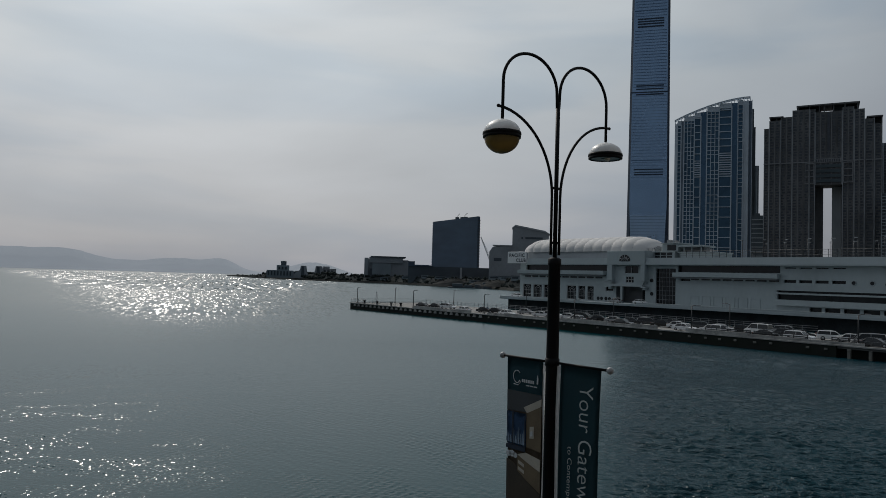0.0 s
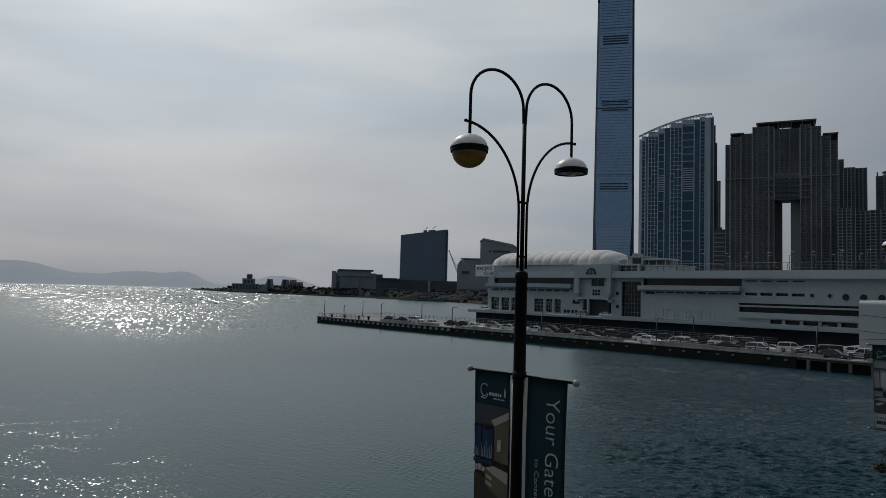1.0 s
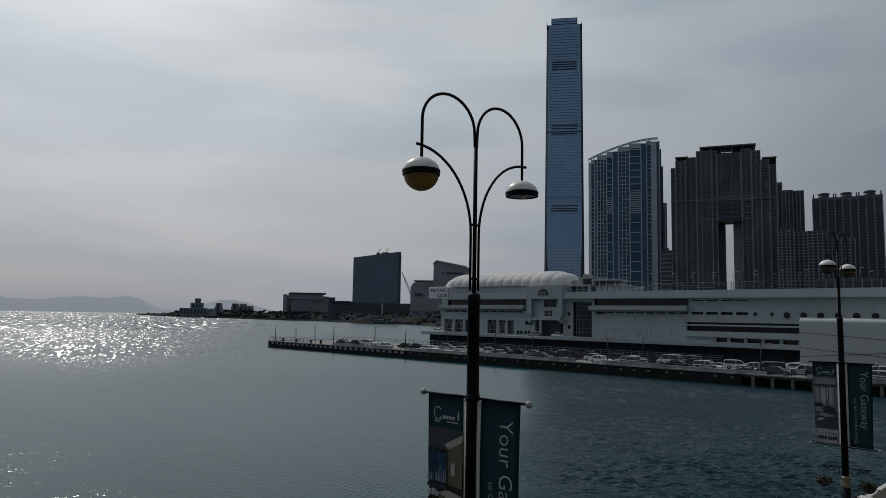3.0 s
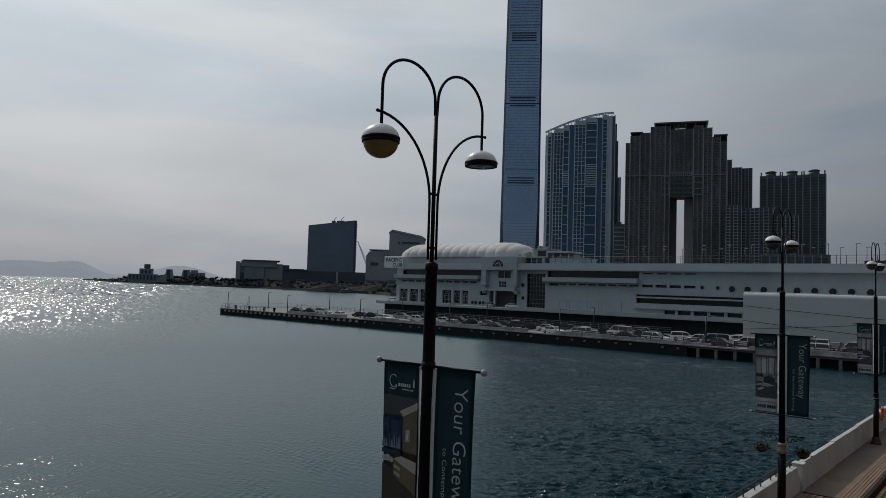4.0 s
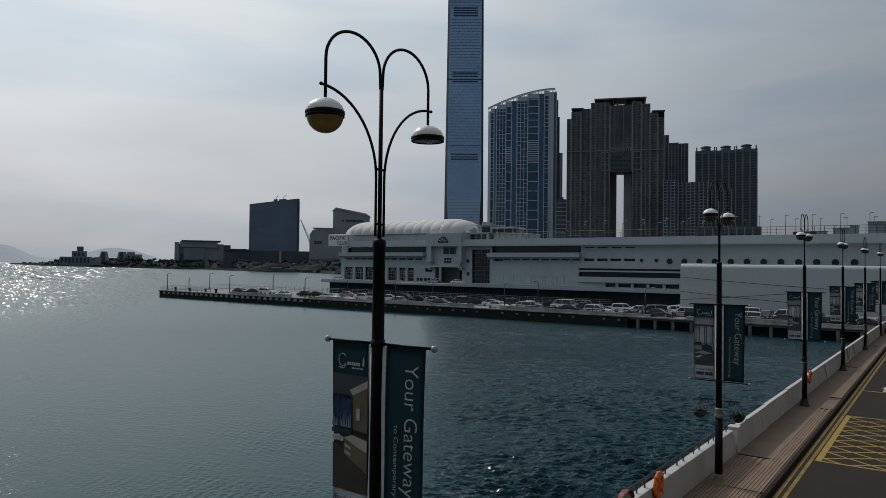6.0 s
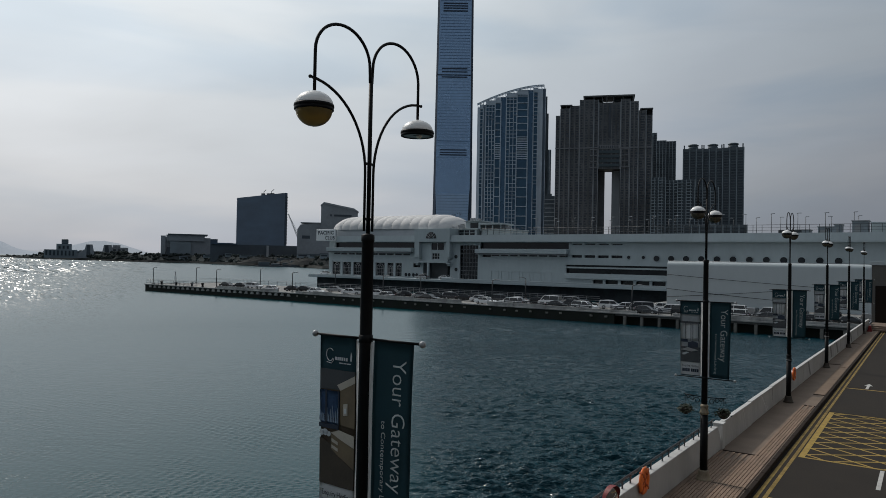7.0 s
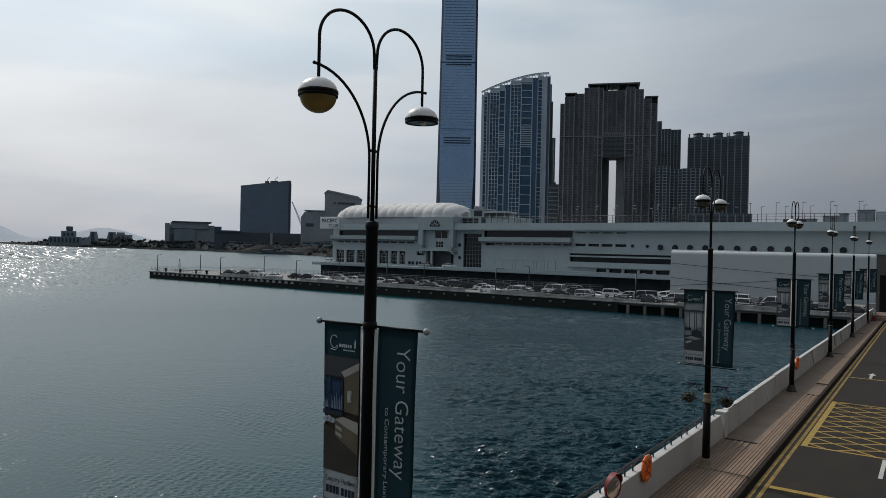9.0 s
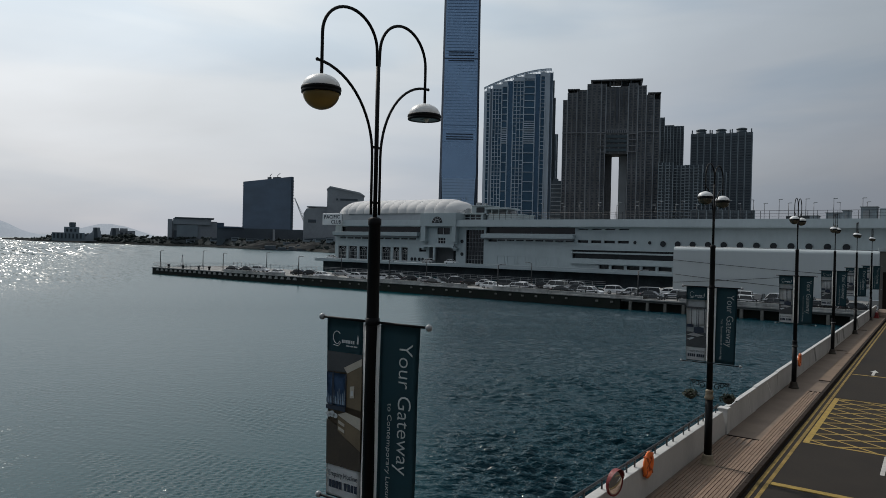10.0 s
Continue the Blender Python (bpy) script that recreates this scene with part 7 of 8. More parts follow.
def make_cullinan():
    t = site("residential_tower", "tall blue-green glass tower with a curved open roof frame", 30.15, 1030)
    x0, x1 = -47.5, 49.5
    def roof(x):
        u = (x - x0) / (x1 - x0)
        return 238 + 27 * (1 - (1 - u) ** 1.6)
    def front(x):
        u = (x - x0) / (x1 - x0)
        return -6 + 16 * (u - 0.55) ** 2
    # bays from one edge to the other: white fins, narrow gridded bays, broad framed panes, blue piers
    bays = ((-49.5, -46, "fin"), (-46, -41, "grid"), (-41, -37, "pier"), (-37, -23.5, "grid"), (-23.5, -15, "pane"), (-15, -7, "blue"), (-7, 8.5, "grid"), (8.5, 24.5, "pane"), (24.5, 32.5, "blue"), (32.5, 39, "grid"), (39, 46, "fin"), (46, 50.5, "pier"))
    for a, b, kind in bays:
        y, z = front((a + b) / 2), roof((a + b) / 2) - 6
        if kind in ("fin", "pier", "blue"):
            w = {"fin": M_CULL_FIN, "pier": M_CULL_SPAN, "blue": M_CULL_BLUE}[kind]
            p = part("pier", boxes([(a, b, y + (0.0 if kind == "fin" else 1.0), 40, 0, z + 3)]), w, t)
            part("pier_edge", boxes([(b - 0.7, b, y - 0.6, y + 1, 0, z + 4)]), M_CULL_FIN, p)
            continue
        bay = part("bay", boxes([(a, b, y + 1.6, 40, 0, z)]), M_CULL_GLASS, t)
        part("crown_panel", boxes([(a, b, y + 0.4, y + 1.6, z - 1.5, z + 5.5)]), M_CULL_FIN, bay, "white panel below the roof frame")
        n = max(1, round((b - a) / 4.6)) if kind == "grid" else 1
        for k in range(n + 1):
            x = a + (b - a) * k / n
            wide = 0.66 if kind == "pane" or k in (0, n) else 0.42
            part("fin", boxes([(x - wide, x + wide, y - 0.4, y + 1.7, 0, z)]), M_CULL_FIN, bay)
        bm, q = bmesh.new(), 4.0
        rnd = random.Random(int(a))
        while q < z - 3:
            if kind == "pane" and z * 0.60 < q < z * 0.74:
                box(bm, a, b, y, y + 1.65, q, q + 1.3)
                q += 3.2
                continue
            for k in range(n):
                if kind == "pane" or rnd.random() < 0.8:
                    box(bm, a + (b - a) * k / n, a + (b - a) * (k + 1) / n, y + 0.2, y + 1.65, q, q + (0.7 if kind == "grid" else 1.0))
            q += 5.6 if kind == "grid" else (14.0 if q < z * 0.6 else 10.0)
        tagged(part("banding", bm, M_CULL_FIN, bay), kind="stuff")
    part("side_slab", boxes([(x1, x1 + 3.5, 4, 40, 0, 252), (x1 + 3.5, x1 + 6, 10, 40, 0, 228)]), M_TOWER_GREY, t)
    frame_ = bmesh.new()
    for d in (-3.0, 4.0):
        tube(frame_, [(x0 + (x1 - x0) * k / 14 - 2, front(x0 + (x1 - x0) * k / 14) + d, roof(x0 + (x1 - x0) * k / 14) + 1.5) for k in range(15)], 0.9, 5)
    for k in range(25):
        x = x0 + (x1 - x0) * k / 24
        tube(frame_, [(x - 2, front(x) - 3.0, roof(x) + 1.5), (x - 2, front(x) + 4.0, roof(x) + 1.5)], 0.5, 4)
        tube(frame_, [(x, front(x) + 1.5, roof(x) - 8), (x - 2, front(x) + 0.5, roof(x) + 1.5)], 0.4, 4)
    part("roof_frame", frame_, M_CULL_FIN, t, "curved open roof frame")
    part("crown_wall", boxes([(x1 - 12, x1 - 1, 2, 30, 240, 262)]), M_CULL_FIN, t)
    b = site("background_tower", "grey tower behind the glass one", 27.15, 1120)
    part("body", boxes([(-5, 6, 0, 30, 0, 187)]), M_TOWER_GREY, b)
    part("strip", boxes([(-1, 0, -0.5, 0, 0, 187), (3, 4, -0.5, 0, 0, 187)]), M_TOWER_LIGHT, b)
    c = site("background_block", "low grey block between the towers", 26.85, 1000)
    part("body", boxes([(-8, 9, 0, 20, 0, 102), (-5, 2, 2, 15, 102, 105)]), M_TOWER_GREY, c)
    part("banding", boxes([(-8, 9, -0.5, 0, z, z + 1.2) for z in range(6, 100, 6)]), M_TOWER_LIGHT, c)


def make_arch():
    t = site("arch_tower", "dark brown residential tower with a tall gap through it", 22.7, 960)
    rnd = random.Random(17)
    def block(x0, x1, z0, z1, y0=0.0, y1=34.0, lines=True, name="wing"):
        b = part(name, boxes([(x0, x1, y0, y1, z0, z1)]), M_ARCH, t)
        if lines:
            bm, z = bmesh.new(), z0 + 3
            n = max(1, int((x1 - x0) / 5.5))
            w = (x1 - x0) / n
            for i in range(n):
                bx = x0 + w * i
                q = z
                while q < z1 - 3:
                    u = rnd.uniform(0.14, 0.3)
                    box(bm, bx + w * u, bx + w * (u + rnd.choice((0.32, 0.5, 0.56))), y0 - 0.25, y0 + 0.1, q, q + rnd.choice((1.6, 1.9, 2.3)))
                    q += 3.5
            tagged(part("glazing", bm, M_ARCH_GLASS, b, "dark window rows"), kind="stuff")
            for x in (x0 + 0.4, x1 - 0.4):
                part("pilaster", boxes([(x - 0.36, x + 0.36, y0 - 0.8, y0, z0, z1)]), M_ARCH_LINE, b)
            for i in range(1, n):
                part("pier", boxes([(x0 + w * i - 0.32, x0 + w * i + 0.32, y0 - 0.6, y0, z0, z1)]), M_ARCH_PIER if i % 2 else M_ARCH, b)
    L0, R0 = -6.9, 22.0
    block(-64, -58, 0, 208)
    block(-58, -45, 0, 217, -2)
    block(-45, -32, 0, 221, 0)
    block(-32, L0 - 6, 0, 228, -3)
    block(L0 - 6, L0, 0, 228, -1)
    block(R0, R0 + 12, 0, 228, -1)
    block(R0 + 12, 45, 0, 224, -3)
    block(45, 55, 0, 212, -1)
    block(55, 63, 0, 206, 1)
    block(L0, R0, 134.5, 224, -0.5, name="bridge")
    # lit and shaded sides of the gap are put into the wall colours
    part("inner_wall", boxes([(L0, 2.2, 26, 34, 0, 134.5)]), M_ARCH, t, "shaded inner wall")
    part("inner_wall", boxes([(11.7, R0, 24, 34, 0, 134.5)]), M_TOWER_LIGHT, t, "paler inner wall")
    bm = boxes([(L0 + 1, R0 - 1, -1.6, -0.6, z, z + 3.6) for z in (137.5, 143.5, 149.5, 155.5)])
    part("sky_lobby", bm, M_LOBBY, t, "bluish glazed lobby band")
    for x in (L0 - 11, R0 + 1):
        part("lobby_frame", wall_grid(bmesh.new(), x, x + 10, 136, 161, -3.9, -3.1, [(x + 0.7, x + 9.3, 137, 144), (x + 0.7, x + 9.3, 145, 152), (x + 0.7, x + 9.3, 153, 160)]), M_ARCH_PIER, t)
    part("string_course", boxes([(-64, L0, -3.8, -2.9, 162, 163.2), (L0, R0, -1.5, -0.5, 161.5, 166.5), (R0, 63, -3.8, -2.9, 162, 163.2)]), M_ARCH_PIER, t)
    for k in range(11):
        part("string_dentil", boxes([(L0 + 1 + 2.4 * k, L0 + 2.2 + 2.4 * k, -1.8, -1.4, 162.4, 165.6)]), M_ARCH_GLASS, t)
    # slot and canopy on the crown
    part("slot", boxes([(6.0, 9.0, -1.0, -0.4, 178, 222)]), M_ARCH_GLASS, t)
    part("canopy", boxes([(-27.5, 40, -4, 30, 231.5, 233.2)]), M_ARCH, t)
    for x in (-26, -14, -3, 2, 12, 24, 37):
        part("canopy_post", boxes([(x, x + 1.2, -2, 28, 224, 231.5)]), M_ARCH, t)
    for x0, x1, z0, z1 in ((-24, -1, 224, 231.5), (12, 37, 224, 231.5), (47.5, 63, 205.5, 213.4), (-57.5, -42.5, 216.5, 220.4)):
        part("canopy_back", boxes([(x0, x1, 10, 12, z0, z1)]), M_ARCH, t)
    part("wing_canopy", boxes([(-58, -42, -3, 20, 220.5, 222)]), M_ARCH, t)
    part("wing_canopy", boxes([(47, 63.5, -2, 20, 213.5, 215)]), M_ARCH, t)
    for x, z0, z1 in ((48, 206, 213.5), (54, 206, 213.5), (62, 206, 213.5), (-57, 217, 220.5), (-50, 217, 220.5), (-43, 217, 220.5)):
        part("canopy_post", boxes([(x, x + 0.9, -1, 15, z0, z1)]), M_ARCH, t)


def plain_tower(name, label, az, d, blocks, strips, floors, turn=0.0, crown=True, balconies=False):
    """A slab tower from blocks (x0, x1, y0, z1), with pale upright strips and rows of windows."""
    t = site(name, label, az, d, turn)
    for x0, x1, y0, z1 in blocks:
        b = part("block", boxes([(x0, x1, y0, y0 + 28, 0, z1)]), M_TOWER_GREY, t)
        n = max(1, round((x1 - x0) / strips))
        w = (x1 - x0) / n
        for i in range(n + 1):
            part("pale_strip", boxes([(x0 + w * i - 0.5, x0 + w * i + 0.5, y0 - 1.0, y0, 0, z1)]), M_TOWER_STRIP, b)
        bm = bmesh.new()
        for i in range(n):
            q = 4.0
            while q < z1 - 3:
                box(bm, x0 + w * (i + 0.16), x0 + w * (i + 0.84), y0 - 0.3, y0 + 0.1, q, q + floors * 0.55)
                q += floors
        tagged(part("glazing", bm, M_TOWER_WIN, b), kind="stuff")
        if balconies:
            bm = bmesh.new()
            for i in range(0, n, 2):
                q = 3.0
                while q < z1 - 3:
                    box(bm, x0 + w * (i + 0.05), x0 + w * (i + 1.3), y0 - 1.6, y0 - 0.1, q, q + 0.85)
                    q += floors
            tagged(part("balcony_banding", bm, M_TOWER_STRIP, b, "pale balcony fronts"), kind="stuff")
        if crown:
            xm = (x0 + x1) / 2
            part("roof_drum", lathe(bmesh.new(), [(6.4, 0), (6.4, 3.8), (5.6, 4.0), (5.6, 5.0), (7.0, 5.3), (7.0, 6.6), (5.0, 6.9), (5.0, 7.4), (0.0, 7.5)], (xm, y0 + 12, z1), 12), M_TOWER_GREY, b)
            part("roof_stub", boxes([(x0 + 0.5, x0 + 2.0, y0 + 1, y0 + 5, z1, z1 + 5), (x1 - 2.0, x1 - 0.5, y0 + 1, y0 + 5, z1, z1 + 5)]), M_TOWER_GREY, b)
    return t


make_icc()
make_cullinan()
make_arch()
plain_tower("residential_tower_grey", "grey residential tower with stepped roofline", 18.1, 1060, [(-20, -9.5, 3, 200), (-9.5, 3.5, 0, 188), (3.5, 17, 3, 187)], 4.4, 3.6, crown=False)
plain_tower("residential_slab", "row of dark grey residential towers with round roof drums", 14.45, 1000, [(-38, -13, 0, 165), (-13, 12, 3, 165), (12, 38, 0, 165)], 8.3, 3.6)
plain_tower("residential_block", "lower grey residential towers with balconies", 16.5, 900, [(-39, -22, 0, 115), (-22, -8, 6, 112), (-8, 12, 2, 112), (12, 39, 8, 103)], 4.6, 3.6, crown=False, balconies=True)
plain_tower("office_block", "dark squat block behind the roof deck", 14.25, 840, [(-33, 33, 0, 53.5)], 8, 4, crown=False)


def make_west_shore():
    # museum slab on its podium
    m = site("museum_tower", "dark blue-grey slab tower on a wide podium", 50.1, 1040, 46, "museum")
    part("slab", prism(bmesh.new(), [(-46.4, 17), (49.4, 17), (49.4, 98), (-46.4, 93.8)], -6, -1), M_MPLUS, m)
    tagged(part("edge_fin", boxes([(x, x + 1.25, -5.5, -1.5, z, z + 1.8) for x in (-47.6, 49.3) for z in range(27, 92, 4)]), M_MPLUS_POD, m, "serrated slab edges"), kind="stuff")
    part("roof_plant", boxes([(12.5, 25, -5, -2, 95.5, 98.6), (2, 7, -5, -2, 95, 99)]), M_MPLUS_POD, m)
    for x, l in ((5, 4), (20, 5)):
        part("roof_crane", tube(bmesh.new(), [(x, -3, 96), (x, -3, 101), (x + l, -3, 104)], 0.5, 4), M_MPLUS_POD, m)
    p = site("museum_podium", "low dark museum podium along the shore", 50.2, 975, 0, "museum")
    part("hall", boxes([(-64, 81, 0, 60, 0, 23.5)]), M_MPLUS_POD, p)
    part("roof_slab", boxes([(-64, -30, -2, 60, 23.5, 25)]), M_MPLUS, p)
    part("base_band", boxes([(-64, 81, -2, 0, 0, 9.5)]), M_TOWER_GREY, p)
    part("upright", boxes([(8, 11, -3.5, -2, 0, 23)]), M_MUSEUM, p)
    h = site("exhibition_hall", "grey flat-roofed hall with a projecting roof", 55.6, 1105, 0, "hall")
    h.scale = (1.045, 1.045, 1.04)
    part("hall", boxes([(-34, 30, 0, 50, 0, 33)]), M_MUSEUM, h)
    part("tall_hall", boxes([(-29, 22, -3, 48, 28, 36.5)]), M_MUSEUM, h)
    part("roof", boxes([(-27, 26, -5, 50, 36.5, 38)]), M_MPLUS_POD, h)
    part("portal", boxes([(-36, -30, -4, 6, 0, 35)]), M_MUSEUM, h)
    part("entrance", boxes([(-28, -20, -3.3, -3, 3, 19)]), M_MPLUS_POD, h)
    part("annex", boxes([(22, 40, 4, 40, 0, 32), (40, 62, 6, 40, 0, 27)]), M_MPLUS, h)
    part("pale_panel", boxes([(-24, 4, -3.4, -3, 10, 27)]), M_TOWER_STRIP, h)
    # the angular building behind the sign
    a = site("angular_building", "grey angular building with a sloping cantilevered roof", 44.2, 900, 0, "building")
    bm = bmesh.new()
    prism(bm, [(-20.5, 0), (2, 0), (4, 40), (9, 50), (16, 55), (26, 57), (26, 68), (20, 71), (-17, 78), (-20.5, 76)], 0, 40)
    part("upper", bm, M_MUSEUM, a)
    bm = bmesh.new()
    prism(bm, [(-21.5, 75), (-17, 79), (21, 72), (27, 68), (27, 67), (20, 70), (-17, 77), (-21, 74)], -1, 41)
    part("roof_edge", bm, M_TOWER_LIGHT, a)
    part("strip_window", boxes([(-4, 18, -0.4, 0, 61, 63.5), (-9, -7, -0.4, 0, 61, 63.5)]), M_MPLUS_POD, a)
    bm = bmesh.new()
    prism(bm, [(-50, 0), (-18, 0), (-18, 52), (-24, 52.5), (-46, 50), (-50, 44)], 6, 36)
    part("lower_wing", bm, M_MUSEUM, a)
    part("lower_roof", boxes([(-46, -18, 5.0, 37, 52, 53)]), M_TOWER_LIGHT, a)
    part("lower_window", boxes([(-44, -34, 5.6, 6, 32, 36)]), M_MPLUS_POD, a)
    g = site("moored_barge", "dark flat work barge moored at the shore", 48.9, 800, 0, "barge")
    part("hull", prism(bmesh.new(), [(-22, -7.2), (22, -7.2), (25, -1.5), (-25, -1.5)], -8, 8), M_MPLUS_POD, g)
    part("cargo", boxes([(-20, -8, -4, 4, -1.5, 2.2), (-6, 3, -4, 4, -1.5, 0.8), (6, 13, -4, 4, -1.5, 1.6)], 0.3), M_TOWER_GREY, g)
    part("deckhouse", boxes([(15, 20, -3, 3, -1.5, 4)], 0.2), M_TOWER_GREY, g)
    part("gantry", tube(bmesh.new(), [(4, 0, -1.5), (4, 0, 7), (14, 0, 5)], 0.3, 4), M_RAIL, g)
    for az, d, w, h in ((50.0, 838, 30, 8.4), (47.6, 825, 24, 7.6), (46.3, 770, 26, 8.0)):
        e = site("earth_mound", "pale earth mound behind the seawall", az, d, 0, "earth mound")
        rnd, bm, rings = random.Random(int(az * 10)), bmesh.new(), []
        for u in (1.0, 0.8, 0.55, 0.3, 0.08):
            rings.append([bm.verts.new((w * u * math.cos(radians(g)) * rnd.uniform(0.9, 1.1), 11 * u * math.sin(radians(g)), h * (1 - u) ** 0.8 * rnd.uniform(0.85, 1.1))) for g in range(0, 360, 20)])
        for a, b in zip(rings, rings[1:]):
            for i in range(18):
                bm.faces.new((a[i], a[(i + 1) % 18], b[(i + 1) % 18], b[i]))
        bm.faces.new(rings[-1])
        part("mound", bm, M_EARTH, e)
    for az, d, w, h in ((55.9, 1074, 12, 5), (53.9, 1000, 20, 4), (52.6, 945, 9, 5), (51.3, 895, 15, 3.5), (48.3, 830, 18, 4), (46.9, 822, 12, 4), (45.9, 760, 14, 4), (45.2, 725, 8, 5)):
        q = site("site_cabin", "small grey site cabin on the far shore", az, d, 0, "cabin")
        q.location.z = bank_height(az, d - shore_at(az)) - 0.4
        part("body", boxes([(-w / 2, w / 2, -2, 2, 0, h)], 0.1), M_TOWER_STRIP, q)
        part("roof", boxes([(-w / 2 - 0.4, w / 2 + 0.4, -2.4, 2.4, h, h + 0.5)]), M_MPLUS_POD, q)
        part("window_band", boxes([(-w * 0.4, w * 0.4, -2.12, -2.0, h * 0.5, h * 0.8)]), M_TOWER_WIN, q)
    c = site("crane", "thin lattice crane leaning over the shore", 47.4, 960, 0, "crane")
    bm = bmesh.new()
    p0, p1 = Vector((10.5, 0, 14)), Vector((-11.5, 0, 66))
    for s in (-1, 1):
        tube(bm, [p0 + Vector((s * 1.1, 0, 0)), p1 + Vector((s * 0.4, 0, 0))], 0.35, 4)
    for k in range(14):
        u, v = k / 14, (k + 1) / 14
        tube(bm, [p0.lerp(p1, u) + Vector((1.0 - 0.6 * u, 0, 0)), p0.lerp(p1, v) - Vector((1.0 - 0.6 * v, 0, 0))], 0.22, 3)
    part("jib", bm, M_TOWER_LIGHT, c)
    part("cab", boxes([(6, 14, -3, 3, 2, 20)]), M_MPLUS_POD, c)
    part("stay", tube(bmesh.new(), [(-11.5, 0, 66), (13, 0, 20)], 0.15, 3), M_CABLE, c)
    # ventilation buildings near the point
    v = site("ventilation_building", "stepped grey building with angled concrete shafts", 62.1, 1300, 0, "building")
    part("tower", boxes([(-55, -33, 0, 20, 0, 23)]), M_TOWER_STRIP, v)
    for k in range(3):
        part("tower_window", boxes([(-52 + 6 * k, -49 + 6 * k, -0.4, 0, 15, 20)]), M_TOWER_WIN, v)
    part("tower_cap", boxes([(-48, -38, 4, 14, 23, 31)], 1.5), M_TOWER_GREY, v)
    part("low_range", boxes([(-72, -25, -6, 10, 0, 13.5)]), M_TOWER_STRIP, v)
    for k in range(8):
        part("arcade_bay", boxes([(-70 + 5.5 * k, -67.5 + 5.5 * k, -6.4, -6, 4, 12)]), M_TOWER_WIN, v)
    for x, w in ((-12, 13), (15, 15)):
        bm = bmesh.new()
        prism(bm, [(x - w * 0.35, 0), (x + w * 1.1, 0), (x + w * 0.75, 23), (x, 23)], -8, 12)
        part("shaft", bm, M_MUSEUM, v)
        bm = bmesh.new()
        prism(bm, [(x + w * 0.05, 3), (x + w * 0.55, 3), (x + w * 0.42, 22), (x + w * 0.12, 22)], -8.5, -8)
        part("louvre", bm, M_MPLUS_POD, v)
    part("hall", boxes([(-25, 48, 0, 22, 0, 12), (26, 52, 2, 20, 0, 19), (28, 40, 1, 14, 19, 23)]), M_MUSEUM, v)
    part("dark_side", boxes([(-24, 25, -0.5, 0, 4, 11.5)]), M_TOWER_GREY, v)
    for x in (29, 36, 43):
        part("hall_window", boxes([(x, x + 4, 1.6, 2, 12, 16)]), M_TOWER_WIN, v)
    bm = bmesh.new()
    prism(bm, [(-34, 0), (-14, 15), (-6, 15), (-2, 0)], -4, 4)
    part("ramp", bm, M_MUSEUM, v)


make_west_shore()


def shore_growth():
    """Bushes and rubble along the far shore, uncountable from here."""
    rnd, bm = random.Random(21), bmesh.new()
    def clump(c, r, n=7):
        for _ in range(n):
            p = Vector(c) + Vector((rnd.gauss(0, r * 0.5), rnd.gauss(0, r * 0.5), rnd.uniform(0, r * 0.7)))
            s = r * rnd.uniform(0.25, 0.55)
            res = bmesh.ops.create_icosphere(bm, subdivisions=1, radius=s, matrix=Matrix.Translation(p))
            for v in res["verts"]:
                v.co += Vector((rnd.uniform(-1, 1), rnd.uniform(-1, 1), rnd.uniform(-1, 1))) * s * 0.3
    for lo, hi, n, r in ((65.5, 67.6, 26, 3.2), (62.5, 65.5, 60, 5.2), (57.4, 62.5, 120, 4.2), (53.3, 57.4, 70, 3.4), (48.5, 53.3, 70, 3.0), (44.5, 48.5, 60, 2.8)):
        for k in range(n):
            az, off = rnd.uniform(lo, hi), rnd.choice((14, 20, 30, 38, 45)) + rnd.uniform(-4, 4)
            clump(polar(az, shore_at(az) + off, bank_height(az, off) - 0.4), r * rnd.uniform(0.5, 1.3), 4)
    tagged(part("shore_bushes", bm, M_TREE), "dark bushes and scrub along the far shore", "bushes", "", "stuff")


shore_growth()


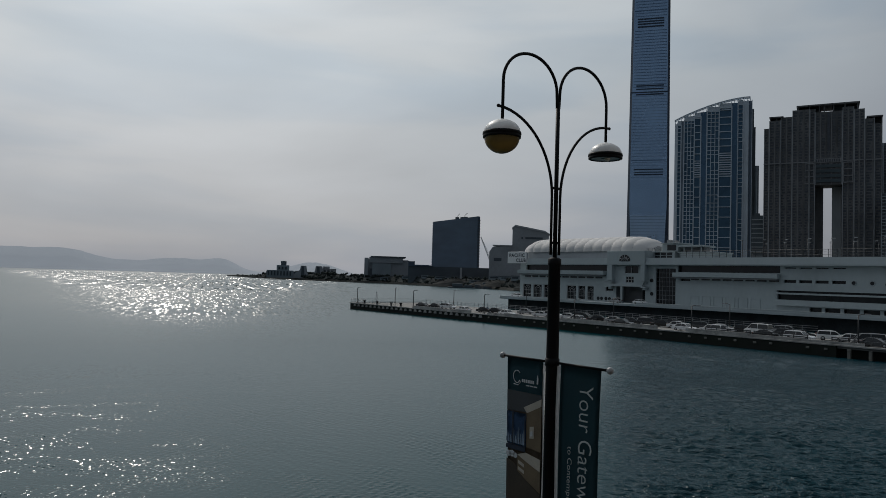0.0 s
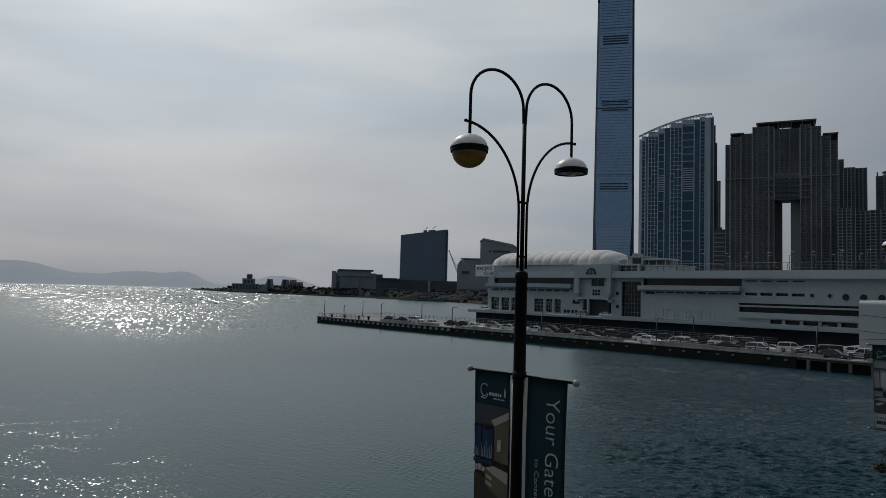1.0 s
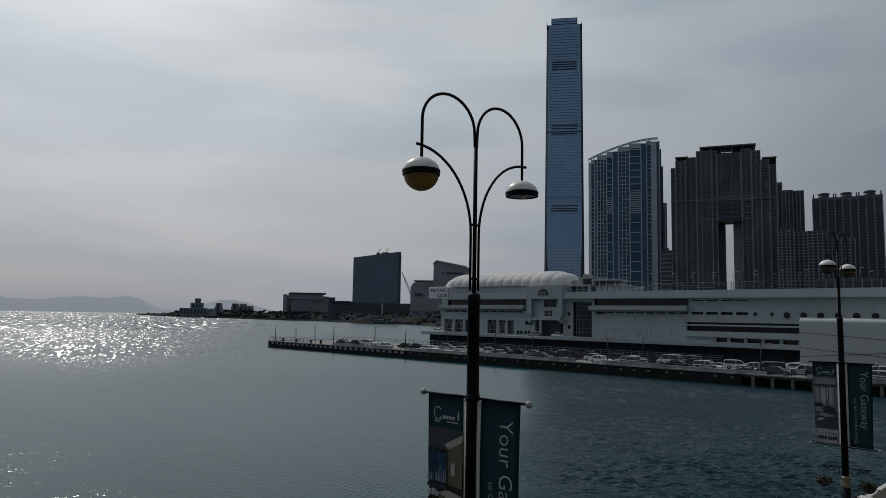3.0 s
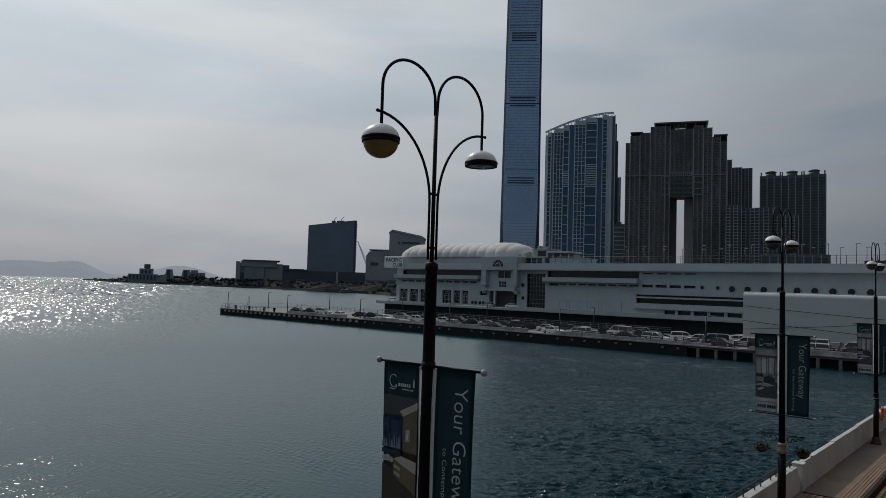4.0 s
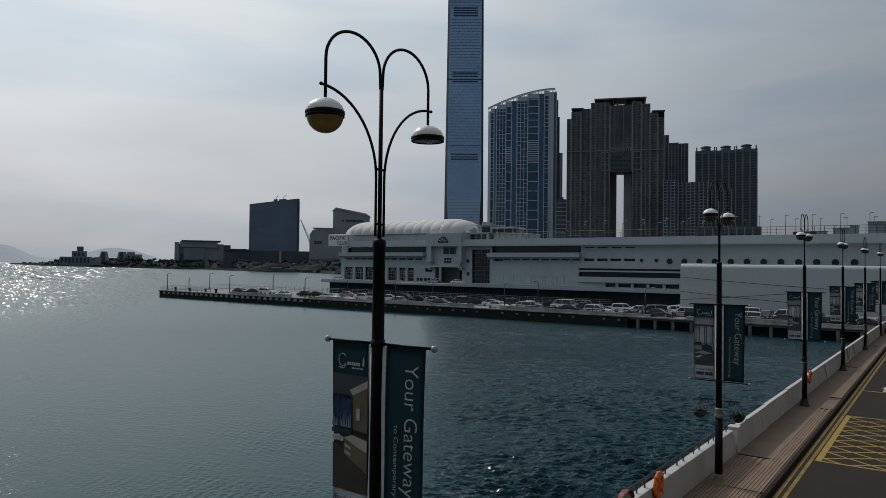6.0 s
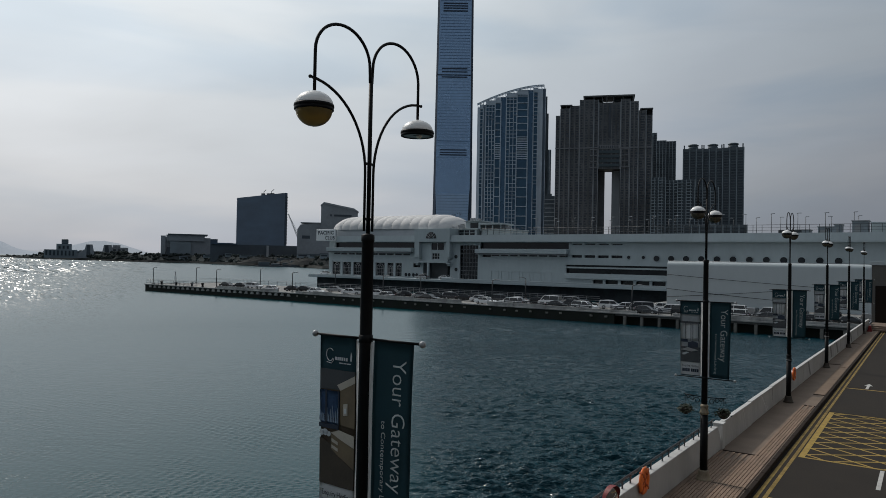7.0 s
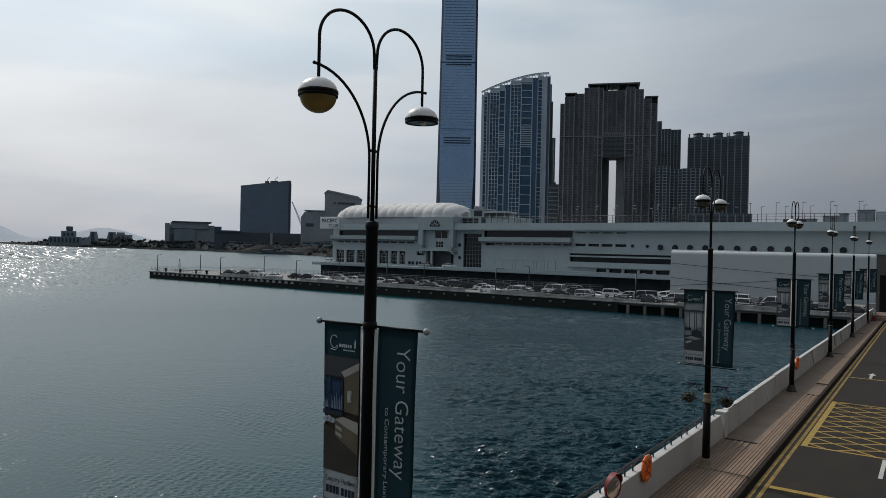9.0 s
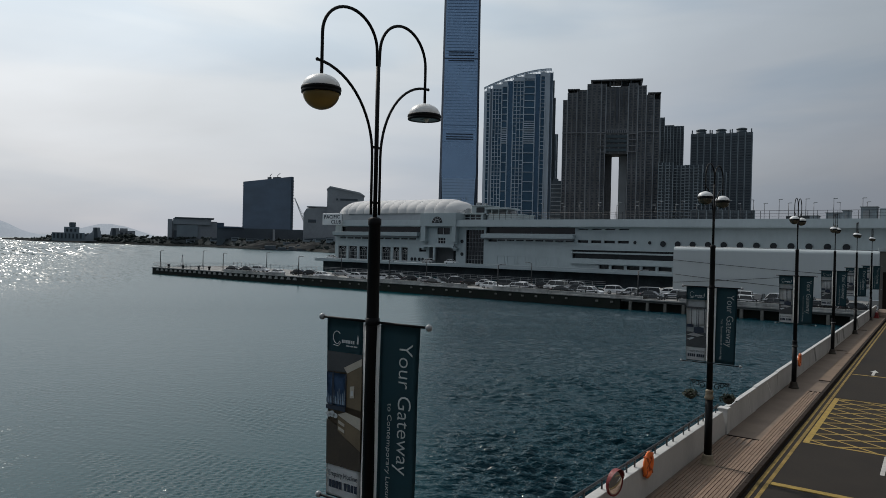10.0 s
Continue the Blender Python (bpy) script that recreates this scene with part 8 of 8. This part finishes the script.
# ---- pavers, laid in long narrow rows ----
def lay_pavers():
    pave = tagged(new("paver_rows"), "narrow pinkish pavers laid in long rows", "paving", "", "structure")
    pave.matrix_basis = LINE
    w, gap = 0.086, 0.016
    bm = boxes([(0, w, 0, 1.985, 0, 0.032)], 0.004)
    first = None
    rnd = random.Random(6)
    rest = []
    x, i = -6.25, 0
    while x + w < KERB - 0.145:
        y = -8.0 + (i % 2) * 1.0
        while y < 85:
            inner = x < -5.16
            if y < (25.0 if inner else 36.0):
                if 9.0 < y:
                    me = bpy.data.meshes[first.data.name] if first else None
                    z = -0.032 + rnd.uniform(-0.003, 0.002)
                    if first is None:
                        first = part("paver", bm, M_PAVER, pave)
                        first.matrix_basis = pose(x, y, z)
                    else:
                        piece("paver", first.data, pave, pose(x, y, z))
                else:
                    rest.append((x, y, -0.032 + rnd.uniform(-0.003, 0.002)))
            y += 2.0
        x += w + gap
        i += 1
    verts, faces = [], []
    for x, y, z in rest:
        k = len(verts)
        verts += [(x + a * w, y + b * 1.985, z + c * 0.032) for c in (0, 1) for a, b in ((0, 0), (1, 0), (1, 1), (0, 1))]
        faces += [[k + q for q in f] for f in ((4, 5, 6, 7), (0, 1, 5, 4), (1, 2, 6, 5), (2, 3, 7, 6), (3, 0, 4, 7))]
    me = bpy.data.meshes.new("paver_rest")
    me.from_pydata(verts, [], faces)
    me.materials.append(M_PAVER_ROW)
    ob = new("paver_rest", me)
    ob.parent = pave
    tagged(ob, kind="stuff")
    # thin dark strips across the pavement
    for y, x0, x1 in ((26.05, -6.2, -5.0), (21.95, -5.55, KERB - 0.15), (36.95, -5.1, KERB - 0.15), (40.5, -5.1, KERB - 0.15), (54.0, -6.0, KERB - 0.15), (70, -5.9, KERB - 0.15)):
        solid("pavement_joint", boxes([(x0, x1, y, y + 0.06, -0.029, 0.002)]), M_CROSS_STRIP, "thin dark strip across the pavement", "joint").matrix_basis = LINE
    # beyond the grooved rows the outer strip is laid in smooth slabs
    slab = part("smooth_slab", boxes([(0, 0.52, 0, 2.985, 0, 0.035)], 0.006), M_SMOOTH, pave, "smooth pinkish slab")
    slab.matrix_basis = pose(-5.10, 40.6, -0.034)
    for k in range(1, 15):
        piece("smooth_slab", slab.data, pave, pose(-5.10, 40.6 + 3.0 * k + (0.1 if k > 3 else 0), -0.034 + rnd.uniform(-0.003, 0.002)))


lay_pavers()
